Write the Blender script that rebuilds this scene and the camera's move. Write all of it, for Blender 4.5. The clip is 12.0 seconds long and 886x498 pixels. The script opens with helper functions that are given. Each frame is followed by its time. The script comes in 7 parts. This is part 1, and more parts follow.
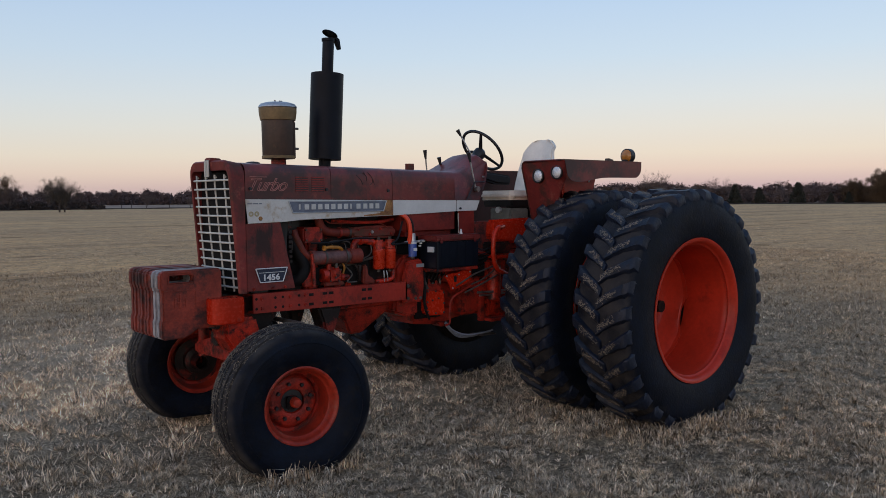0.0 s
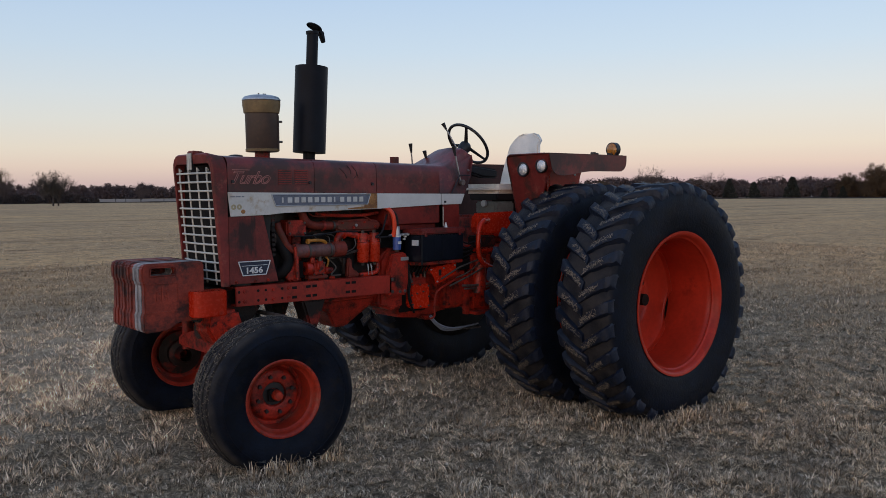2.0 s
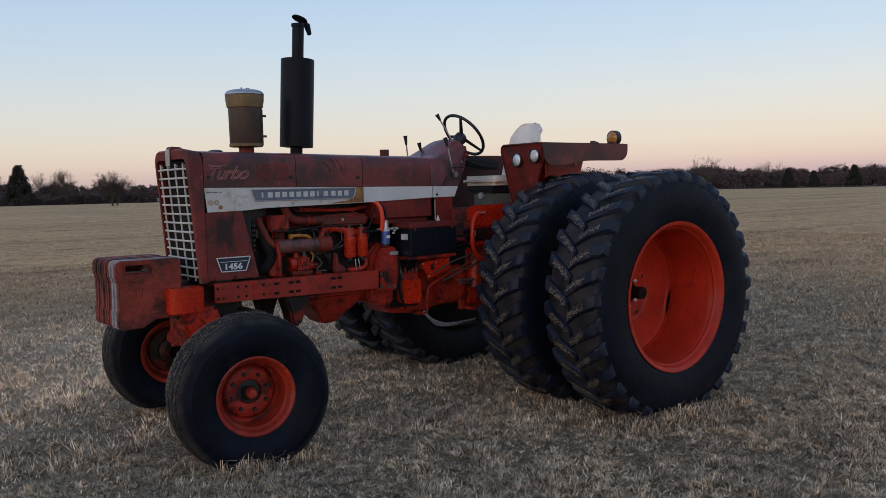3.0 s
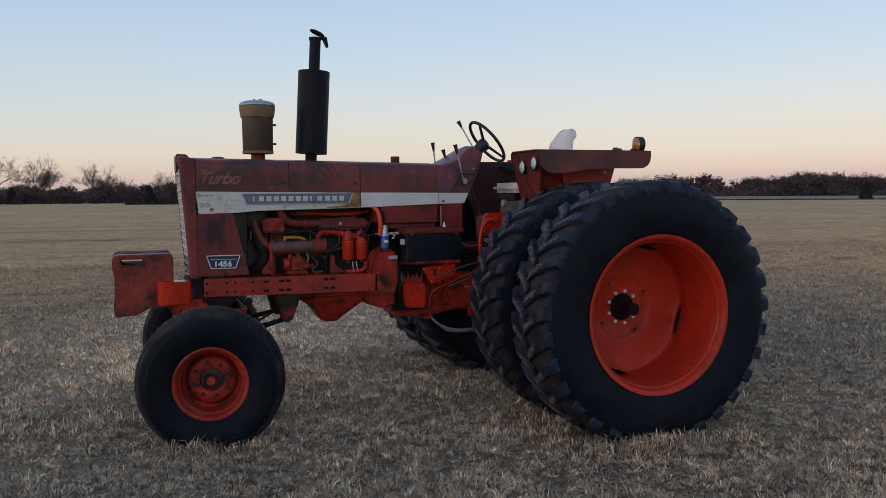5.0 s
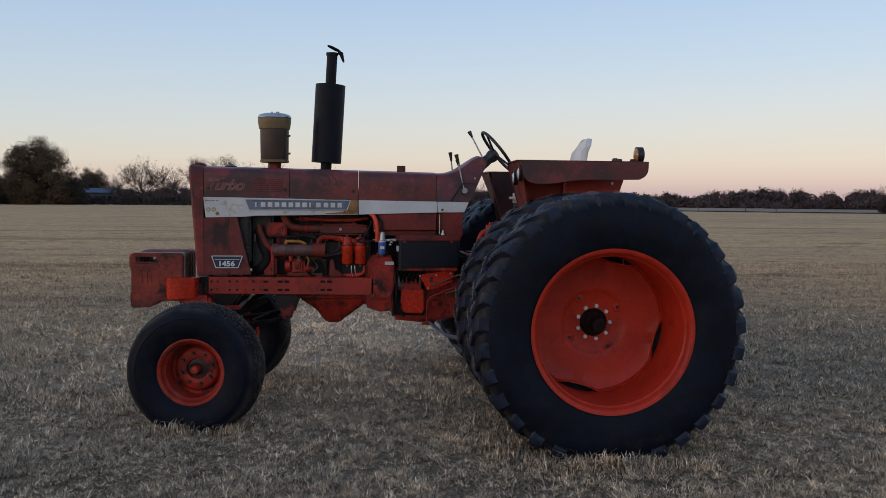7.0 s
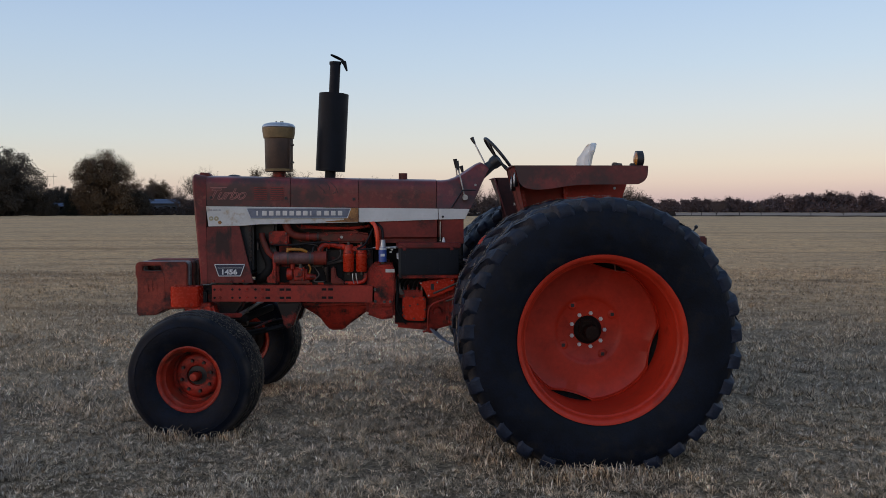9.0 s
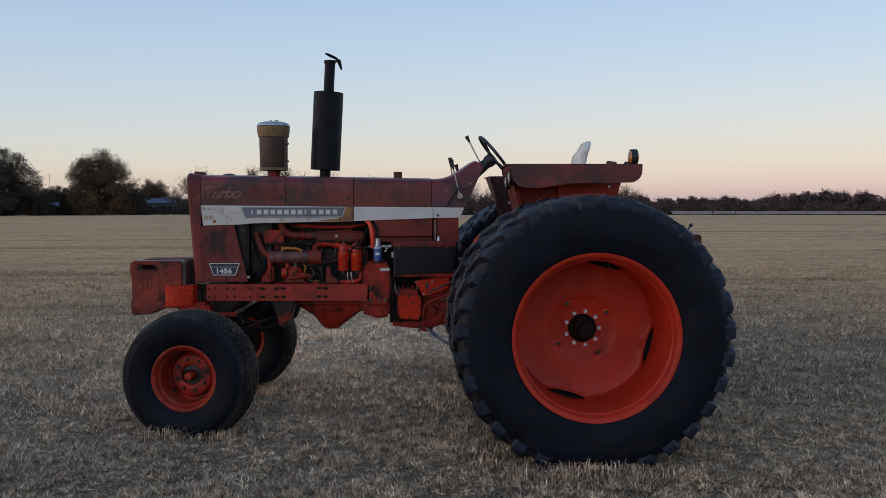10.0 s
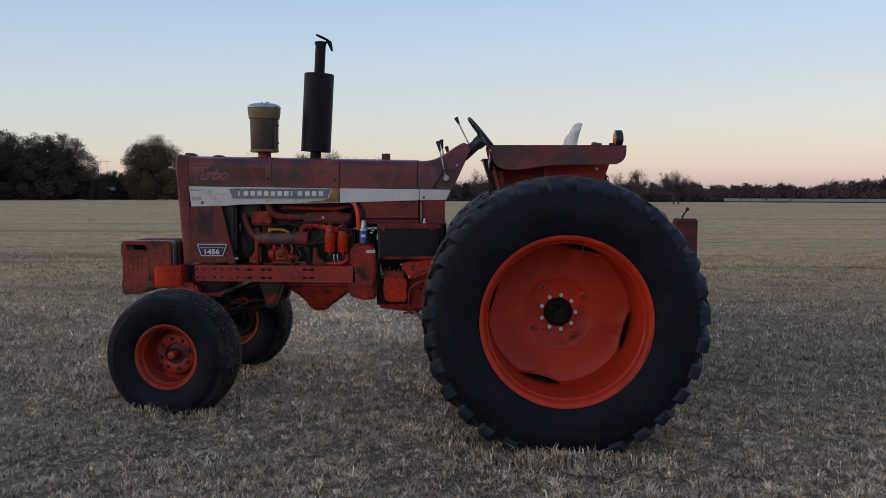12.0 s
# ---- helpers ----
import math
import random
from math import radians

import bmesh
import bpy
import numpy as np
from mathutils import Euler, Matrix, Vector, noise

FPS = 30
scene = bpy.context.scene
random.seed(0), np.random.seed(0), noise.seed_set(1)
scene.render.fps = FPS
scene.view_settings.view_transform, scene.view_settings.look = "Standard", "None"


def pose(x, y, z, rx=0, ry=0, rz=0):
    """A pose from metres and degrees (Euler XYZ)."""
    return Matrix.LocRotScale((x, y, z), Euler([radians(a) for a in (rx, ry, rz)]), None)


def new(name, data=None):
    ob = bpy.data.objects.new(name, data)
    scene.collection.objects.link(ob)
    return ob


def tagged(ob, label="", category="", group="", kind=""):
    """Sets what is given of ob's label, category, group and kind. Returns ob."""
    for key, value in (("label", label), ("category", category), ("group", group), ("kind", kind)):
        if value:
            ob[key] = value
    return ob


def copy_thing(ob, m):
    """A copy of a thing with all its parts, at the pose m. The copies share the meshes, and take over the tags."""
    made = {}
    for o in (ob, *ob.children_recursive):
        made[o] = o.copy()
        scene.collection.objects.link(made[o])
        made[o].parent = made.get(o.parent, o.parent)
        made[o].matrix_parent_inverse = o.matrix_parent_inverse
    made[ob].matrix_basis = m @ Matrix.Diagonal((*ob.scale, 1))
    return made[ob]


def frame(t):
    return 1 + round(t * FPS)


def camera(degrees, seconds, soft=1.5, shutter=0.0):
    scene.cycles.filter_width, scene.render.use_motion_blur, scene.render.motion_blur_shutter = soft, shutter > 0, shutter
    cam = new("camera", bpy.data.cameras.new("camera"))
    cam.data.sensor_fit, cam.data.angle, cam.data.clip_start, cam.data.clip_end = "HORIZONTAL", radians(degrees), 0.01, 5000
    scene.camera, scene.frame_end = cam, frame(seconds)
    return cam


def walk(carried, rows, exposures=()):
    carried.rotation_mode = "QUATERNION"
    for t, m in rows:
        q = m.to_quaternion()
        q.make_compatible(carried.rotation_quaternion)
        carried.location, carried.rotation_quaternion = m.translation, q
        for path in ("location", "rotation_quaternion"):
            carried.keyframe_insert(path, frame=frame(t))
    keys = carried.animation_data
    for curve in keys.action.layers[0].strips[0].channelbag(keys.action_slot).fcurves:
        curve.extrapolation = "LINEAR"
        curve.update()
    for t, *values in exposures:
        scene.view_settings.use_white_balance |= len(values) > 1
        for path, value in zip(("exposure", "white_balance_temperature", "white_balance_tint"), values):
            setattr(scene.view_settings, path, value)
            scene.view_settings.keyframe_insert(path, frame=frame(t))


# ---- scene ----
cam = camera(55.2, 12.0, soft=0.4)
ROWS = [  # seconds, place in metres from the rear axle's middle on the ground, turn in degrees
    (0.0, -5.211, -5.110, 1.608, 86.546, 0.441, -40.500),
    (0.5, -5.229, -5.066, 1.599, 86.441, 0.300, -40.994),
    (1.0, -5.214, -5.087, 1.607, 86.285, 0.346, -40.767),
    (1.5, -5.224, -5.089, 1.603, 86.513, 0.300, -41.060),
    (2.0, -5.154, -5.167, 1.602, 86.147, 0.371, -40.812),
    (2.5, -5.020, -5.282, 1.599, 85.572, 1.227, -39.702),
    (3.0, -4.707, -5.353, 1.580, 85.830, 1.295, -37.222),
    (3.2, -4.550, -5.433, 1.592, 85.638, 2.219, -35.491),
    (4.8, -3.234, -6.190, 1.585, 86.080, 1.750, -21.450),
    (5.0, -3.129, -6.277, 1.581, 86.272, 0.436, -20.295),
    (5.5, -2.746, -6.505, 1.596, 86.954, 0.599, -16.175),
    (6.0, -2.320, -6.554, 1.588, 86.933, 0.552, -14.131),
    (6.5, -1.952, -6.734, 1.576, 86.678, 1.477, -10.262),
    (6.7, -1.790, -6.753, 1.589, 86.697, 0.580, -8.300),
    (8.3, -1.145, -6.777, 1.605, 86.749, -0.482, -1.853),
    (8.5, -1.145, -6.757, 1.599, 86.944, -0.155, -1.931),
    (9.0, -1.127, -6.759, 1.594, 87.228, 0.050, -1.967),
    (9.5, -1.142, -6.755, 1.594, 87.162, 0.017, -2.339),
    (10.0, -1.114, -6.760, 1.591, 87.163, 0.140, -2.198),
    (10.5, -1.141, -6.767, 1.597, 87.171, 0.237, -2.358),
    (11.0, -1.085, -6.783, 1.593, 86.952, 0.214, -2.427),
    (11.5, -0.957, -6.780, 1.577, 86.207, 0.903, -1.987),
    (12.0, -0.628, -6.718, 1.559, 86.238, -0.099, 1.166),
]
walk(cam, [(t, pose(x, y, z, rx, ry, rz)) for t, x, y, z, rx, ry, rz in ROWS])


# ---- sky and light ----
world = bpy.data.worlds.new("dusk_sky")
scene.world = world
world.use_nodes = True
wn, wl = world.node_tree.nodes, world.node_tree.links
wn.clear()


def ramp_node(nodes, stops, mode="LINEAR"):
    r = nodes.new("ShaderNodeValToRGB")
    r.color_ramp.interpolation = mode
    els = r.color_ramp.elements
    while len(els) > 1:
        els.remove(els[-1])
    els[0].position, els[0].color = stops[0][0], (*stops[0][1], 1)
    for p, c in stops[1:]:
        e = els.new(p)
        e.color = (*c, 1)
    return r


SUNSET = radians(95)  # bearing of the glow, to the left of straight ahead
w_co = wn.new("ShaderNodeTexCoord")
w_sep = wn.new("ShaderNodeSeparateXYZ")
wl.new(w_co.outputs["Generated"], w_sep.inputs[0])
# elevation ramps: away from the glow and towards it (position = sine of the elevation)
cool = ramp_node(wn, [(0.0, (0.48, 0.36, 0.40)), (0.012, (0.62, 0.45, 0.45)), (0.03, (0.80, 0.62, 0.52)), (0.05, (0.835, 0.725, 0.595)), (0.08, (0.80, 0.765, 0.69)),
                      (0.11, (0.74, 0.775, 0.775)), (0.16, (0.615, 0.74, 0.855)), (0.25, (0.47, 0.64, 0.87)), (0.4, (0.36, 0.52, 0.80)), (1.0, (0.19, 0.285, 0.475))])
warm = ramp_node(wn, [(0.0, (0.57, 0.45, 0.39)), (0.02, (0.68, 0.56, 0.46)), (0.045, (0.70, 0.655, 0.56)), (0.08, (0.615, 0.67, 0.665)), (0.12, (0.54, 0.64, 0.72)),
                      (0.184, (0.455, 0.585, 0.745)), (0.25, (0.365, 0.505, 0.735)), (0.4, (0.34, 0.50, 0.79)), (1.0, (0.19, 0.285, 0.475))])
for r in (cool, warm):
    wl.new(w_sep.outputs["Z"], r.inputs[0])
w_dot = wn.new("ShaderNodeVectorMath")
w_dot.operation = "DOT_PRODUCT"
w_dot.inputs[1].default_value = (-math.sin(SUNSET), math.cos(SUNSET), 0)
wl.new(w_co.outputs["Generated"], w_dot.inputs[0])
w_map = wn.new("ShaderNodeMapRange")
w_map.inputs["From Min"].default_value, w_map.inputs["From Max"].default_value = -0.92, 0.6
wl.new(w_dot.outputs["Value"], w_map.inputs["Value"])
w_mix = wn.new("ShaderNodeMix")
w_mix.data_type = "RGBA"
wl.new(w_map.outputs[0], w_mix.inputs["Factor"])
wl.new(cool.outputs[0], w_mix.inputs["A"])
wl.new(warm.outputs[0], w_mix.inputs["B"])
w_bg = wn.new("ShaderNodeBackground")
w_bg.inputs["Strength"].default_value = 1.0
# afterglow added out of view, low ahead of the tractor, to brighten its side
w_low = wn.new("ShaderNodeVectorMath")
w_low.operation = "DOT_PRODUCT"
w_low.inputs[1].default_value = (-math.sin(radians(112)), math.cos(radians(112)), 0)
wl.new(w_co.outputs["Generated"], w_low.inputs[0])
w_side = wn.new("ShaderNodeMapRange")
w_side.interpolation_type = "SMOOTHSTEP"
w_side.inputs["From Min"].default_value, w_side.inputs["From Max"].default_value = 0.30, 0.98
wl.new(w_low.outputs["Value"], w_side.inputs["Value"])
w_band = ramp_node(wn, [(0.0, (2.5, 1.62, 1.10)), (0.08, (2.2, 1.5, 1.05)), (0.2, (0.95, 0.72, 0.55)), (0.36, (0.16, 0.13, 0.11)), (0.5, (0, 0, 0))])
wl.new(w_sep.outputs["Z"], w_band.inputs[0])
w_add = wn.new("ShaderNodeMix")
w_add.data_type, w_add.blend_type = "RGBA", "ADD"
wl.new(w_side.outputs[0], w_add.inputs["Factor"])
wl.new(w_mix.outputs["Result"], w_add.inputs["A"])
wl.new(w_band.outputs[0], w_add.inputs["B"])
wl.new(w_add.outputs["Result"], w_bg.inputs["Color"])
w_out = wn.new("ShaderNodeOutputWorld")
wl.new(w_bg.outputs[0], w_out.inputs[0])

scene.view_settings.exposure = 0.0


# ---- materials ----
def material(name, base, rough=0.5, metal=0.0, vary=0.35, scale=3.0, fine=45.0, bump=0.15, stain=None, per="", spec=0.5, coat=0.0, wear=None):
    """A surface with coarse and fine variation, optional stain = (colour, amount, scale, stain roughness)."""
    m = bpy.data.materials.new(name)
    m.use_nodes = True
    n, l = m.node_tree.nodes, m.node_tree.links
    b = n["Principled BSDF"]
    co = n.new("ShaderNodeTexCoord")
    big = n.new("ShaderNodeTexNoise")
    big.inputs["Scale"].default_value, big.inputs["Detail"].default_value, big.inputs["Roughness"].default_value = scale, 6, 0.62
    small = n.new("ShaderNodeTexNoise")
    small.inputs["Scale"].default_value, small.inputs["Detail"].default_value = fine, 4
    for t in (big, small):
        l.new(co.outputs["Object"], t.inputs["Vector"])
    dark = tuple(c * (1 - vary) for c in base)
    light = tuple(min(1, c * (1 + vary * 0.8)) for c in base)
    r1 = ramp_node(n, [(0.3, dark), (0.7, light)])
    l.new(big.outputs["Fac"], r1.inputs[0])
    mix = n.new("ShaderNodeMix")
    mix.data_type, mix.blend_type = "RGBA", "OVERLAY"
    mix.inputs["Factor"].default_value = min(1, vary)
    l.new(r1.outputs[0], mix.inputs["A"])
    l.new(small.outputs["Fac"], mix.inputs["B"])
    colour = mix.outputs["Result"]
    if per:
        if per in ("island", "leaf"):
            src = n.new("ShaderNodeNewGeometry").outputs["Random Per Island"]
        else:
            src = n.new("ShaderNodeObjectInfo").outputs["Random"]
        hsv = n.new("ShaderNodeHueSaturation")
        mr = n.new("ShaderNodeMapRange")
        mr.inputs["To Min"].default_value, mr.inputs["To Max"].default_value = (0.84, 1.16) if per == "leaf" else (0.5, 1.5)
        l.new(src, mr.inputs["Value"])
        l.new(mr.outputs[0], hsv.inputs["Value"])
        l.new(colour, hsv.inputs["Color"])
        colour = hsv.outputs[0]
    rmap = n.new("ShaderNodeMapRange")
    rmap.inputs["To Min"].default_value, rmap.inputs["To Max"].default_value = max(0.02, rough - 0.12), min(1, rough + 0.12)
    l.new(small.outputs["Fac"], rmap.inputs["Value"])
    roughness = rmap.outputs[0]
    for layer, place in ((wear, (2.7, 8.1, 5.3)), (stain, (7.3, 1.9, 4.1))):
        if not layer:
            continue
        tone, amount, sscale, srough = layer
        sn = n.new("ShaderNodeTexNoise")
        sn.inputs["Scale"].default_value, sn.inputs["Detail"].default_value, sn.inputs["Roughness"].default_value = sscale, 9, 0.7
        off = n.new("ShaderNodeVectorMath")
        off.inputs[1].default_value = place
        l.new(co.outputs["Object"], off.inputs[0])
        l.new(off.outputs[0], sn.inputs["Vector"])
        edge = ramp_node(n, [(1 - amount - 0.04, (0, 0, 0)), (1 - amount + 0.09, (1, 1, 1))])
        l.new(sn.outputs["Fac"], edge.inputs[0])
        sm = n.new("ShaderNodeMix")
        sm.data_type = "RGBA"
        sm.inputs["B"].default_value = (*tone, 1)
        l.new(edge.outputs[0], sm.inputs["Factor"])
        l.new(colour, sm.inputs["A"])
        colour = sm.outputs["Result"]
        rm = n.new("ShaderNodeMix")
        rm.inputs["B"].default_value = srough
        l.new(edge.outputs[0], rm.inputs["Factor"])
        l.new(roughness, rm.inputs["A"])
        roughness = rm.outputs["Result"]
    l.new(colour, b.inputs["Base Color"])
    l.new(roughness, b.inputs["Roughness"])
    b.inputs["Metallic"].default_value = metal
    b.inputs["Specular IOR Level"].default_value = spec
    b.inputs["Coat Weight"].default_value = coat
    if bump:
        bp = n.new("ShaderNodeBump")
        bp.inputs["Strength"].default_value, bp.inputs["Distance"].default_value = bump, 0.01
        l.new(small.outputs["Fac"], bp.inputs["Height"])
        l.new(bp.outputs[0], b.inputs["Normal"])
    return m


FADED = material("faded_red_paint", (0.155, 0.019, 0.016), 0.38, vary=0.4, scale=2.6, fine=34, bump=0.06, stain=((0.050, 0.017, 0.014), 0.50, 3.4, 0.5), wear=((0.23, 0.055, 0.040), 0.40, 11, 0.6))
SHELL = material("chalky_red_paint", (0.175, 0.024, 0.020), 0.5, vary=0.35, scale=3, fine=40, bump=0.08, stain=((0.07, 0.024, 0.018), 0.46, 5, 0.65), wear=((0.27, 0.075, 0.055), 0.40, 12, 0.6), spec=0.3)
WORN = material("worn_panel_paint", (0.15, 0.026, 0.022), 0.5, vary=0.4, scale=4, stain=((0.05, 0.022, 0.02), 0.46, 5.0, 0.6), spec=0.3)
ENGINE = material("greasy_engine_red", (0.44, 0.026, 0.010), 0.38, vary=0.6, scale=8, fine=60, bump=0.35, stain=((0.016, 0.007, 0.005), 0.47, 11, 0.5), wear=((0.24, 0.030, 0.014), 0.42, 14, 0.6), spec=0.35)
CAST = material("cast_iron_red", (0.33, 0.022, 0.011), 0.46, vary=0.5, scale=6, fine=90, bump=0.35, stain=((0.018, 0.008, 0.006), 0.47, 7.5, 0.6), wear=((0.14, 0.024, 0.013), 0.44, 13, 0.6), spec=0.3)
BRIGHT = material("fresh_red_paint", (0.50, 0.024, 0.007), 0.26, vary=0.25, scale=4, fine=50, bump=0.06, stain=((0.12, 0.014, 0.008), 0.36, 6, 0.45), spec=0.3)
RIM = material("rim_orange_red", (0.455, 0.031, 0.013), 0.38, vary=0.22, scale=3.5, fine=35, bump=0.05, stain=((0.25, 0.017, 0.008), 0.40, 3.0, 0.5), wear=((0.40, 0.060, 0.032), 0.30, 16, 0.6), spec=0.26)
WEIGHT = material("weight_red_cast", (0.22, 0.034, 0.020), 0.55, vary=0.5, scale=6, fine=80, bump=0.3, stain=((0.045, 0.02, 0.017), 0.48, 5, 0.7), spec=0.3)
GREYED = material("grey_primer_cast", (0.30, 0.28, 0.28), 0.6, vary=0.4, scale=8, bump=0.3, stain=((0.12, 0.04, 0.03), 0.42, 8, 0.7))
FRONT_RIM = material("dusty_rim_red", (0.34, 0.030, 0.014), 0.45, vary=0.4, scale=5, fine=40, bump=0.1, stain=((0.075, 0.020, 0.013), 0.42, 6, 0.6), wear=((0.27, 0.085, 0.055), 0.40, 4.5, 0.65), spec=0.3)
RAIL = material("frame_rail_red", (0.30, 0.026, 0.016), 0.42, vary=0.28, scale=3, fine=50, bump=0.06, stain=((0.050, 0.014, 0.010), 0.42, 6, 0.5), wear=((0.17, 0.022, 0.015), 0.42, 14, 0.5), spec=0.35)
FILTER = material("glossy_orange_filter", (0.52, 0.032, 0.009), 0.28, vary=0.2, scale=9, bump=0.03, stain=((0.30, 0.02, 0.008), 0.36, 12, 0.4), spec=0.5, coat=0.4)
DULL = material("dusty_brown_red", (0.17, 0.027, 0.017), 0.6, vary=0.45, scale=7, fine=60, bump=0.25, stain=((0.09, 0.035, 0.022), 0.46, 8, 0.7), spec=0.3)
SCUFF = material("scuffed_cooler_paint", (0.12, 0.055, 0.05), 0.55, vary=0.5, scale=14, fine=60, bump=0.2, stain=((0.26, 0.035, 0.02), 0.46, 10, 0.5), spec=0.4)
# for black parts, and for slabs that stand in for shade in gaps
VOID = material("black_parts_and_shade", (0.008, 0.007, 0.007), 0.7, vary=0.5, scale=12, bump=0.2, spec=0.2)
RUBBER = material("tyre_rubber", (0.0030, 0.0056, 0.0125), 0.58, vary=0.6, scale=5, fine=70, bump=0.3, stain=((0.015, 0.014, 0.015), 0.42, 8, 0.85), wear=((0.0022, 0.0030, 0.0055), 0.44, 13, 0.5), spec=0.17)


def dust_the_tread(m, r0, r1, r2, r3, tone):
    """Dry field dust that lies between the lugs of a tyre, by distance from the wheel's axis."""
    n, l = m.node_tree.nodes, m.node_tree.links
    b = n["Principled BSDF"]
    co = n.new("ShaderNodeTexCoord")
    sep = n.new("ShaderNodeSeparateXYZ")
    l.new(co.outputs["Object"], sep.inputs[0])
    flat = n.new("ShaderNodeCombineXYZ")
    l.new(sep.outputs["X"], flat.inputs["X"])
    l.new(sep.outputs["Z"], flat.inputs["Z"])
    ln = n.new("ShaderNodeVectorMath")
    ln.operation = "LENGTH"
    l.new(flat.outputs[0], ln.inputs[0])
    band = ramp_node(n, [(r0, (0, 0, 0)), (r1, (1, 1, 1)), (r2, (1, 1, 1)), (r3, (0, 0, 0))])
    l.new(ln.outputs["Value"], band.inputs[0])
    nz = n.new("ShaderNodeTexNoise")
    nz.inputs["Scale"].default_value, nz.inputs["Detail"].default_value = 7, 7
    l.new(co.outputs["Object"], nz.inputs["Vector"])
    spread = ramp_node(n, [(0.36, (0.12, 0.12, 0.12)), (0.62, (1, 1, 1))])
    l.new(nz.outputs["Fac"], spread.inputs[0])
    mul = n.new("ShaderNodeMath")
    mul.operation = "MULTIPLY"
    l.new(band.outputs[0], mul.inputs[0])
    l.new(spread.outputs[0], mul.inputs[1])
    mix = n.new("ShaderNodeMix")
    mix.data_type = "RGBA"
    mix.inputs["B"].default_value = (*tone, 1)
    l.new(mul.outputs[0], mix.inputs["Factor"])
    l.new(b.inputs["Base Color"].links[0].from_socket, mix.inputs["A"])
    l.new(mix.outputs["Result"], b.inputs["Base Color"])


LUG = material("polished_lug_rubber", (0.0050, 0.0090, 0.0205), 0.5, vary=0.5, scale=6, fine=70, bump=0.3, stain=((0.016, 0.0135, 0.0125), 0.37, 9, 0.8), spec=0.36)
FRONT_RUBBER = RUBBER.copy()
FRONT_RUBBER.name = "front_tyre_rubber"
FRONT_RUBBER.node_tree.nodes["Principled BSDF"].inputs["Specular IOR Level"].default_value = 0.14
dust_the_tread(RUBBER, 0.782, 0.806, 0.835, 0.87, (0.036, 0.032, 0.031))
dust_the_tread(FRONT_RUBBER, 0.405, 0.432, 0.460, 0.48, (0.040, 0.036, 0.034))
MUFFLER = material("black_muffler_paint", (0.0055, 0.0070, 0.0115), 0.5, vary=0.4, scale=6, bump=0.1, stain=((0.013, 0.010, 0.010), 0.38, 6, 0.7), spec=0.16)
BLACK = material("black_enamel", (0.013, 0.013, 0.015), 0.45, vary=0.35, scale=8, bump=0.12, stain=((0.05, 0.045, 0.04), 0.34, 6, 0.8))
HOSE_GREY = material("blue_grey_hose", (0.22, 0.25, 0.31), 0.5, vary=0.3, bump=0.1)
HOSE = material("black_hose", (0.010, 0.010, 0.012), 0.55, vary=0.3, bump=0.1, spec=0.25)
CLEANER = material("olive_brown_canister", (0.044, 0.022, 0.013), 0.5, vary=0.5, scale=7, bump=0.2, stain=((0.105, 0.056, 0.026), 0.40, 11, 0.7))
OCHRE = material("ochre_band", (0.18, 0.115, 0.045), 0.5, vary=0.35, scale=9, bump=0.15, stain=((0.08, 0.04, 0.02), 0.4, 9, 0.7))
TIN = material("dull_tin_lid", (0.45, 0.46, 0.48), 0.38, metal=0.8, vary=0.3, scale=12, bump=0.1)
STEEL = material("worn_steel", (0.35, 0.34, 0.33), 0.4, metal=0.9, vary=0.35, scale=20, bump=0.1)
DIRTY = material("dirty_steel", (0.10, 0.085, 0.075), 0.55, metal=0.5, vary=0.5, scale=12, bump=0.2)
WHITE = material("aged_white_paint", (0.54, 0.53, 0.50), 0.42, vary=0.14, scale=5, fine=60, bump=0.05, stain=((0.33, 0.22, 0.10), 0.41, 5.5, 0.6), wear=((0.40, 0.36, 0.30), 0.36, 14, 0.6))
WHITE_CLEAN = material("kept_white_paint", (0.60, 0.595, 0.575), 0.38, vary=0.1, scale=5, fine=60, bump=0.04, stain=((0.38, 0.24, 0.14), 0.30, 16, 0.6))
CREAM = material("cream_enamel", (0.60, 0.58, 0.52), 0.4, vary=0.15, scale=9, bump=0.05, stain=((0.25, 0.15, 0.09), 0.3, 14, 0.6))
RUSTY = material("rust_yellow_paint", (0.30, 0.14, 0.04), 0.6, vary=0.4, scale=9, bump=0.1, stain=((0.12, 0.045, 0.02), 0.45, 10, 0.7))
SLATE = material("emblem_slate", (0.12, 0.14, 0.19), 0.35, metal=0.3, vary=0.25, scale=14, bump=0.05)
SILVER = material("emblem_silver", (0.50, 0.52, 0.54), 0.35, metal=0.6, vary=0.15, scale=20, bump=0.03)
NAVY = material("plate_navy", (0.012, 0.02, 0.045), 0.35, vary=0.3, scale=12, bump=0.05)
LETTER = material("plate_white", (0.62, 0.63, 0.63), 0.4, vary=0.1, scale=12, bump=0.03)
PINK = material("faded_script_red", (0.36, 0.145, 0.125), 0.5, vary=0.3, scale=10, bump=0.05)
VINYL = material("white_vinyl", (0.80, 0.74, 0.65), 0.45, vary=0.14, scale=6, fine=90, bump=0.12, stain=((0.28, 0.19, 0.10), 0.33, 6, 0.6))
GREYBOX = material("grey_green_paint", (0.13, 0.14, 0.125), 0.5, vary=0.3, scale=6, bump=0.1, stain=((0.03, 0.03, 0.03), 0.4, 8, 0.7))
LENS = material("headlamp_glass", (0.85, 0.86, 0.86), 0.12, metal=0.55, vary=0.3, scale=60, fine=150, bump=0.5, coat=0.6)
AMBER = material("amber_lens", (0.42, 0.16, 0.02), 0.2, vary=0.2, scale=30, bump=0.15, coat=0.5)
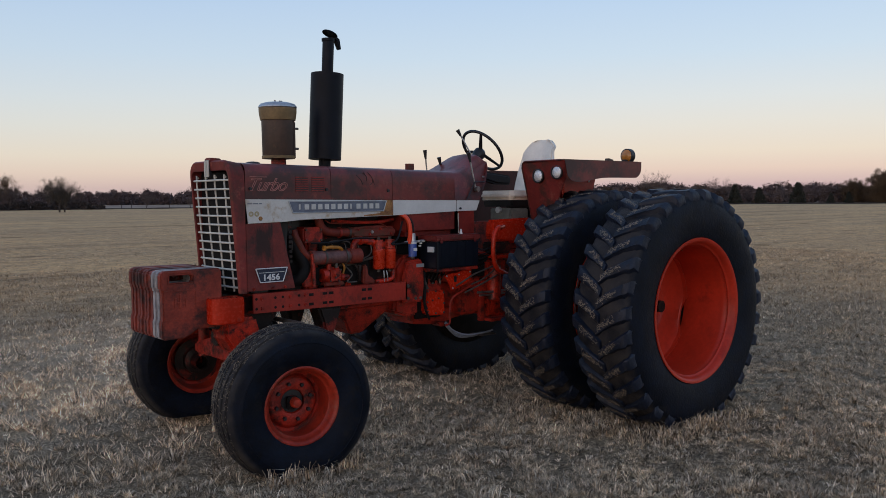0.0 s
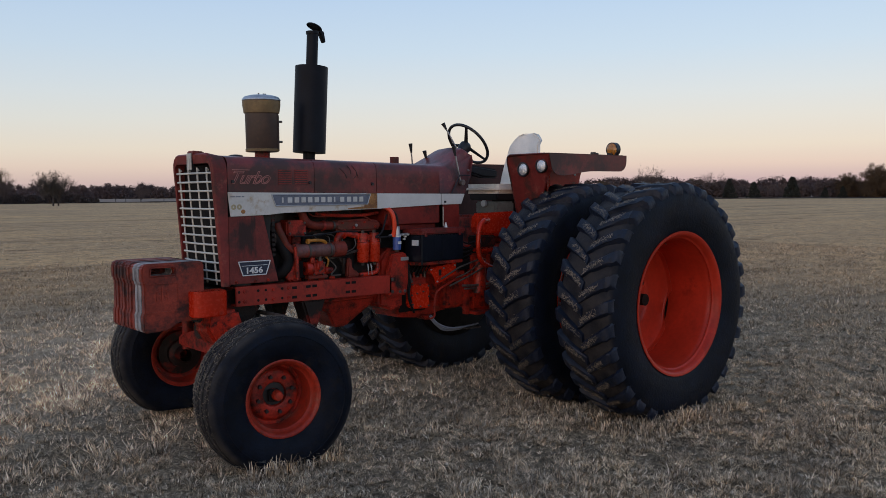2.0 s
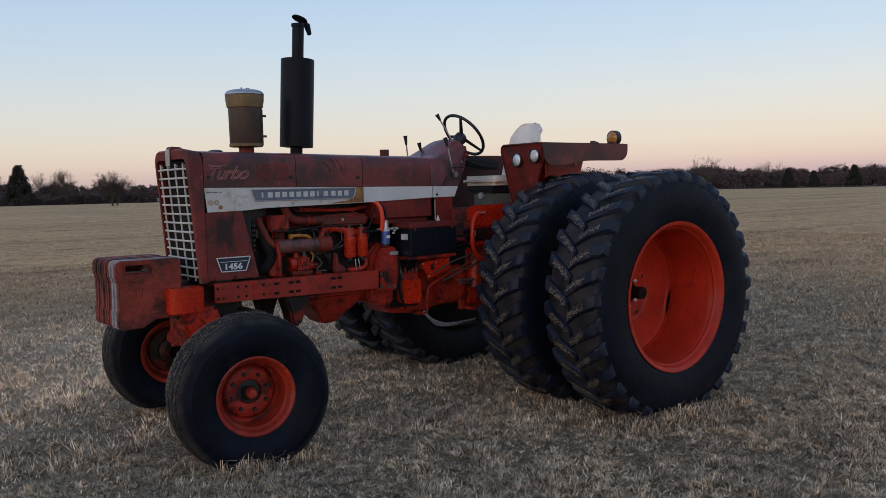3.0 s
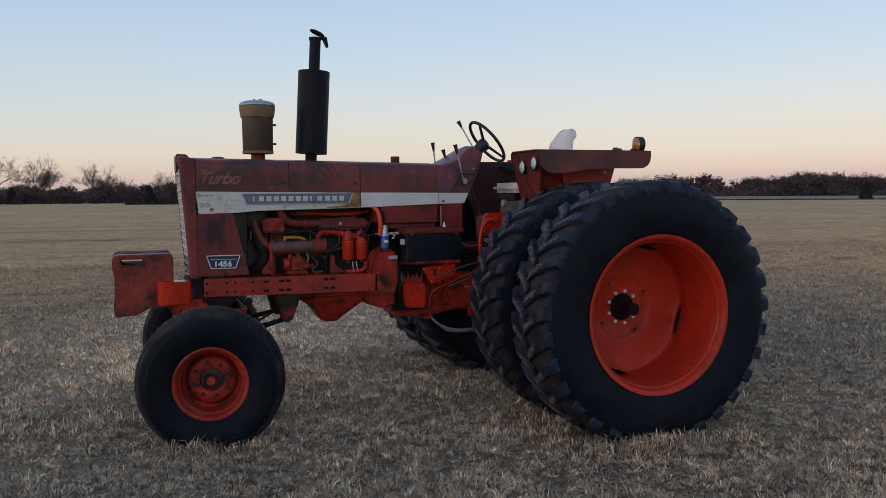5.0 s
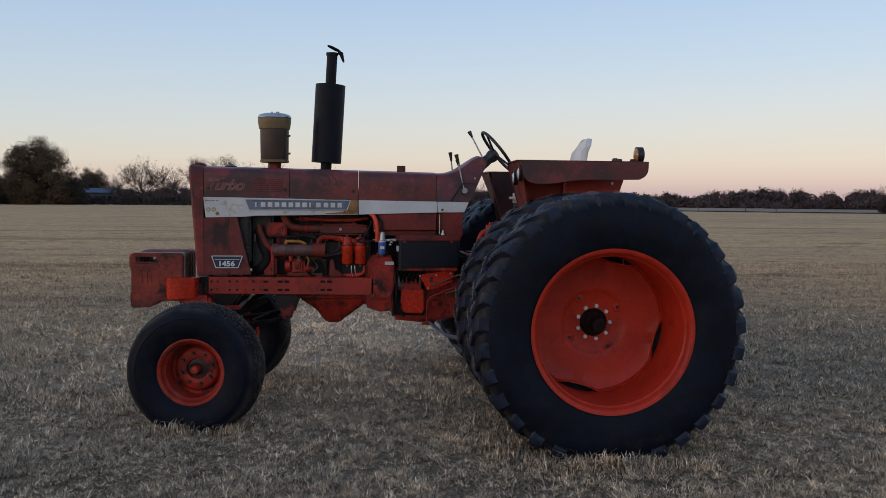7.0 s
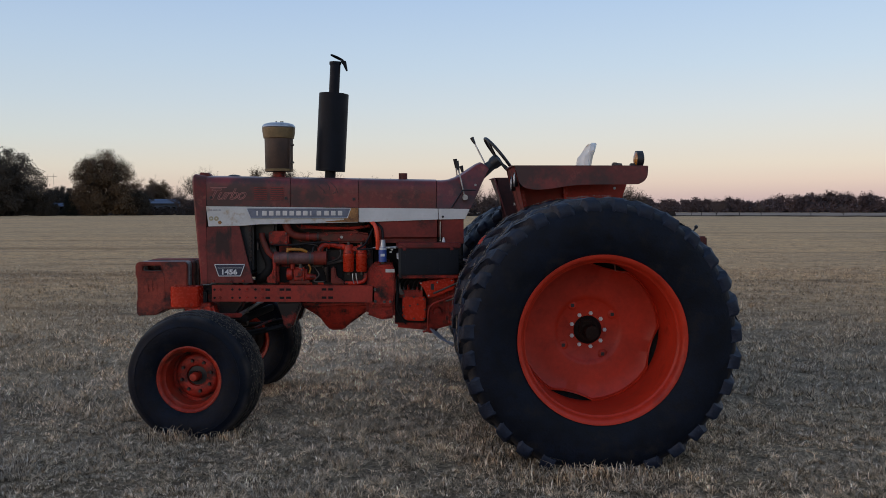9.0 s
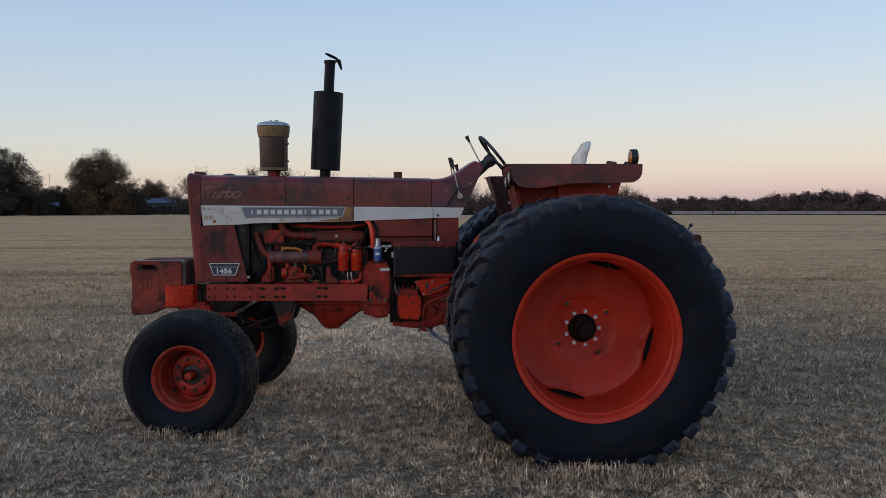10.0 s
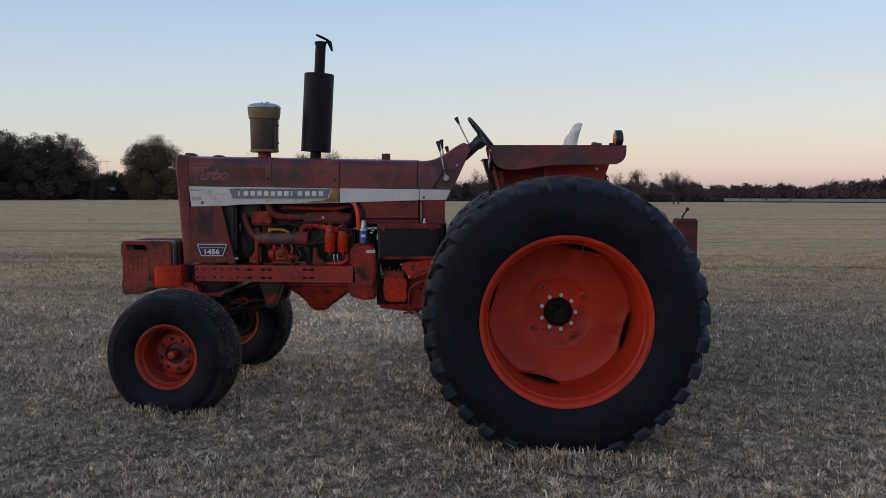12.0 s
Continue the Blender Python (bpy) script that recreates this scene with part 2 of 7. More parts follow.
YELLOW = material("yellow_hose", (0.42, 0.17, 0.02), 0.5, vary=0.35, scale=15, bump=0.1)
REDHOSE = material("orange_red_hose", (0.72, 0.06, 0.02), 0.4, vary=0.2, scale=9, bump=0.05)
BLUE = material("blue_can_label", (0.05, 0.10, 0.34), 0.35, vary=0.2, scale=25, bump=0.02)
# colours the hood scratches, and the shade at the engine's far side
GRIME_SHADE = material("blackened_metal_and_shade", (0.030, 0.018, 0.017), 0.6, vary=0.5, scale=9, fine=40, bump=0.1, stain=((0.09, 0.03, 0.024), 0.40, 12, 0.6))
OLDTAPE = material("yellowed_decal", (0.40, 0.34, 0.20), 0.6, vary=0.3, scale=20, bump=0)
HUB = material("rust_black_hub", (0.019, 0.011, 0.0085), 0.8, vary=0.5, scale=18, fine=90, bump=0.3, stain=((0.030, 0.011, 0.007), 0.42, 20, 0.9), spec=0.12)
STRAW = material("dry_straw", (0.20, 0.162, 0.12), 0.85, vary=0.3, per="island", bump=0)
# the dark stain is grime, and also the black gaps between engine parts
GRIMY = material("grimy_red_with_gap_shade", (0.20, 0.017, 0.010), 0.45, vary=0.6, scale=8, fine=70, bump=0.35, stain=((0.012, 0.007, 0.006), 0.62, 7, 0.45), spec=0.3)
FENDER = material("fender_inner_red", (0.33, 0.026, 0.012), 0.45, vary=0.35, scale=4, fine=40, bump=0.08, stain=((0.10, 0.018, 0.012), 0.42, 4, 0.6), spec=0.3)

# fender red with the far side's shade put into the colour
SHADED_MAROON = material("shaded_maroon_sheet", (0.060, 0.017, 0.016), 0.5, vary=0.4, scale=4, fine=40, bump=0.06, stain=((0.025, 0.012, 0.011), 0.45, 5, 0.6), spec=0.25)
CASE = material("navy_black_case", (0.006, 0.008, 0.014), 0.4, vary=0.35, scale=8, bump=0.1, stain=((0.02, 0.018, 0.02), 0.36, 8, 0.6), spec=0.3)
TANK = material("dull_tank_red", (0.20, 0.020, 0.014), 0.42, vary=0.4, scale=4, fine=40, bump=0.06, stain=((0.06, 0.014, 0.011), 0.46, 4, 0.55), spec=0.35)


def wear_through(m, x, z, half_x, half_z, tone):
    """Paint rubbed to blackened metal in downward streaks, round a place on a panel."""
    n, l = m.node_tree.nodes, m.node_tree.links
    b = n["Principled BSDF"]
    co = n.new("ShaderNodeTexCoord")
    mp = n.new("ShaderNodeMapping")
    mp.inputs["Location"].default_value = (-x / half_x, 0, -z / half_z)
    mp.inputs["Scale"].default_value = (1 / half_x, 0, 1 / half_z)
    l.new(co.outputs["Object"], mp.inputs["Vector"])
    ab = n.new("ShaderNodeVectorMath")
    ab.operation = "ABSOLUTE"
    l.new(mp.outputs[0], ab.inputs[0])
    sp = n.new("ShaderNodeSeparateXYZ")
    l.new(ab.outputs[0], sp.inputs[0])
    ln = n.new("ShaderNodeMath")
    ln.operation = "MAXIMUM"
    l.new(sp.outputs["X"], ln.inputs[0])
    l.new(sp.outputs["Z"], ln.inputs[1])
    st = n.new("ShaderNodeMapping")
    st.inputs["Scale"].default_value = (30, 1, 7)
    l.new(co.outputs["Object"], st.inputs["Vector"])
    nz = n.new("ShaderNodeTexNoise")
    nz.inputs["Scale"].default_value, nz.inputs["Detail"].default_value, nz.inputs["Roughness"].default_value = 1.0, 8, 0.65
    l.new(st.outputs[0], nz.inputs["Vector"])
    mul = n.new("ShaderNodeMath")
    mul.operation, mul.inputs[1].default_value = "MULTIPLY", 2.0
    l.new(nz.outputs["Fac"], mul.inputs[0])
    diff = n.new("ShaderNodeMath")
    diff.operation = "SUBTRACT"
    l.new(mul.outputs[0], diff.inputs[0])
    l.new(ln.outputs["Value"], diff.inputs[1])
    edge = ramp_node(n, [(0.0, (0, 0, 0)), (0.40, (0.92, 0.92, 0.92))])
    l.new(diff.outputs[0], edge.inputs[0])
    mix = n.new("ShaderNodeMix")
    mix.data_type = "RGBA"
    mix.inputs["B"].default_value = (*tone, 1)
    l.new(edge.outputs[0], mix.inputs["Factor"])
    l.new(b.inputs["Base Color"].links[0].from_socket, mix.inputs["A"])
    l.new(mix.outputs["Result"], b.inputs["Base Color"])


wear_through(WORN, -2.585, 1.385, 0.072, 0.118, (0.026, 0.014, 0.013))


# ---- mesh building ----
def part(name, bm, material, parent, label="", smooth=True, kind=""):
    """Links a bmesh as one mesh object under a thing or a part."""
    me = bpy.data.meshes.new(name)
    bmesh.ops.recalc_face_normals(bm, faces=bm.faces)
    bm.to_mesh(me)
    bm.free()
    me.materials.append(material)
    if smooth:
        me.polygons.foreach_set("use_smooth", [True] * len(me.polygons))
        me.set_sharp_from_angle(angle=radians(38))
    ob = new(name, me)
    ob.parent = parent
    if label:
        ob["label"] = label
    if kind:
        ob["kind"] = kind
    return ob


def thing(name, at, label, category, group="", kind=""):
    ob = new(name)
    ob.location = at
    ob.empty_display_size = 0.2
    return tagged(ob, label, category, group, kind)


def bev(bm, width, segments=2, angle=32):
    edges = [e for e in bm.edges if len(e.link_faces) == 2 and e.calc_face_angle(0) > radians(angle)]
    if edges and width > 0:
        bmesh.ops.bevel(bm, geom=edges, offset=width, segments=segments, affect="EDGES", clamp_overlap=True)
    return bm


def box(x0, x1, y0, y1, z0, z1, width=0.004, bm=None, segments=2):
    own = bmesh.new()
    bmesh.ops.create_cube(own, size=1)
    for v in own.verts:
        v.co = Vector(((x0 + x1) / 2 + v.co.x * (x1 - x0), (y0 + y1) / 2 + v.co.y * (y1 - y0), (z0 + z1) / 2 + v.co.z * (z1 - z0)))
    bev(own, width, segments)
    return merge(bm, own)


def merge(bm, own):
    if bm is None:
        return own
    me = bpy.data.meshes.new("tmp")
    own.to_mesh(me)
    own.free()
    bm.from_mesh(me)
    bpy.data.meshes.remove(me)
    return bm


def prism(outline, y0, y1, width=0.004, bm=None, axis="y", segments=2):
    """Extrudes an outline of (x, z) from y0 to y1 (axis 'x': outline of (y, z); axis 'z': outline of (x, y))."""
    own = bmesh.new()

    def at(p, d):
        return {"y": (p[0], d, p[1]), "x": (d, p[0], p[1]), "z": (p[0], p[1], d)}[axis]

    a = [own.verts.new(at(p, y0)) for p in outline]
    b = [own.verts.new(at(p, y1)) for p in outline]
    own.faces.new(a)
    own.faces.new(list(reversed(b)))
    for i in range(len(a)):
        j = (i + 1) % len(a)
        own.faces.new((a[i], b[i], b[j], a[j]))
    bmesh.ops.recalc_face_normals(own, faces=own.faces)
    bev(own, width, segments)
    return merge(bm, own)


def cyl(p0, p1, r0, r1=None, seg=20, bm=None, width=0.0):
    r1 = r0 if r1 is None else r1
    own = bmesh.new()
    p0, p1 = Vector(p0), Vector(p1)
    q = (p1 - p0).to_track_quat("Z", "Y").to_matrix()
    rings = []
    for p, r in ((p0, r0), (p1, r1)):
        rings.append([own.verts.new(p + q @ Vector((r * math.cos(2 * math.pi * i / seg), r * math.sin(2 * math.pi * i / seg), 0))) for i in range(seg)])
    for i in range(seg):
        j = (i + 1) % seg
        own.faces.new((rings[0][i], rings[0][j], rings[1][j], rings[1][i]))
    own.faces.new(list(reversed(rings[0])))
    own.faces.new(rings[1])
    if width:
        bev(own, width, 2, 50)
    return merge(bm, own)


def lathe(profile, origin, axis="y", seg=48, closed=False, bm=None, turn=0.0):
    """Turns a profile of (distance along the axis, radius) round an axis through origin."""
    own = bmesh.new()
    rings = []
    o = Vector(origin)
    for d, r in profile:
        ring = []
        for i in range(seg):
            a = turn + 2 * math.pi * i / seg
            c, s = r * math.cos(a), r * math.sin(a)
            ring.append(own.verts.new(o + Vector({"y": (c, d, s), "x": (d, c, s), "z": (c, s, d)}[axis])))
        rings.append(ring)
    n = len(rings)
    for k in range(n if closed else n - 1):
        a, b = rings[k], rings[(k + 1) % n]
        for i in range(seg):
            j = (i + 1) % seg
            own.faces.new((a[i], a[j], b[j], b[i]))
    if not closed:
        for ring, (d, r) in ((rings[0], profile[0]), (rings[-1], profile[-1])):
            if r < 0.02:
                own.faces.new(ring)
    bmesh.ops.recalc_face_normals(own, faces=own.faces)
    return merge(bm, own)


def smooth_path(pts, steps=6):
    """A Catmull-Rom line through the points."""
    p = [Vector(q) for q in pts]
    p = [2 * p[0] - p[1], *p, 2 * p[-1] - p[-2]]
    out = []
    for i in range(1, len(p) - 2):
        for k in range(steps):
            t = k / steps
            a, b, c, e = p[i - 1], p[i], p[i + 1], p[i + 2]
            out.append(0.5 * ((2 * b) + (c - a) * t + (2 * a - 5 * b + 4 * c - e) * t * t + (3 * b - a - 3 * c + e) * t ** 3))
    return out + [p[-2]]


def tube(pts, r, seg=10, bm=None, steps=6, r1=None, soft=True):
    """A round tube along a smoothed path."""
    own = bmesh.new()
    line = smooth_path(pts, steps) if soft and len(pts) > 2 else [Vector(q) for q in pts]
    rings = []
    up = None
    for i, p in enumerate(line):
        d = (line[min(i + 1, len(line) - 1)] - line[max(i - 1, 0)]).normalized()
        if up is None:
            up = d.orthogonal().normalized()
        up = (up - d * up.dot(d)).normalized()
        side = d.cross(up)
        rr = r if r1 is None else r + (r1 - r) * i / (len(line) - 1)
        rings.append([own.verts.new(p + rr * (math.cos(2 * math.pi * k / seg) * up + math.sin(2 * math.pi * k / seg) * side)) for k in range(seg)])
    for a, b in zip(rings, rings[1:]):
        for k in range(seg):
            j = (k + 1) % seg
            own.faces.new((a[k], a[j], b[j], b[k]))
    own.faces.new(list(reversed(rings[0])))
    own.faces.new(rings[-1])
    return merge(bm, own)


def lettering(text, size, shear=0.0, depth=0.003, bold=0.0, space=1.0, outline=0.0):
    """Built-in font as a bmesh that lies in x, z and faces -y, its lower left corner at the origin."""
    cu = bpy.data.curves.new("text", "FONT")
    cu.body, cu.size, cu.shear, cu.extrude, cu.offset, cu.space_character = text, size, shear, depth / 2, bold, space
    if outline:
        cu.fill_mode, cu.bevel_depth, cu.extrude, cu.bevel_resolution, cu.resolution_u = "NONE", outline, 0, 1, 3
    ob = bpy.data.objects.new("text", cu)
    scene.collection.objects.link(ob)
    bpy.context.view_layer.update()
    me = bpy.data.meshes.new_from_object(ob.evaluated_get(bpy.context.evaluated_depsgraph_get()))
    bm = bmesh.new()
    bm.from_mesh(me)
    bpy.data.objects.remove(ob)
    bpy.data.curves.remove(cu)
    bpy.data.meshes.remove(me)
    bmesh.ops.transform(bm, matrix=pose(0, 0, 0, 90), verts=bm.verts)
    return bm


def mesh_stuff(name, verts, tris, material, label, category, parent=None):
    """One mesh from numpy arrays of vertices and triangles."""
    me = bpy.data.meshes.new(name)
    me.vertices.add(len(verts))
    me.vertices.foreach_set("co", verts.astype(np.float32).ravel())
    me.loops.add(len(tris) * 3)
    me.loops.foreach_set("vertex_index", tris.astype(np.int32).ravel())
    me.polygons.add(len(tris))
    me.polygons.foreach_set("loop_start", np.arange(0, len(tris) * 3, 3, dtype=np.int32))
    me.update(calc_edges=True)
    me.materials.append(material)
    ob = new(name, me)
    if parent:
        ob.parent = parent
        ob["kind"] = "stuff"
        return ob
    return tagged(ob, label, category, kind="stuff")


# ---- ground ----
def lifted_sward(n, l, co, colour):
    """A paler patch of sward with ragged edges, under and beyond the tractor; offsets its shade."""
    nz = n.new("ShaderNodeTexNoise")
    nz.inputs["Scale"].default_value, nz.inputs["Detail"].default_value = 0.9, 5
    l.new(co.outputs["Object"], nz.inputs["Vector"])
    mp = n.new("ShaderNodeMapping")
    mp.inputs["Location"].default_value = (1.6 / 3.2, -3.0 / 4.4, 0)
    mp.inputs["Scale"].default_value = (1 / 3.2, 1 / 4.4, 0)
    l.new(co.outputs["Object"], mp.inputs["Vector"])
    ln = n.new("ShaderNodeVectorMath")
    ln.operation = "LENGTH"
    l.new(mp.outputs[0], ln.inputs[0])
    far = n.new("ShaderNodeMath")
    far.operation = "SUBTRACT"
    l.new(nz.outputs["Fac"], far.inputs[0])
    l.new(ln.outputs["Value"], far.inputs[1])
    span = n.new("ShaderNodeMapRange")
    span.inputs["From Min"].default_value, span.inputs["From Max"].default_value = -0.55, 0.15
    l.new(far.outputs[0], span.inputs["Value"])
    mix = n.new("ShaderNodeMix")
    mix.data_type, mix.blend_type = "RGBA", "MULTIPLY"
    # colour is raised here to make up for the tractor's shade
    mix.inputs["B"].default_value = (1.80, 1.78, 1.78, 1)
    l.new(span.outputs[0], mix.inputs["Factor"])
    l.new(colour, mix.inputs["A"])
    return mix.outputs["Result"]


def field_material():
    m = bpy.data.materials.new("dormant_field")
    m.use_nodes = True
    n, l = m.node_tree.nodes, m.node_tree.links
    b = n["Principled BSDF"]
    co = n.new("ShaderNodeTexCoord")

    def noise_of(scale, detail=5, rough=0.6, stretch=None):
        t = n.new("ShaderNodeTexNoise")
        t.inputs["Scale"].default_value, t.inputs["Detail"].default_value, t.inputs["Roughness"].default_value = scale, detail, rough
        if stretch:
            mp = n.new("ShaderNodeMapping")
            mp.inputs["Rotation"].default_value = (0, 0, stretch[2])
            mp.inputs["Scale"].default_value = (stretch[0], stretch[1], 1)
            l.new(co.outputs["Object"], mp.inputs["Vector"])
            l.new(mp.outputs[0], t.inputs["Vector"])
        else:
            l.new(co.outputs["Object"], t.inputs["Vector"])
        return t

    fine = noise_of(38, 6, 0.7)
    mid = noise_of(1.3, 6, 0.65)
    wide = noise_of(0.09, 4)
    rows = noise_of(1.0, 4, 0.6, (0.02, 0.55, radians(-14)))
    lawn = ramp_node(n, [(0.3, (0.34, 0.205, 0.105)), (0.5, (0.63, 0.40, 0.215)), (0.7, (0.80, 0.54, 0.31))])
    shaded_thatch = ramp_node(n, [(0.36, (0.060, 0.046, 0.034)), (0.5, (0.22, 0.168, 0.118)), (0.66, (0.52, 0.41, 0.29))])
    for r in (lawn, shaded_thatch):
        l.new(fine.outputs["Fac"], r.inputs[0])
    # ground near the tractor, darkened for shade between blades; far off plain lawn tone
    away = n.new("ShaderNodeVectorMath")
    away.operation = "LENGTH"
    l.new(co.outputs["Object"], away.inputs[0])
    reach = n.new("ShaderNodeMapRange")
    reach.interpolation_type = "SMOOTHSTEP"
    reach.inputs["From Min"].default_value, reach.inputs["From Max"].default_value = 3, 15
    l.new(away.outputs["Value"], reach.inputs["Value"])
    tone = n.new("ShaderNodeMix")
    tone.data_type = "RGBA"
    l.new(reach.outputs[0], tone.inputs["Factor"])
    l.new(shaded_thatch.outputs[0], tone.inputs["A"])
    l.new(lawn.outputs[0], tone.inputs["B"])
    patch = ramp_node(n, [(0.3, (0.62, 0.60, 0.58)), (0.5, (1, 0.98, 0.95)), (0.72, (1.2, 1.12, 0.98))])
    l.new(mid.outputs["Fac"], patch.inputs[0])
    m1 = n.new("ShaderNodeMix")
    m1.data_type, m1.blend_type = "RGBA", "MULTIPLY"
    m1.inputs["Factor"].default_value = 0.8
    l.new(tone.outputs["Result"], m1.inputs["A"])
    l.new(patch.outputs[0], m1.inputs["B"])
    clumps = noise_of(4.5, 5, 0.65)
    clump = ramp_node(n, [(0.36, (0.58, 0.55, 0.52)), (0.52, (1.0, 1.0, 1.0)), (0.68, (1.16, 1.13, 1.08))])
    l.new(clumps.outputs["Fac"], clump.inputs[0])
    m0 = n.new("ShaderNodeMix")
    m0.data_type, m0.blend_type = "RGBA", "MULTIPLY"
    m0.inputs["Factor"].default_value = 0.85
    l.new(m1.outputs["Result"], m0.inputs["A"])
    l.new(clump.outputs[0], m0.inputs["B"])
    streak = ramp_node(n, [(0.34, (0.52, 0.48, 0.44)), (0.45, (1, 1, 1)), (0.7, (1.12, 1.08, 1.0))])
    l.new(rows.outputs["Fac"], streak.inputs[0])
    m2 = n.new("ShaderNodeMix")
    m2.data_type, m2.blend_type = "RGBA", "MULTIPLY"
    m2.inputs["Factor"].default_value = 0.75
    l.new(m0.outputs["Result"], m2.inputs["A"])
    l.new(streak.outputs[0], m2.inputs["B"])
    big = ramp_node(n, [(0.35, (0.86, 0.86, 0.86)), (0.65, (1.12, 1.08, 1.0))])
    l.new(wide.outputs["Fac"], big.inputs[0])
    m3 = n.new("ShaderNodeMix")
    m3.data_type, m3.blend_type = "RGBA", "MULTIPLY"
    m3.inputs["Factor"].default_value = 0.8
    l.new(m2.outputs["Result"], m3.inputs["A"])
    l.new(big.outputs[0], m3.inputs["B"])
    thin = noise_of(0.55, 3, 0.55, (0.6, 1.3, radians(20)))
    bare_spots = ramp_node(n, [(0.30, (0.42, 0.40, 0.38)), (0.385, (1, 1, 1)), (1.0, (1, 1, 1))])
    l.new(thin.outputs["Fac"], bare_spots.inputs[0])
    m4 = n.new("ShaderNodeMix")
    m4.data_type, m4.blend_type = "RGBA", "MULTIPLY"
    m4.inputs["Factor"].default_value = 0.9
    l.new(m3.outputs["Result"], m4.inputs["A"])
    l.new(bare_spots.outputs[0], m4.inputs["B"])
    l.new(lifted_sward(n, l, co, m4.outputs["Result"]), b.inputs["Base Color"])
    b.inputs["Roughness"].default_value = 0.95
    b.inputs["Specular IOR Level"].default_value = 0.1
    bp = n.new("ShaderNodeBump")
    bp.inputs["Strength"].default_value, bp.inputs["Distance"].default_value = 0.6, 0.03
    l.new(fine.outputs["Fac"], bp.inputs["Height"])
    l.new(bp.outputs[0], b.inputs["Normal"])
    return m


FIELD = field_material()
VERGE = material("pale_verge_grass", (0.34, 0.25, 0.19), 0.95, spec=0.0, vary=0.35, scale=0.15, fine=2.0, bump=0)
DITCH = material("dark_ditch_grass", (0.07, 0.05, 0.037), 0.95, spec=0.0, vary=0.4, scale=0.2, fine=2.5, bump=0)


def ground_sheet():
    bm = bmesh.new()
    rings = [0, 6, 12, 25, 60, 150, 400, 1200, 4000]
    seg = 64
    last = [bm.verts.new((0, 0, 0))]
    for r in rings[1:]:
        ring = [bm.verts.new((r * math.cos(2 * math.pi * i / seg), r * math.sin(2 * math.pi * i / seg), 0)) for i in range(seg)]
        for i in range(seg):
            j = (i + 1) % seg
            if len(last) == 1:
                bm.faces.new((last[0], ring[i], ring[j]))
            else:
                bm.faces.new((last[i], ring[i], ring[j], last[j]))
        last = ring
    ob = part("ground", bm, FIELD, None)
    return tagged(ob, "dormant tan hay field with frosted short grass", "ground", kind="structure")


ground_sheet()


def bearing(deg, dist, z=0.0):
    """A place by its bearing to the left of straight ahead (+y), from a point on the lawn beside the tractor."""
    a = radians(deg)
    return (-2.2 - dist * math.sin(a), -6.3 + dist * math.cos(a), z)


def strip(name, b0, b1, d0, d1, h, mat, label):
    """A low, uneven band of rough grass along the field's far edge."""
    rng = random.Random(name)
    bm = bmesh.new()
    last = None
    n = 90
    for i in range(n + 1):
        b = b0 + (b1 - b0) * i / n
        k = 1 + 0.02 * rng.uniform(-1, 1)
        row = [bm.verts.new(bearing(b, d0 * k, 0.004)), bm.verts.new(bearing(b, d0 * k + 1.5, h * rng.uniform(0.2, 1.5))),
               bm.verts.new(bearing(b, d1, h * rng.uniform(0.8, 1.2)))]
        if last:
            for a in (0, 1):
                bm.faces.new((last[a], row[a], row[a + 1], last[a + 1]))
        last = row
    return tagged(part(name, bm, mat, None), label, "ground", kind="structure")


strip("ditch_edge", -84, 0.5, 165, 170, 0.16, DITCH, "dark rough grass along the field's edge")
strip("verge", -84, 0.5, 174, 285, 0.05, VERGE, "pale dry grass strip before the woods")

# ---- trees ----
BARK = material("grey_brown_bark", (0.055, 0.042, 0.034), 0.9, vary=0.4, scale=1.5, fine=8, bump=0)
TWIGS = material("bare_twigs", (0.110, 0.076, 0.062), 0.9, vary=0.3, scale=0.5, fine=4, bump=0, per="island")
LEAF_RUST = material("russet_leaves", (0.095, 0.055, 0.024), 0.8, vary=0.3, scale=0.4, fine=3, bump=0, per="leaf")
LEAF_OLIVE = material("olive_leaves", (0.052, 0.039, 0.026), 0.8, vary=0.3, scale=0.4, fine=3, bump=0, per="leaf")
CEDAR = material("cedar_green", (0.026, 0.027, 0.017), 0.85, vary=0.3, scale=0.5, fine=3, bump=0, per="leaf")
WOODS = material("winter_woods", (0.088, 0.056, 0.052), 0.9, vary=0.4, scale=0.06, fine=0.5, bump=0)
HEDGE = material("brown_hedgerow", (0.110, 0.072, 0.060), 0.9, vary=0.4, scale=0.09, fine=0.7, bump=0)


BRUSH = material("dark_brush", (0.050, 0.034, 0.028), 0.9, vary=0.4, scale=0.05, fine=0.5, bump=0, per="leaf")


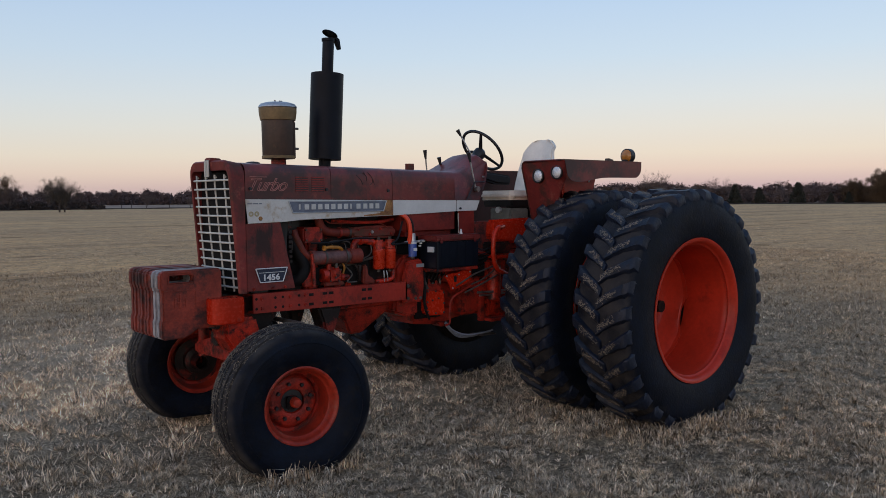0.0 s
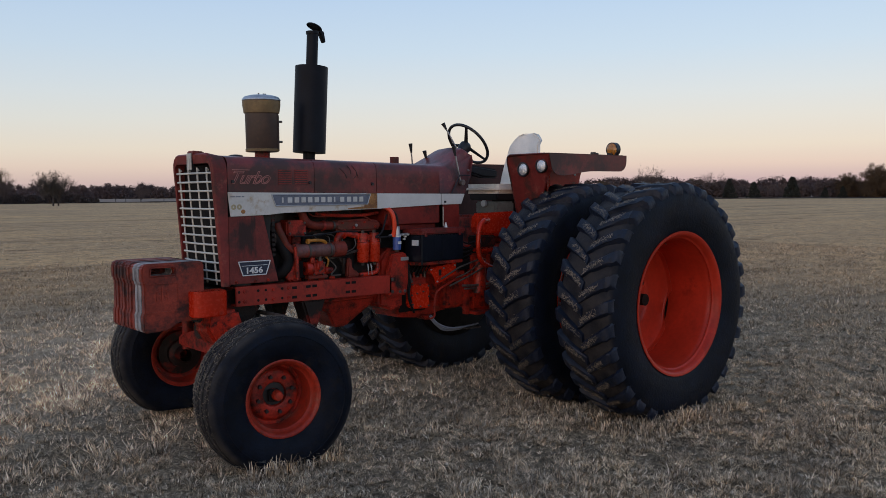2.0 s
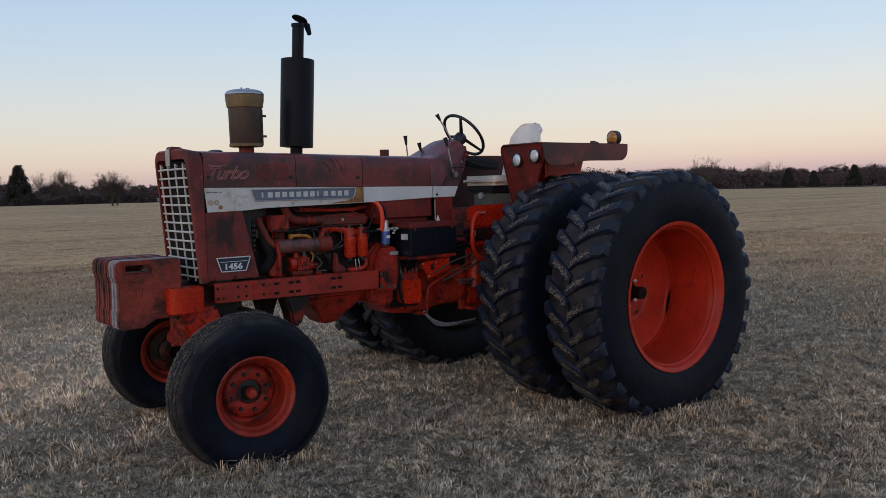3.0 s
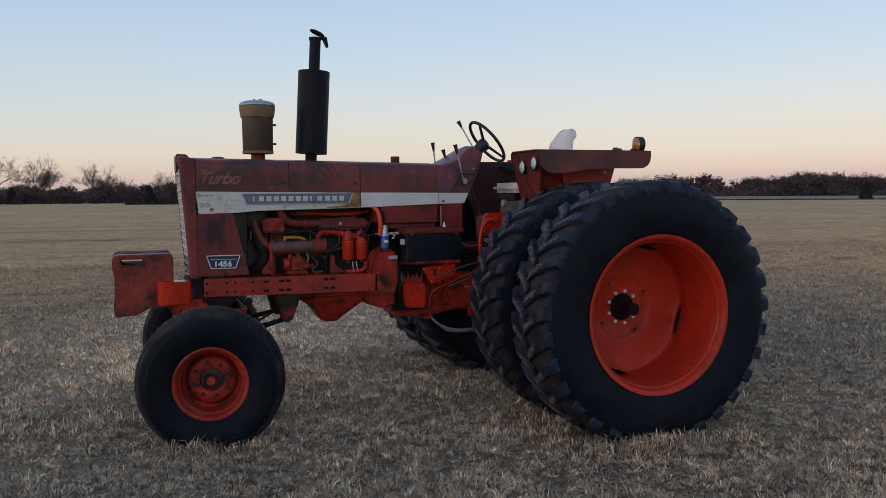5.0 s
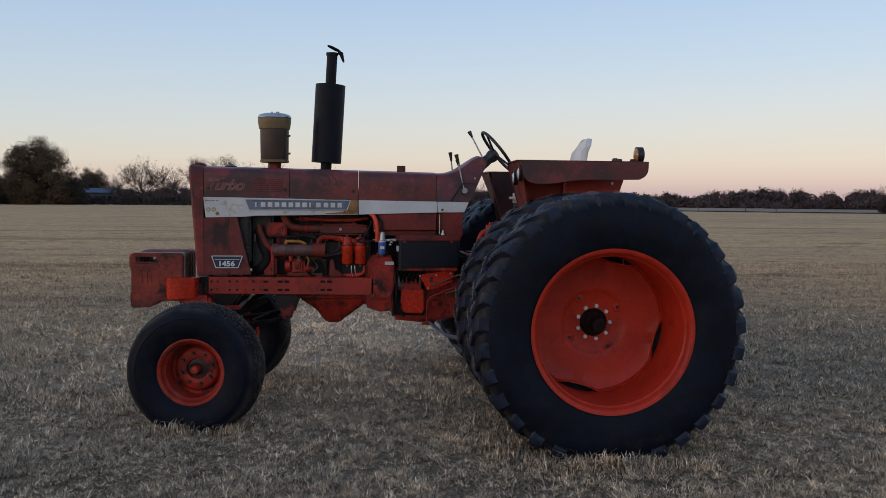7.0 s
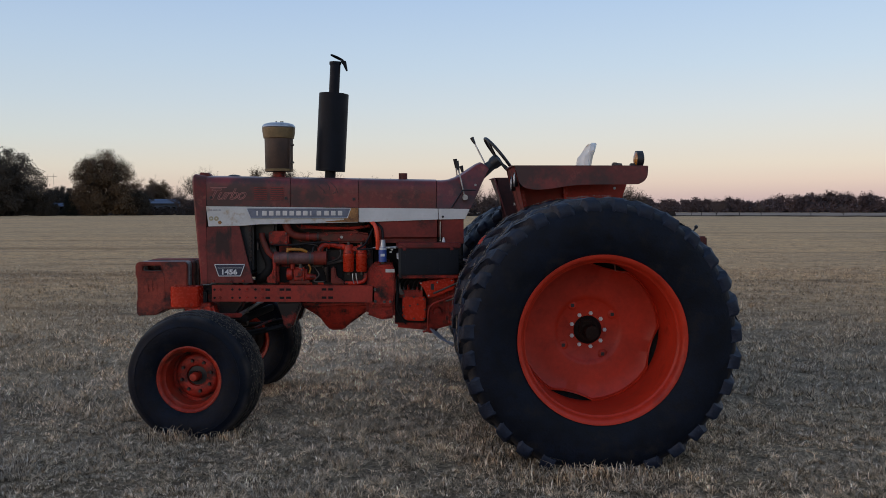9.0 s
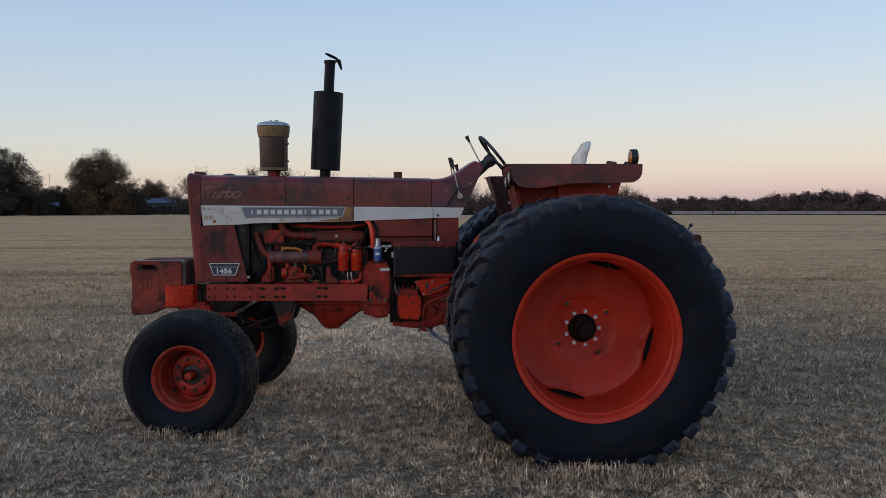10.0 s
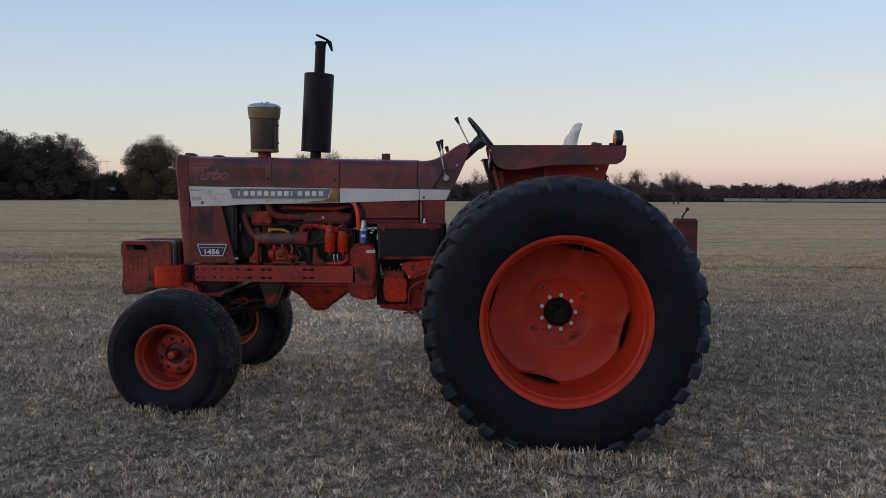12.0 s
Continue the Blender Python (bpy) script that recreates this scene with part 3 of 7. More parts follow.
class Limbs:
    """Collects tapered limbs and leaf flecks as triangles."""

    def __init__(self, seed):
        self.rng = np.random.default_rng(seed)
        self.v, self.t = [], []
        self.tips = []
        self.count = 0

    def limb(self, a, b, r0, r1, sides=4):
        a, b = np.array(a, float), np.array(b, float)
        d = b - a
        d /= np.linalg.norm(d) + 1e-9
        u = np.cross(d, (0.3, 0.5, 0.8))
        u /= np.linalg.norm(u) + 1e-9
        w = np.cross(d, u)
        ang = np.arange(sides) * 2 * np.pi / sides
        ring = np.cos(ang)[:, None] * u + np.sin(ang)[:, None] * w
        self.v.append(np.vstack([a + r0 * ring, b + r1 * ring]))
        k = self.count
        for i in range(sides):
            j = (i + 1) % sides
            self.t += [(k + i, k + j, k + sides + j), (k + i, k + sides + j, k + sides + i)]
        self.count += 2 * sides

    def grow(self, a, d, length, r, depth, spread, droop=0.0, split=3):
        rng = self.rng
        d = np.array(d, float)
        d /= np.linalg.norm(d)
        p = np.array(a, float)
        steps = 3 if depth > 1 else 2 if depth else 1
        r1 = r * 0.62
        for s in range(steps):
            d = d + rng.normal(0, 0.13, 3) + np.array((0, 0, 0.05 - droop))
            d /= np.linalg.norm(d)
            q = p + d * length / steps
            f0, f1 = s / steps, (s + 1) / steps
            self.limb(p, q, r + (r1 - r) * f0, r + (r1 - r) * f1, 5 if depth > 2 else 3)
            p = q
            if depth > 0 and s < steps - 1 and rng.random() < 0.85:
                self.child(p, d, length * 0.6, r * 0.5, depth - 1, spread, droop, split)
        if depth == 0:
            self.tips.append(p)
            return
        for _ in range(split):
            self.child(p, d, length * rng.uniform(0.62, 0.86), r1 * 0.8, depth - 1, spread, droop, split)

    def child(self, p, d, length, r, depth, spread, droop, split):
        e = d + self.rng.normal(0, spread, 3)
        self.grow(p, e, length, max(r, 0.010), depth, spread, droop, split)

    def arrays(self):
        return np.vstack(self.v), np.array(self.t)


def flecks(centres, per, radius, size, rng, flat=1.0, slim=False):
    """Many small leaf triangles scattered round centres."""
    c = np.repeat(np.asarray(centres), per, axis=0)
    n = len(c)
    off = np.clip(rng.normal(0, 1, (n, 3)), -1.5, 1.5) * np.array((radius, radius, radius * flat))
    c = c + off
    a = rng.normal(0, 1, (n, 3))
    if slim:
        a[:, 2] = np.abs(a[:, 2]) + 0.7
    a /= np.linalg.norm(a, axis=1)[:, None]
    b = np.cross(a, rng.normal(0, 1, (n, 3)))
    b /= np.linalg.norm(b, axis=1)[:, None]
    s = size * rng.uniform(0.5, 1.3, (n, 1))
    if slim:
        b = b * 0.065
    v = np.stack([c + a * s, c - a * s * 0.5 + b * s * 0.6, c - a * s * 0.5 - b * s * 0.6], axis=1).reshape(-1, 3)
    v[:, 2] = np.maximum(v[:, 2], 0.02)
    return v, np.arange(3 * n).reshape(-1, 3)


def tree(name, seed, height, label, leaf=None, leaves=6, spread=0.42, trunk=0.20, depth=5, split=2, leafsize=0.16, droop=0.0, low=0.28):
    """A tapered trunk with limbs and a crown of twigs and leaf flecks, about height metres tall."""
    g = Limbs(seed)
    base = height * low
    g.limb((0, 0, -0.1), (0, 0, base * 0.5), trunk * 1.25, trunk, 7)
    g.limb((0, 0, base * 0.5), (0.05, 0, base), trunk, trunk * 0.85, 7)
    top = height - base
    for k in range(4):
        a = k * 1.7 + seed
        lean = 0.25 if k == 0 else 0.75
        g.grow((0.05, 0, base * (0.8 + 0.06 * k)), (lean * math.cos(a), lean * math.sin(a), 1.0), top * 0.36, trunk * 0.6, depth, spread, droop, split)
    v, t = g.arrays()
    k = v[:, 2].max() / height
    v = v / k
    ob = thing(name, (0, 0, 0), label, "tree")
    own = t.max(axis=1) < 56
    mesh_stuff("trunk", v[:56], t[own], BARK, "", "", ob)
    t = t[~own]
    ob.children[0]["kind"] = ""
    tips = np.array(g.tips) / k
    tv, tt = flecks(tips, 3, height * 0.014, 0.29, g.rng, 1.0, True)
    v, t = np.vstack([v, tv]), np.vstack([t, tt + len(v)])
    if leaf:
        lv, lt = flecks(tips[::2], leaves, height * 0.016, leafsize, g.rng, 0.9)
        allv, allt = np.vstack([v, lv]), np.vstack([t, lt + len(v)])
        crown = mesh_stuff("crown", allv, allt, leaf, "", "", ob)
    else:
        lv, lt = flecks(tips[::3], 1, height * 0.012, 0.06, g.rng, 0.8)
        crown = mesh_stuff("crown", np.vstack([v, lv]), np.vstack([t, lt + len(v)]), TWIGS, "", "", ob)
    crown["kind"] = ""
    return ob


def bush_tree(name, seed, height, width, label, leaf, n=34000, size=0.14):
    """A dense low-branched tree: trunk, hidden limbs and a full, uneven crown."""
    g = Limbs(seed)
    g.limb((0, 0, -0.1), (0, 0, height * 0.6), 0.28, 0.12, 7)
    centres = []
    rng = g.rng
    def girth(e):
        return width * 0.5 * math.sqrt(max(0.0, 1 - ((e - 0.30) / 0.72) ** 2))

    # a full middle, and small uneven boughs all over its outside
    while len(centres) < 230:
        a, e, u = rng.uniform(0, 6.283), rng.uniform(0.02, 0.94), math.sqrt(rng.uniform(0, 1))
        if girth(e) < width * 0.5 * rng.uniform(0, 1):
            continue
        r = girth(e) * 0.84 * u
        c = np.array((r * math.cos(a), r * math.sin(a), height * e * 0.93))
        centres.append(c)
        g.limb((0, 0, min(c[2] * 0.7, height * 0.5)), c, 0.05, 0.02, 3)
    for k in range(46):
        a = k * 2.4 + rng.uniform(-0.3, 0.3)
        e = 0.08 + 0.90 * ((k + 0.5) / 46)
        r = girth(e) * rng.uniform(0.80, 1.04)
        lobe = height * rng.uniform(0.035, 0.075)
        c0 = np.array((r * math.cos(a), r * math.sin(a), height * e * 0.95 + rng.uniform(-0.02, 0.05) * height))
        for _ in range(4):
            d = rng.normal(0, 1, 3)
            c = c0 + d / np.linalg.norm(d) * lobe * rng.uniform(0.3, 1.0)
            c[2] = max(c[2], 0.2)
            centres.append(c)
        g.limb((0, 0, min(c0[2] * 0.7, height * 0.5)), c0, 0.06, 0.02, 3)
    v, t = g.arrays()
    ob = thing(name, (0, 0, 0), label, "tree")
    mesh_stuff("trunk", v, t, BARK, "", "", ob)
    twv, twt = flecks(centres, 8, height * 0.055, 0.5, rng, 0.9, True)
    lv, lt = flecks(centres, n // 414, height * 0.048, size, rng, 0.8)
    # larger clumps close the middle of the crown
    core = [c * np.array((0.86, 0.86, 0.93)) for c in centres[:230]]
    cv, ct = flecks(core, 14, height * 0.045, 0.42, rng, 0.8)
    mesh_stuff("crown", np.vstack([lv, twv, cv]), np.vstack([lt, twt + len(lv), ct + len(lv) + len(twv)]), leaf, "", "", ob)
    for c in ob.children:
        c["kind"] = ""
    return ob


def cedar(name, seed, height, label):
    rng = np.random.default_rng(seed)
    ob = thing(name, (0, 0, 0), label, "tree")
    g = Limbs(seed)
    g.limb((0, 0, -0.1), (0, 0, height * 0.97), 0.14, 0.02, 6)
    centres = []
    for k in range(70):
        f = rng.uniform(0.02, 1)
        a = rng.uniform(0, 6.283)
        r = height * 0.40 * (1 - f) ** 0.75 * rng.uniform(0.4, 1.05)
        centres.append((r * math.cos(a), r * math.sin(a), height * (0.03 + 0.94 * f)))
    v, t = g.arrays()
    mesh_stuff("trunk", v, t, BARK, "", "", ob)
    lv, lt = flecks(centres, 75, height * 0.055, 0.15, rng, 1.2)
    mesh_stuff("crown", lv, lt, CEDAR, "", "", ob)
    for c in ob.children:
        c["kind"] = ""
    return ob


GROUPS = {"bare_tree": "bare trees along the field", "cedar_tree": "cedars along the field", "hedgerow_tree": "dark hedgerow trees", "oak_tree": "russet oaks",
          "ash_tree": "open ash trees", "poplar_tree": "open poplars", "elm_tree": "thin elms"}


REACH = 1.31  # the field runs farther out on the nose's side


def plant(ob, deg, dist, turn=0.0, size=1.0, first=False):
    if deg > 0.5:
        dist, size = dist * REACH, size * REACH
    m = Matrix.Translation(bearing(deg, dist)) @ Matrix.Rotation(turn, 4, "Z")
    if not first:
        ob = copy_thing(ob, m)
    else:
        ob.matrix_basis = m
    ob.scale = (size, size, size)
    ob["group"] = GROUPS.get(ob.name.split(".")[0], "")
    return ob


oak = bush_tree("oak_tree", 3, 11.3, 11.6, "broad russet oak with a full autumn crown", LEAF_RUST)
plant(oak, 19.6, 150, size=0.93, first=True)
mass = bush_tree("hedgerow_tree", 8, 10.6, 12.0, "dense dark tree of the hedgerow with thinning leaves", LEAF_OLIVE, 42000)
plant(mass, 25.3, 150, first=True)
for deg, dist, turn, size in ((28.2, 154, 1.0, 1.05), (31.2, 150, 2.2, 0.95), (35.5, 154, 3.0, 1.0), (22.0, 172, 0.4, 0.5), (23.1, 149, 2.8, 0.42), (17.6, 152, 0.9, 0.42), (-33.9, 178, 1.9, 0.31), (-36.5, 178, 0.6, 0.34)):
    plant(mass, deg, dist, turn, size)
lacy = tree("ash_tree", 5, 9.0, "nearly bare spreading tree with a few leaves", LEAF_OLIVE, leaves=1, spread=0.42, leafsize=0.085, low=0.16)
plant(lacy, 13.4, 160, first=True)
tall = tree("poplar_tree", 11, 10.6, "tall open tree with clusters of brown leaves", LEAF_RUST, leaves=2, spread=0.28, leafsize=0.085, low=0.3)
plant(tall, 10.0, 160, size=0.86, first=True)
dome = tree("elm_tree", 17, 9.2, "round-crowned tree with thin brown leaves", LEAF_OLIVE, leaves=4, spread=0.42, leafsize=0.085, low=0.25)
plant(dome, 7.95, 158, first=True)
bare = tree("bare_tree", 23, 8.4, "bare grey winter tree with fine twigs", None, spread=0.33, low=0.13)
plant(bare, 5.25, 160, first=True)
for deg, dist, turn, size in ((2.15, 163, 1.4, 0.9), (0.6, 172, 0.5, 0.6), (11.9, 170, 2.0, 0.9), (17.4, 185, 1.0, 0.95), (-12.4, 170, 3.3, 0.62),
                              (-14.6, 176, 0.7, 0.62), (-53.7, 176, 2.6, 0.82), (-57.6, 190, 0.2, 0.7), (15.0, 176, 2.5, 0.7), (-11.2, 182, 1.1, 0.78), (-8.2, 176, 0.3, 0.72), (-1.75, 174, 1.9, 0.8), (-2.7, 176, 2.9, 0.72),
                              (-20.2, 178, 0.9, 0.46), (-22.9, 182, 2.2, 0.3), (-27.6, 180, 1.3, 0.28), (-4.9, 170, 0.9, 0.8), (-6.0, 174, 2.1, 0.62), (-33.6, 186, 0.4, 0.68), (-36.0, 186, 2.7, 0.62)):
    plant(bare, deg, dist, turn, size)
plant(lacy, -15.05, 131, 1.2, 0.54)
plant(dome, -11.6, 178, 2.5, 0.5)
plant(dome, -14.75, 130, 0.4, 0.55)
plant(tall, -12.35, 172, 1.1, 0.62)
plant(oak, 16.4, 186, 2.0, 0.62)
for deg, dist, turn, size in ((-65.6, 184, 2.6, 0.42), (-67.2, 180, 1.0, 0.56), (-69.6, 178, 2.6, 0.60), (-72.5, 178, 0.3, 0.56), (-56.6, 196, 0.5, 0.36), (-50.6, 190, 1.7, 0.34)):
    plant(oak, deg, dist, turn, size)
green = cedar("cedar_tree", 31, 3.5, "dark evergreen cedar at the field's edge")
plant(green, -58.6, 172, first=True)
for deg, dist, turn, size in ((-60.1, 173, 1.0, 0.85), (-62.4, 174, 2.0, 1.1), (-64.3, 175, 3.0, 0.55), (-65.3, 178, 0.5, 0.6), (-49.5, 180, 1.5, 0.85),
                              (-46.6, 181, 2.5, 0.9), (6.9, 158, 0.3, 0.72), (10.0, 157, 1.3, 0.62), (21.6, 151, 2.1, 0.95), (26.0, 150, 0.9, 0.8), (-9.8, 172, 0.8, 1.95), (-0.9, 168, 2.4, 0.95), (-3.6, 172, 0.1, 0.6)):
    plant(green, deg, dist, turn, size)


# how high the far woods stand, by bearing to the right
CREST = ((16, 17.5, 21, 25, 30, 41, 48, 60), (1.0, 0.74, 0.95, 1.15, 1.15, 1.38, 1.25, 1.0))


def woods(name, b0, b1, d0, d1, n, h0, h1, seed, mat, label, size=0.5, flecks_each=260, bare=0.35):
    """Far mixed woods past counting: stems, round crowns of fine flecks, bare crowns of upward twigs, and scrub down to the ground."""
    rng = np.random.default_rng(seed)
    vs, ts, k = [], [], 0
    b = np.sort(rng.uniform(b0, b1, n))
    for i in range(n):
        dist = rng.uniform(d0, d1)
        x, y, _ = bearing(b[i], dist)
        wave = 0.5 + 0.3 * math.sin(b[i] * 0.7 + seed) + 0.2 * math.sin(b[i] * 2.3)
        h = (h0 + (h1 - h0) * wave) * rng.uniform(0.84, 1.1) * np.interp(-b[i], CREST[0], CREST[1])
        w = h * rng.uniform(0.34, 0.55)
        g = Limbs(i + seed * 1000)
        g.limb((x, y, -0.1), (x, y, h * 0.8), 0.12, 0.05, 3)
        for _ in range(6):
            a, e = rng.uniform(0, 6.283), rng.uniform(0.2, 0.7)
            g.limb((x, y, h * e), (x + w * 0.7 * math.cos(a), y + w * 0.7 * math.sin(a), h * min(0.97, e + rng.uniform(0.15, 0.3))), 0.05, 0.015, 3)
        v, t = g.arrays()
        m = 64
        e = rng.uniform(0.0, 0.92, m)
        r = w * np.sqrt(np.maximum(0.06, 1 - ((e - 0.40) / 0.56) ** 2)) * np.sqrt(rng.uniform(0.05, 1, m))
        a = rng.uniform(0, 6.283, m)
        cs = np.stack([x + r * np.cos(a), y + r * np.sin(a), h * e], 1)
        thin = rng.random() < bare
        lv, lt = flecks(cs, flecks_each // m, h * 0.06, size * (1.5 if thin else 0.62), rng, 0.8, thin)
        # a dense core of larger clumps within
        ci = rng.random((34, 3))
        ce = 0.78 * ci[:, 0]
        cr = 0.78 * w * np.sqrt(np.maximum(0.06, 1 - ((ce - 0.38) / 0.52) ** 2)) * np.sqrt(ci[:, 1])
        cv, ct = flecks(np.stack([x + cr * np.cos(6.283 * ci[:, 2]), y + cr * np.sin(6.283 * ci[:, 2]), h * ce], 1), 3, h * 0.04, h * 0.13, rng, 0.8)
        vs += [v, lv, cv]
        ts += [t + k, lt + k + len(v), ct + k + len(v) + len(lv)]
        k += len(v) + len(lv) + len(cv)
    # scrub between the stems, densest near the ground
    m = int((b1 - b0) * 26)
    bb, dd = rng.uniform(b0, b1, m), rng.uniform(d0, d1, m)
    ang = np.radians(bb)
    cs = np.stack([-2.2 - dd * np.sin(ang), -6.3 + dd * np.cos(ang), h0 * 0.55 * rng.uniform(0, 1, m) ** 1.5], 1)
    lv, lt = flecks(cs, 34, h0 * 0.16, size * 1.15, rng, 0.8)
    vs.append(lv)
    ts.append(lt + k)
    return mesh_stuff(name, np.vstack(vs), np.vstack(ts), mat, label, "woods")


woods("woods", -76, 36, 296, 330, 290, 4.3, 6.4, 1, WOODS, "far brown winter woods along the horizon", 0.45, 512, 0.2)
woods("woods_behind", -76, 36, 345, 385, 290, 5.6, 7.4, 2, WOODS, "taller bare woods farther back", 0.55, 320, 0.4)
woods("hedgerow", -84, -50, 184, 200, 190, 2.5, 4.0, 3, HEDGE, "brown hedgerow of bare trees and brush", 0.25, 512)
woods("brush", 0.5, 42, 198, 226, 240, 1.25, 2.5, 4, BRUSH, "low dark brush under the field's edge trees", 0.19, 384, 0.2)
woods("brush_edge", -17.6, 0.5, 162, 180, 105, 0.9, 2.2, 6, BRUSH, "low dark brush before the woods", 0.24, 300, 0.25)


for k, deg in enumerate((-18.7, -19.3, -21.6, -25.8)):
    post = thing("fence_post", bearing(deg, 176 + (k * 7) % 5), "weathered grey wooden fence post in dry grass", "fence post", "fence posts along the field")
    part("post", cyl((0, 0, -0.1), (0.03 * (k % 3 - 1), 0, 0.9 + 0.1 * (k % 2)), 0.06, 0.05, 7), BARK, post)


# ---- far buildings ----
ROOF = material("blue_grey_metal_roof", (0.10, 0.125, 0.175), 0.7, spec=0.1, vary=0.15, scale=0.3, fine=3, bump=0)
SIDING = material("grey_siding", (0.09, 0.10, 0.12), 0.8, spec=0.1, vary=0.2, scale=0.4, fine=4, bump=0)
PANE = material("dark_window", (0.01, 0.012, 0.015), 0.15, vary=0.2, bump=0)
POLE = material("weathered_pole", (0.09, 0.075, 0.06), 0.8, vary=0.3, bump=0)


def farm_house(deg, dist, length, depth, eave, ridge, label):
    ob = thing("farm_house", bearing(deg, dist), label, "house")
    ob.rotation_euler = (0, 0, radians(deg - 8))
    L, D = length / 2, depth / 2
    part("wall", prism([(-D, 0), (D, 0), (D, eave), (0, ridge - 0.1), (-D, eave)], -L, L, 0, axis="x"), SIDING, ob, smooth=False)
    part("roof", prism([(-D - 0.5, eave - 0.15), (0, ridge - 0.12), (D + 0.5, eave - 0.15), (D + 0.5, eave), (0, ridge + 0.05), (-D - 0.5, eave)], -L - 0.4, L + 0.4, 0, axis="x"),
         ROOF, ob, "pale blue-grey metal roof", smooth=False)
    for x in (-0.62, -0.2, 0.3, 0.66):
        w = part("window", box(x * L - 0.5, x * L + 0.5, -D - 0.03, -D + 0.05, 0.9, 2.0, 0), SIDING, ob, smooth=False)
        part("pane", box(x * L - 0.42, x * L + 0.42, -D - 0.05, -D - 0.034, 0.98, 1.92, 0), PANE, w, smooth=False)
    part("door", box(0.02 * L - 0.1, 0.02 * L + 0.85, -D - 0.04, -D + 0.05, 0, 2.05, 0), PANE, ob, smooth=False)
    return ob


farm_house(15.9, 236, 7.6, 7.0, 2.9, 4.0, "low grey farm house with a pale metal roof")
farm_house(22.2, 212, 3.0, 4.0, 2.1, 2.8, "small grey shed with a pale metal roof among brush")


def h_frame(deg, dist):
    ob = thing("utility_pole", bearing(deg, dist), "thin two-legged wooden power line frame", "utility pole")
    for s in (-1.3, 1.3):
        part("post", cyl((s, 0, -0.2), (s, 0, 15.6), 0.08, 0.06, 8), POLE, ob)
    part("crossarm", box(-2.6, 2.6, -0.10, 0.10, 14.5, 14.6, 0.02), POLE, ob)


h_frame(22.7, 380)


# ---- the tractor ----
# x runs from nose to tail (rear axle at 0), -y is the side that the camera sees, z is up from the ground
tractor = thing("tractor", (0, 0, -0.06), "weathered red farm tractor with dual rear wheels on frosted grass", "tractor")
HC, HW = 0.026, 0.289  # middle and half width of the hood
NEAR, FAR = HC - HW, HC + HW


def hood_top(x):
    return 1.896 - 0.0165 * (x + 2.8)


def stripe_top(x):
    return 1.672 - 0.0125 * (x + 2.7)


def hood_section(x0, x1, skirt=0.0, radius=0.055, lift=0.0):
    """A length of hood: two sides and a slightly crowned top, 4 mm sheet, open below."""
    bm = bmesh.new()
    rows = []
    for x in (x0, x1):
        zt, zb = hood_top(x) + lift, stripe_top(x) - skirt
        line = [(NEAR, zb), (NEAR, (zb + zt) / 2), (NEAR, zt - radius)]
        line += [(NEAR + radius * (1 - math.cos(a)), zt - radius + radius * math.sin(a)) for a in (0.4, 0.8, 1.2)]
        line += [(NEAR + radius, zt), (HC - 0.1, zt + 0.012), (HC, zt + 0.014)]
        line += [(2 * HC - y, z) for y, z in reversed(line[:-1])]
        rows.append([bm.verts.new((x, y, z)) for y, z in line])
    for i in range(len(rows[0]) - 1):
        bm.faces.new((rows[0][i], rows[0][i + 1], rows[1][i + 1], rows[1][i]))
    bmesh.ops.recalc_face_normals(bm, faces=bm.faces)
    bmesh.ops.solidify(bm, geom=bm.faces, thickness=0.004)
    return bm


def bolt_head(x, y, z, r=0.011, mat=None, parent=None, name="bolt", side=-1):
    b = cyl((x, y, z), (x, y + side * 0.009, z), r, r * 0.8, 6)
    return part(name, b, mat or DIRTY, parent or tractor)


hood = part("hood", hood_section(-2.699, -2.067), FADED, tractor, "faded dark red sheet metal hood")
part("hood_panel", hood_section(-2.063, -1.549), FADED, tractor)
part("hood_panel", hood_section(-1.545, -0.955), FADED, tractor)
for x, z in ((-2.665, 1.735), (-2.10, 1.73), (-1.585, 1.722)):
    bolt_head(x, NEAR, z, 0.013, BLACK, hood)

# louvres on the front hood panel: two columns of dark slots with a raised lip each
for x0, x1 in ((-2.335, -2.245), (-2.213, -2.120)):
    for k in range(7):
        z = 1.713 + 0.0146 * k
        part("louvre", prism([(x0, z), (x1, z), (x1, z + 0.0046), (x0, z + 0.0046)], NEAR - 0.002, NEAR + 0.0005, 0), BLACK, hood, "dark louvre slot", smooth=False)
        # lips take a paler red than the hood, as the light they catch
        part("louvre_lip", prism([(x0 - 0.003, z + 0.0046), (x1 + 0.003, z + 0.0046), (x1 + 0.003, z + 0.0130), (x0 - 0.003, z + 0.0130)], NEAR - 0.004, NEAR, 0), SHELL, hood, smooth=False)

# raised script on the hood
script = lettering("Turbo", 0.115, shear=0.5, space=0.9, outline=0.0023)
xs = [v.co.x for v in script.verts]
fit_x = 0.272 / (max(xs) - min(xs))
bmesh.ops.transform(script, matrix=Matrix.Translation((-2.668 - min(xs) * fit_x, NEAR - 0.001, 1.722)) @ Matrix.Diagonal((fit_x, 1, 1, 1)), verts=script.verts)
part("script_badge", script, PINK, tractor, "faded outlined script badge")
part("script_bar", box(-2.668, -2.545, NEAR - 0.0025, NEAR, 1.8075, 1.8115, 0), PINK, tractor, smooth=False)
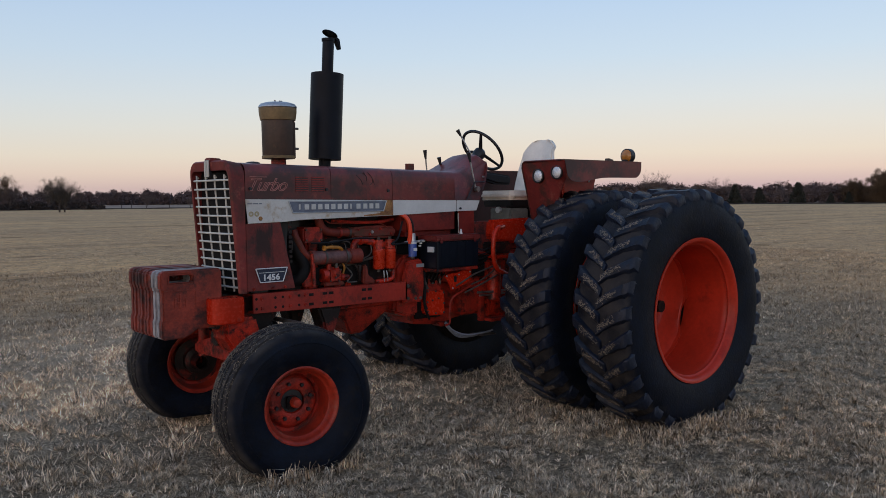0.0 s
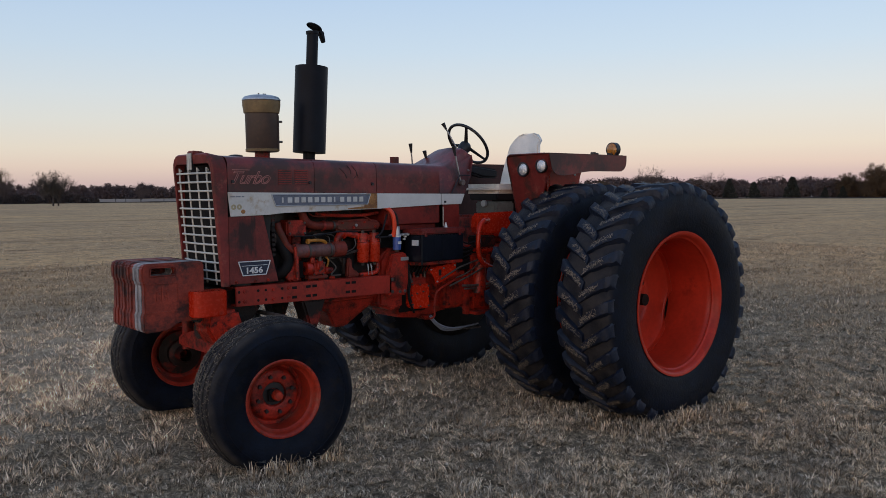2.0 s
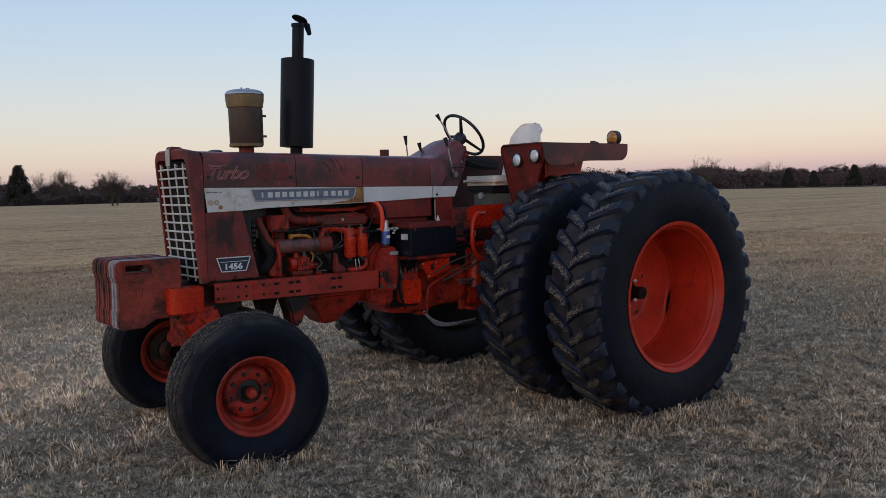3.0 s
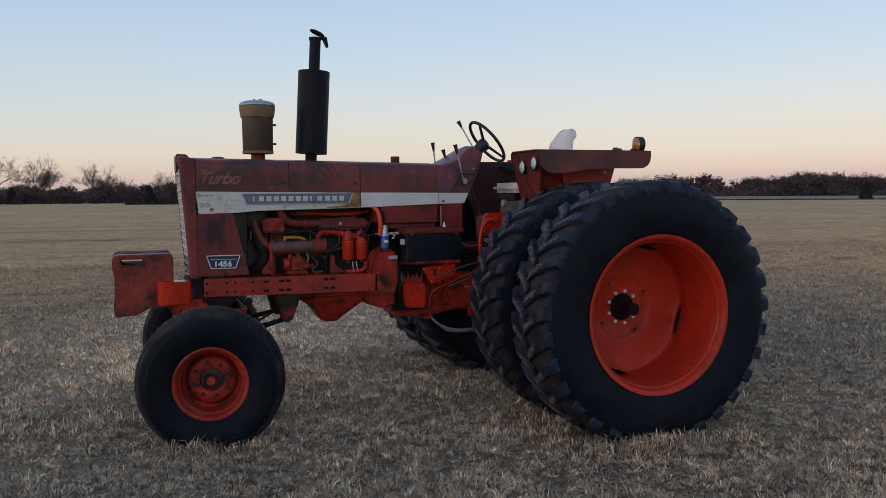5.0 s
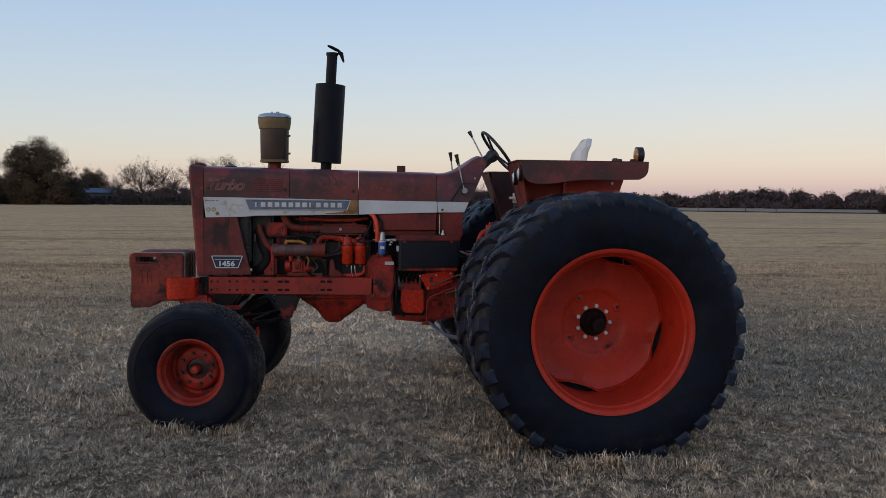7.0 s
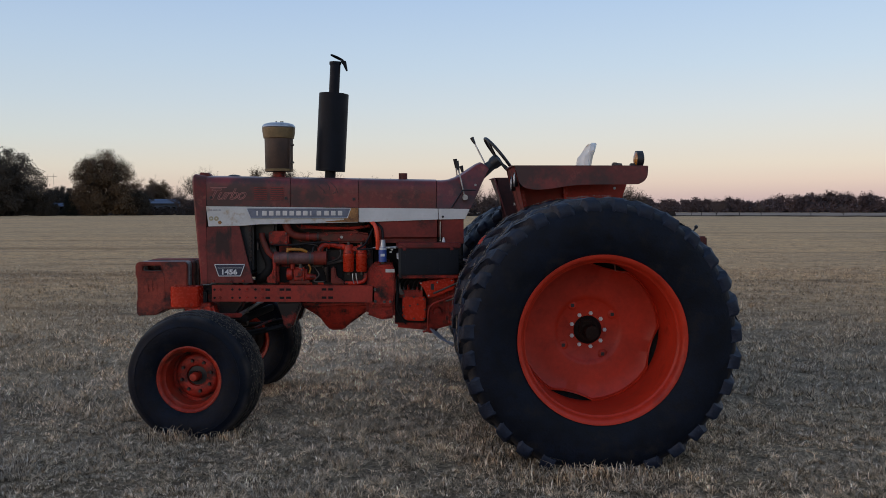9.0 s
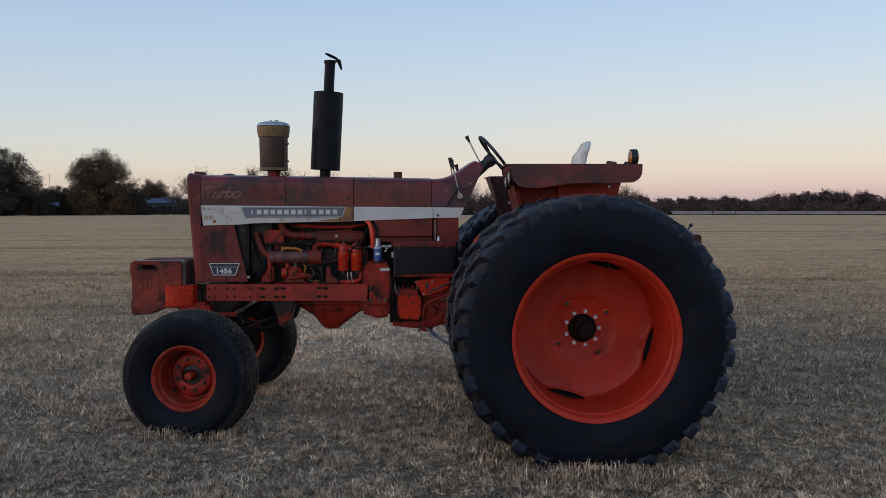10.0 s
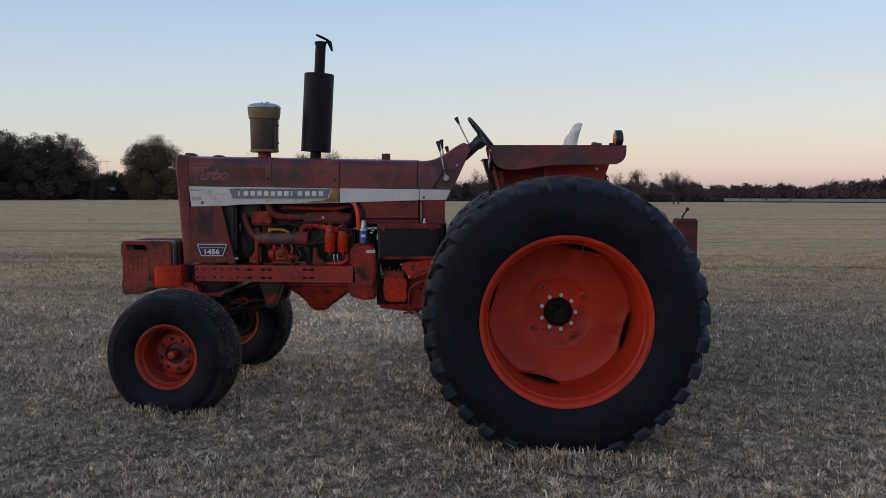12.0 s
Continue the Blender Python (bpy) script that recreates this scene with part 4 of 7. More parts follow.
# old scratches on the hood
for (xa, za, xb, zb) in ((-1.86, 1.83, -1.80, 1.76), (-1.80, 1.85, -1.77, 1.79), (-1.76, 1.85, -1.705, 1.765), (-1.72, 1.80, -1.745, 1.76)):
    part("scratch", tube([(xa, NEAR - 0.0008, za), ((xa + xb) / 2 + 0.012, NEAR - 0.0008, (za + zb) / 2), (xb, NEAR - 0.0008, zb)], 0.0022, 5, steps=3), GRIME_SHADE, hood, "dark scratch")

# ---- nose shell and grille ----
def nose_shell():
    """An upturned U of rounded sheet: two posts and a top, leaning forward as it rises."""
    bm = bmesh.new()
    zb, ri, ro = 1.075, 0.045, 0.085
    inner_y, inner_top = HW - 0.024, 1.835

    def fx(z):
        return -2.752 - 0.060 * (z - 1.08) / 0.8

    def ring(w, top, r):
        pts = [(-w, zb)]
        pts += [(-w + r * (1 - math.cos(a)), top - r + r * math.sin(a)) for a in (0, 0.4, 0.8, 1.2, 1.571)]
        return pts + [(-y, z) for y, z in reversed(pts)]

    outer, mid, inner = ring(HW, 1.898, ro), ring(HW - 0.012, 1.889, ro), ring(inner_y, inner_top, ri)
    loops = []
    for line, dx in ((outer, None), (outer, 0.014), (mid, 0.0), (inner, 0.004), (inner, 0.070)):
        loop = []
        for y, z in line:
            x = -2.703 if dx is None else fx(z) + dx
            lip = 0.0 if dx is None else 0.018 * max(0.0, min(1.0, (z - 1.74) / 0.10))
            loop.append(bm.verts.new((x, HC + y, z + lip)))
        loops.append(loop)
    for a, b in zip(loops, loops[1:]):
        for i in range(len(a) - 1):
            bm.faces.new((a[i], a[i + 1], b[i + 1], b[i]))
    bmesh.ops.recalc_face_normals(bm, faces=bm.faces)
    bmesh.ops.solidify(bm, geom=bm.faces, thickness=0.003)
    return bm


part("grille_shell", nose_shell(), SHELL, tractor, "faded red grille surround")
part("nose_cap", prism([(-2.812, 1.905), (-2.810, 1.936), (-2.74, 1.932), (-2.715, 1.899)], HC - 0.045, HC + 0.045, 0.006), SHELL, tractor)
badge = part("grille_badge", box(-2.816, -2.792, HC - 0.03, HC + 0.03, 1.81, 1.922, 0.004), BLACK, tractor, "chrome and black upright badge")
for y in (-0.022, 0.0, 0.022):
    part("badge_bar", box(-2.823, -2.813, HC + y - 0.006, HC + y + 0.006, 1.813, 1.919, 0.002), CREAM, badge)
grille = part("grille", box(-2.735, -2.729, HC - 0.262, HC + 0.262, 1.08, 1.845, 0), VOID, tractor, "black backing behind cream grille bars", smooth=False)
for k in range(13):
    z = 1.112 + 0.0565 * k
    x = -2.750 - 0.060 * (z - 1.08) / 0.8
    part("grille_bar", tube([(x + 0.020, HC - 0.262, z), (x + 0.002, HC - 0.21, z), (x - 0.004, HC, z), (x + 0.002, HC + 0.21, z), (x + 0.020, HC + 0.262, z)], 0.0065, 8, steps=3), CREAM, grille)
for y in (-0.20, -0.066, 0.066, 0.20):
    part("grille_upright", tube([(-2.743, HC + y, 1.085), (-2.795, HC + y, 1.765), (-2.784, HC + y, 1.806)], 0.006, 8, steps=3), CREAM, grille)

# radiator, filler cap and fan shroud behind the grille
part("radiator", box(-2.64, -2.52, HC - 0.24, HC + 0.24, 1.05, 1.84, 0.01), BLACK, tractor)
part("fan_shroud", prism([(-2.52, 1.08), (-2.36, 1.16), (-2.36, 1.62), (-2.52, 1.66)], HC - 0.225, HC + 0.225, 0.02), BLACK, tractor)
for k in range(9):
    z = 1.25 + 0.032 * k
    part("shroud_rib", box(-2.388, -2.362, NEAR + 0.012, NEAR + 0.02, z, z + 0.02, 0.002), GRIMY, tractor, smooth=False)
part("radiator_cap", lathe([(0, 0.018), (0.012, 0.02), (0.014, 0.045), (0.02, 0.047), (0.026, 0.03), (0.028, 0.01)], (-2.53, -0.05, 1.888), "z", 24), BLACK, tractor)

# ---- side stripe, badges and side panel ----
def band(x0, x1, t0, t1, b0, b1, y=NEAR, thick=0.006, slant=0.0, edge=0.002):
    return prism([(x0, t0), (x1, t1), (x1 - slant, b1), (x0, b0)], y - thick, y + 0.001, edge)


for side in (-1, 1):
    face = NEAR if side < 0 else FAR + 0.005
    front = part("side_stripe", prism([(-2.703, stripe_top(-2.7) - 0.003), (-1.549, stripe_top(-1.55) - 0.003), (-1.549, 1.545), (-2.30, 1.531), (-2.42, 1.521), (-2.686, 1.515)],
                                      face - 0.006, face + 0.001, 0.002), WHITE, tractor, "chipped white stripe with rust stains")
    part("side_stripe", prism([(-1.545, 1.655), (-0.942, 1.649), (-0.942, 1.566), (-1.545, 1.545)], face - 0.006, face + 0.001, 0.002), WHITE_CLEAN, tractor, "clean white stripe panel")
    part("side_stripe", prism([(-0.938, 1.649), (-0.700, 1.646), (-0.735, 1.569), (-0.938, 1.566)], face - 0.006, face + 0.001, 0.002), WHITE_CLEAN, tractor, "white stripe end piece with slanted end")
part("rust_patch", prism([(-1.640, 1.6555), (-1.550, 1.6545), (-1.550, 1.549), (-1.66, 1.548), (-1.80, 1.5462), (-1.80, 1.553), (-1.66, 1.565)], NEAR - 0.0095, NEAR - 0.006, 0.001), RUSTY, tractor, "rust-yellow bare metal patch on the stripe", smooth=False)
bolt_head(-2.60, NEAR - 0.006, 1.546, 0.015, RUSTY)
bolt_head(-0.905, NEAR - 0.006, 1.587, 0.010, BLACK)
for x in (-2.665, -2.625):
    part("stain_ring", lathe([(0.002, 0.004), (-0.0012, 0.006), (-0.0012, 0.017), (0.002, 0.018)], (x, NEAR - 0.006, 1.575), "y", 16), OLDTAPE, tractor)
for k, (x0, x1) in enumerate(((-2.69, -2.655), (-2.65, -2.615), (-2.608, -2.59))):
    part("faded_decal", box(x0, x1, NEAR - 0.0075, NEAR - 0.006, 1.637, 1.643, 0), SLATE, tractor, smooth=False)

# maker's plate: slate plate with a silver rim and thirteen plain blocks for its letters
plate = part("maker_plate", prism([(-2.396, 1.652), (-1.608, 1.650), (-1.634, 1.579), (-2.366, 1.578)], NEAR - 0.010, NEAR - 0.005, 0.001), SLATE, tractor, "slate grey plate with silver rim and lettering blocks")
for (xa, za, xb, zb) in ((-2.396, 1.652, -1.608, 1.650), (-1.608, 1.650, -1.634, 1.579), (-1.634, 1.579, -2.366, 1.578), (-2.366, 1.578, -2.396, 1.652)):
    part("plate_rim", tube([(xa, NEAR - 0.010, za), (xb, NEAR - 0.010, zb)], 0.0035, 6, soft=False), SILVER, plate)
for k in range(13):
    x = -2.330 + 0.0515 * k + (0.014 if k > 0 else 0.022) + (0.006 if k > 9 else 0)
    w = 0.012 if k in (0, 8) else 0.034
    part("plate_block", box(x - 0.014, x - 0.014 + w, NEAR - 0.0135, NEAR - 0.0095, 1.598, 1.633, 0.001), SILVER, plate, smooth=False)

# side panel with the model badge
panel = part("side_panel", prism([(-2.702, 1.513), (-2.455, 1.519), (-2.352, 1.085), (-2.702, 1.085)], NEAR - 0.002, NEAR + 0.010, 0.004), WORN, tractor, "maroon side panel with paint worn to black")
part("side_panel", prism([(-2.702, 1.513), (-2.455, 1.519), (-2.352, 1.085), (-2.702, 1.085)], FAR - 0.010, FAR + 0.002, 0.004), WORN, tractor)
number = part("model_badge", prism([(-2.642, 1.226), (-2.416, 1.226), (-2.448, 1.138), (-2.612, 1.138)], NEAR - 0.010, NEAR - 0.002, 0.002), NAVY, tractor, "navy badge with white border and figures")
corners = [(-2.642, 1.226), (-2.416, 1.226), (-2.448, 1.138), (-2.612, 1.138)]
for k in range(4):
    (xa, za), (xb, zb) = corners[k], corners[(k + 1) % 4]
    part("plate_border", tube([(xa, NEAR - 0.0105, za), (xb, NEAR - 0.0105, zb)], 0.0035, 6, soft=False), LETTER, number)
part("plate_line", box(-2.62, -2.438, NEAR - 0.0115, NEAR - 0.0095, 1.198, 1.201, 0), LETTER, number, smooth=False)
figures = lettering("1456", 0.052, depth=0.004, space=1.02)
xs = [v.co.x for v in figures.verts]
fit_x = 0.110 / (max(xs) - min(xs))
bmesh.ops.transform(figures, matrix=Matrix.Translation((-2.529 - fit_x * (max(xs) + min(xs)) / 2, NEAR - 0.0115, 1.151)) @ Matrix.Diagonal((fit_x, 1, 1, 1)), verts=figures.verts)
part("plate_figures", figures, LETTER, number, "white raised figures", smooth=False)
rim_line = lettering("1456", 0.052, space=1.02, outline=0.0022)
bmesh.ops.transform(rim_line, matrix=Matrix.Translation((-2.529 - fit_x * (max(xs) + min(xs)) / 2, NEAR - 0.0115, 1.151)) @ Matrix.Diagonal((fit_x, 1, 1, 1)), verts=rim_line.verts)
part("figure_edges", rim_line, LETTER, number)
for x, z in ((-2.655, 1.10), (-2.43, 1.10), (-2.52, 1.097)):
    bolt_head(x, NEAR - 0.002, z, 0.011, CAST, panel)

# ---- air cleaner and exhaust ----
AX, AY = -2.216, 0.165
cleaner = part("air_cleaner", lathe([(0, 0.04), (0.004, 0.104), (0.02, 0.110), (0.27, 0.114), (0.275, 0.108), (0.285, 0.02)], (AX, AY, 1.945), "z", 40), CLEANER, tractor, "rusty olive-brown air cleaner canister")
part("cleaner_band", lathe([(0, 0.112), (0.004, 0.122), (0.055, 0.130), (0.085, 0.131), (0.09, 0.12)], (AX, AY, 2.212), "z", 40), OCHRE, cleaner, "ochre band")
part("cleaner_lid", lathe([(0, 0.128), (0.006, 0.133), (0.014, 0.132), (0.03, 0.118), (0.04, 0.085), (0.043, 0.01)], (AX, AY, 2.298), "z", 40), TIN, cleaner, "dull tin lid")
for x in (-0.02, 0.018, 0.032):
    part("lid_stud", cyl((AX + x, AY, 2.335), (AX + x, AY, 2.354), 0.006, seg=8), DIRTY, cleaner)
part("cleaner_foot", lathe([(0, 0.106), (0.002, 0.1135), (0.020, 0.1145), (0.023, 0.110)], (AX, AY, 1.948), "z", 40), OCHRE, cleaner)
part("intake_neck", cyl((AX, AY, 1.86), (AX, AY, 1.948), 0.052, seg=24, width=0.004), CAST, tractor)
for z in (2.02, 2.16):
    part("clamp_bolt", cyl((AX + 0.10, AY - 0.05, z), (AX + 0.128, AY - 0.058, z), 0.008, seg=8), DIRTY, cleaner)
part("clamp_strip", box(AX + 0.088, AX + 0.103, AY - 0.062, AY - 0.044, 1.955, 2.205, 0.002), CLEANER, cleaner)

MX, MY = -1.808, 0.21
LEANX = 0.034  # the stack leans back a little
def stack(z):
    return (MX + LEANX * (z - 1.94) / 0.63, MY, z)


exhaust = part("muffler", cyl(stack(1.955), stack(2.580), 0.1195, seg=40, width=0.012), MUFFLER, tractor, "matt black muffler")
part("exhaust_neck", cyl(stack(1.86), stack(1.955), 0.044, seg=24), MUFFLER, exhaust)
part("exhaust_pipe", cyl(stack(2.57), stack(2.838), 0.042, seg=24), MUFFLER, exhaust)
tx, ty, tz = stack(2.84)
flap = lathe([(0, 0.056), (0.003, 0.060), (0.010, 0.056), (0.013, 0.01)], (0, 0, 0), "z", 24)
bmesh.ops.transform(flap, matrix=pose(tx + 0.012, ty, tz + 0.028, 0, 24, 0), verts=flap.verts)
part("rain_flap", flap, MUFFLER, exhaust)
part("flap_hinge", cyl((tx + 0.055, ty - 0.03, tz - 0.002), (tx + 0.055, ty + 0.03, tz - 0.002), 0.011, seg=12), MUFFLER, exhaust)
part("flap_weight", prism([(tx + 0.05, tz + 0.01), (tx + 0.085, tz + 0.005), (tx + 0.098, tz - 0.072), (tx + 0.085, tz - 0.076), (tx + 0.058, tz - 0.02)], ty - 0.022, ty + 0.022, 0.004), MUFFLER, exhaust)
part("pipe_collar", lathe([(0, 0.044), (0.0, 0.048), (0.02, 0.048), (0.02, 0.044)], (tx - 0.002, ty, tz - 0.022), "z", 24), MUFFLER, exhaust)

part("fuel_cap", cyl((-1.212, -0.04, 1.86), (-1.212, -0.04, 1.928), 0.034, seg=24, width=0.004), SHELL, tractor, "dull red fuel filler cap")

# ---- cowl, dash and controls ----
cowl_low = [(-0.951, 1.652), (-0.700, 1.647), (-0.685, 1.665), (-0.63, 1.785), (-0.575, 1.905), (-0.545, 1.955)]
cowl_top = [(-0.552, 1.978), (-0.572, 1.998), (-0.600, 2.010), (-0.640, 1.993), (-0.70, 1.955), (-0.755, 1.918), (-0.805, 1.889), (-0.855, 1.872), (-0.905, 1.866), (-0.951, 1.866)]


def cowl_mesh():
    """Sides and a round-shouldered top that sweeps up from the hood and narrows towards the steering column."""
    bm = bmesh.new()
    line = [(x, z, 0) for x, z in cowl_low] + [(x, z, 1) for x, z in cowl_top]
    rows = []
    for u, drop in ((-1, 0.050), (-0.985, 0.030), (-0.93, 0.012), (-0.80, 0.001), (0, -0.010), (0.80, 0.001), (0.93, 0.012), (0.985, 0.030), (1, 0.050)):
        row = []
        for x, z, top in line:
            k = max(0.0, min(1.0, (z - 1.84) / 0.18))
            w = HW - 0.115 * k * k * (3 - 2 * k)
            row.append(bm.verts.new((x, HC + w * u, z - (drop if top else 0.0))))
        rows.append(row)
    n = len(line)
    for a, b in zip(rows, rows[1:]):
        for i in range(n):
            j = (i + 1) % n
            bm.faces.new((a[i], a[j], b[j], b[i]))
    bm.faces.new(rows[0])
    bm.faces.new(list(reversed(rows[-1])))
    return bm


part("cowl", cowl_mesh(), FADED, tractor, "faded red instrument cowl rising to the steering wheel")
part("cowl_plate", box(-0.91, -0.745, NEAR + 0.01, NEAR + 0.02, 1.38, 1.57, 0.003), TANK, tractor)
part("cowl_back", box(-0.82, -0.76, NEAR + 0.03, FAR - 0.03, 1.15, 1.66, 0.01), BLACK, tractor)
part("cowl_pivot", cyl((-0.735, NEAR, 1.735), (-0.735, NEAR - 0.03, 1.735), 0.021, seg=20, width=0.003), STEEL, tractor)
bolt_head(-0.655, NEAR + 0.004, 1.83, 0.010, STEEL)
part("control_link", tube([(-0.84, NEAR - 0.012, 1.655), (-0.755, NEAR - 0.012, 1.79), (-0.655, NEAR - 0.012, 1.79)], 0.005, 8, soft=False), BLACK, tractor)


def lever(foot, top, knob=0.075, r=0.006):
    foot, top = Vector(foot), Vector(top)
    d = (top - foot).normalized()
    rod = part("control_lever", tube([foot, top], r, 8, soft=False), STEEL, tractor)
    part("lever_knob", cyl(top - d * knob, top, 0.008, 0.017, 14, width=0.004), BLACK, rod, "black tapered knob")


lever((-0.738, -0.262, 1.745), (-0.80, -0.252, 2.013))
lever((-0.548, -0.04, 1.975), (-0.663, 0.03, 2.213), 0.055)
lever((-0.76, 0.30, 1.86), (-0.785, 0.297, 2.06), 0.075)
lever((-0.71, 0.17, 1.88), (-0.742, 0.17, 1.997), 0.07)

SC = Vector((-0.440, -0.025, 2.052))
wheel_turn = pose(*SC, 0, 51, 0)


def torus(R, r, seg=48, sides=10):
    bm = bmesh.new()
    rings = []
    for i in range(seg):
        a = 2 * math.pi * i / seg
        rings.append([bm.verts.new(((R + r * math.cos(b)) * math.cos(a), (R + r * math.cos(b)) * math.sin(a), r * math.sin(b))) for b in (2 * math.pi * k / sides for k in range(sides))])
    for i in range(seg):
        a, b = rings[i], rings[(i + 1) % seg]
        for k in range(sides):
            j = (k + 1) % sides
            bm.faces.new((a[k], b[k], b[j], a[j]))
    return bm


ring = torus(0.193, 0.0125)
bmesh.ops.transform(ring, matrix=wheel_turn, verts=ring.verts)
steering = part("steering_wheel", ring, BLACK, tractor, "black three-spoke steering wheel")
for a in (90, 210, 330):
    c, s = math.cos(radians(a)), math.sin(radians(a))
    sp = prism([(0.03, -0.018), (0.187, -0.011), (0.187, 0.011), (0.03, 0.018)], -0.006, 0.006, 0.003, axis="z")
    bmesh.ops.transform(sp, matrix=wheel_turn @ Matrix.Rotation(radians(a), 4, "Z") @ Matrix.Translation((0, 0, -0.03)), verts=sp.verts)
    for v in sp.verts:
        local = wheel_turn.inverted() @ v.co
        rr = math.hypot(local.x, local.y)
        v.co = wheel_turn @ Vector((local.x, local.y, local.z + 0.03 * min(1, rr / 0.2)))
    part("spoke", sp, BLACK, steering)
hub = lathe([(-0.10, 0.035), (-0.06, 0.05), (-0.02, 0.052), (0.0, 0.035), (0.004, 0.008)], (0, 0, -0.01), "z", 24)
bmesh.ops.transform(hub, matrix=wheel_turn, verts=hub.verts)
part("steering_hub", hub, BLACK, steering)
part("steering_column", cyl(wheel_turn @ Vector((0, 0, -0.07)), wheel_turn @ Vector((0, 0, -0.22)), 0.04, 0.05, 18), BLACK, tractor)

# ---- fuel tank, battery box ----
part("fuel_tank", box(-1.435, -0.905, NEAR + 0.015, FAR - 0.015, 1.385, 1.66, 0.045, segments=5), TANK, tractor, "dull red fuel tank")


def skewed(bm):
    """The battery box sits a little askew on its tray."""
    bmesh.ops.transform(bm, matrix=Matrix.Translation((-1.24, -0.385, 0)) @ Matrix.Rotation(radians(4.5), 4, "Z") @ Matrix.Translation((1.24, 0.385, 0)), verts=bm.verts)
    return bm


battery = part("battery_box", skewed(box(-1.238, -0.785, -0.385, -0.20, 1.148, 1.348, 0.008)), CASE, tractor, "black battery box with a red lid")
part("lid", skewed(box(-1.252, -0.770, -0.395, -0.19, 1.350, 1.392, 0.010)), SHELL, battery, "dull red lid")
part("tray", skewed(box(-1.240, -0.790, -0.380, -0.20, 1.122, 1.146, 0.004)), CAST, battery)
part("strap", skewed(box(-1.244, -1.226, -0.392, -0.386, 1.13, 1.35, 0.002)), BLACK, battery)
part("label", skewed(box(-1.253, -1.238, -0.36, -0.30, 1.27, 1.31, 0.001)), LETTER, battery, "small white sticker")
for k in range(5):
    part("box_rib", skewed(box(-1.19 + 0.085 * k, -1.186 + 0.085 * k, -0.3865, -0.384, 1.16, 1.34, 0.001)), CASE, battery, smooth=False)
for x in (-1.20, -0.84):
    part("latch", skewed(box(x - 0.012, x + 0.012, -0.400, -0.394, 1.335, 1.375, 0.002)), SHELL, battery)
part("terminal_rod", tube([(-0.925, -0.27, 1.40), (-0.925, -0.27, 1.55)], 0.005, 8, soft=False), STEEL, tractor)
part("terminal_cone", cyl((-0.90, -0.27, 1.392), (-0.90, -0.27, 1.43), 0.014, 0.005, 12), LETTER, tractor)

# ---- frame rail and front bolster ----
for side in (-1, 1):
    y = NEAR - 0.006 if side < 0 else FAR + 0.006
    rail = part("frame_rail", prism([(-2.665, 1.068), (-1.43, 1.060), (-1.43, 0.930), (-2.665, 0.944)], y - 0.008, y + 0.008, 0.003), RAIL, tractor, "red frame rail with bolt holes")
    part("rail_flange", prism([(-2.665, 1.068), (-1.43, 1.060), (-1.43, 1.048), (-2.665, 1.056)], y + 0.01 * -side, y + 0.07 * -side, 0.002), CAST, rail)
    part("rail_flange", prism([(-2.665, 0.956), (-1.43, 0.942), (-1.43, 0.930), (-2.665, 0.944)], y + 0.01 * -side, y + 0.07 * -side, 0.002), CAST, rail)
    if side < 0:
        for x in (-2.645, -2.51, -2.455, -2.335):
            for z in (1.035, 0.972):
                part("rail_hole", cyl((x, y - 0.0095, z), (x, y - 0.004, z), 0.009, seg=12), VOID, rail, smooth=False)
        for x in (-2.605, -2.40, -2.285):
            for z in (1.035, 0.972):
                bolt_head(x, y - 0.008, z, 0.013, CAST, rail)
        for x in (-2.242, -2.135, -2.085, -1.815, -1.765):
            for z in (1.033, 0.970):
                part("rail_slot", box(x - 0.018, x + 0.018, y - 0.0095, y - 0.004, z - 0.009, z + 0.009, 0), VOID, rail, smooth=False)
part("front_bolster", prism([(-2.79, 1.06), (-2.45, 1.06), (-2.42, 0.93), (-2.50, 0.82), (-2.72, 0.80), (-2.80, 0.88)], HC - 0.2, HC + 0.2, 0.02), GRIMY, tractor, "cast front bolster")
part("support_leg", prism([(-2.18, 0.94), (-1.985, 0.94), (-2.03, 0.82), (-2.06, 0.735), (-2.12, 0.73), (-2.14, 0.82)], NEAR - 0.005, NEAR + 0.14, 0.015), GRIMY, tractor)
part("support_leg", prism([(-2.18, 0.94), (-1.985, 0.94), (-2.03, 0.82), (-2.06, 0.735), (-2.12, 0.73), (-2.14, 0.82)], FAR - 0.14, FAR + 0.005, 0.015), GRIMY, tractor)
for s in (-1, 1):
    part("stay_bar", tube([(-2.09, HC + s * 0.22, 0.755), (-2.34, HC + s * 0.30, 0.70), (-2.58, HC + s * 0.42, 0.66)], 0.018, 10), VOID, tractor)

# ---- front axle and wheels ----
FX, FZ, STEER = -2.668, 0.468, -7.5
part("front_axle", prism([(-0.52, 0.60), (0.52, 0.60), (0.52, 0.67), (0.24, 0.74), (0.12, 0.82), (-0.12, 0.82), (-0.24, 0.74), (-0.52, 0.67)], -2.71, -2.60, 0.012, axis="x"), CAST, tractor, "red cast front axle")
part("axle_pivot", cyl((-2.80, 0, 0.78), (-2.45, 0, 0.78), 0.06, seg=20), GRIMY, tractor)
for s in (-1, 1):
    part("knuckle_post", cyl((-2.655, s * 0.50, 0.57), (-2.645, s * 0.50, 0.86), 0.032, 0.042, 18, width=0.004), CAST, tractor)
    part("steering_arm", prism([(-2.70, s * 0.47), (-2.62, s * 0.45), (-2.42, s * 0.42), (-2.40, s * 0.46), (-2.60, s * 0.54), (-2.70, s * 0.53)], 0.845, 0.875, 0.006, axis="z"), CAST, tractor)
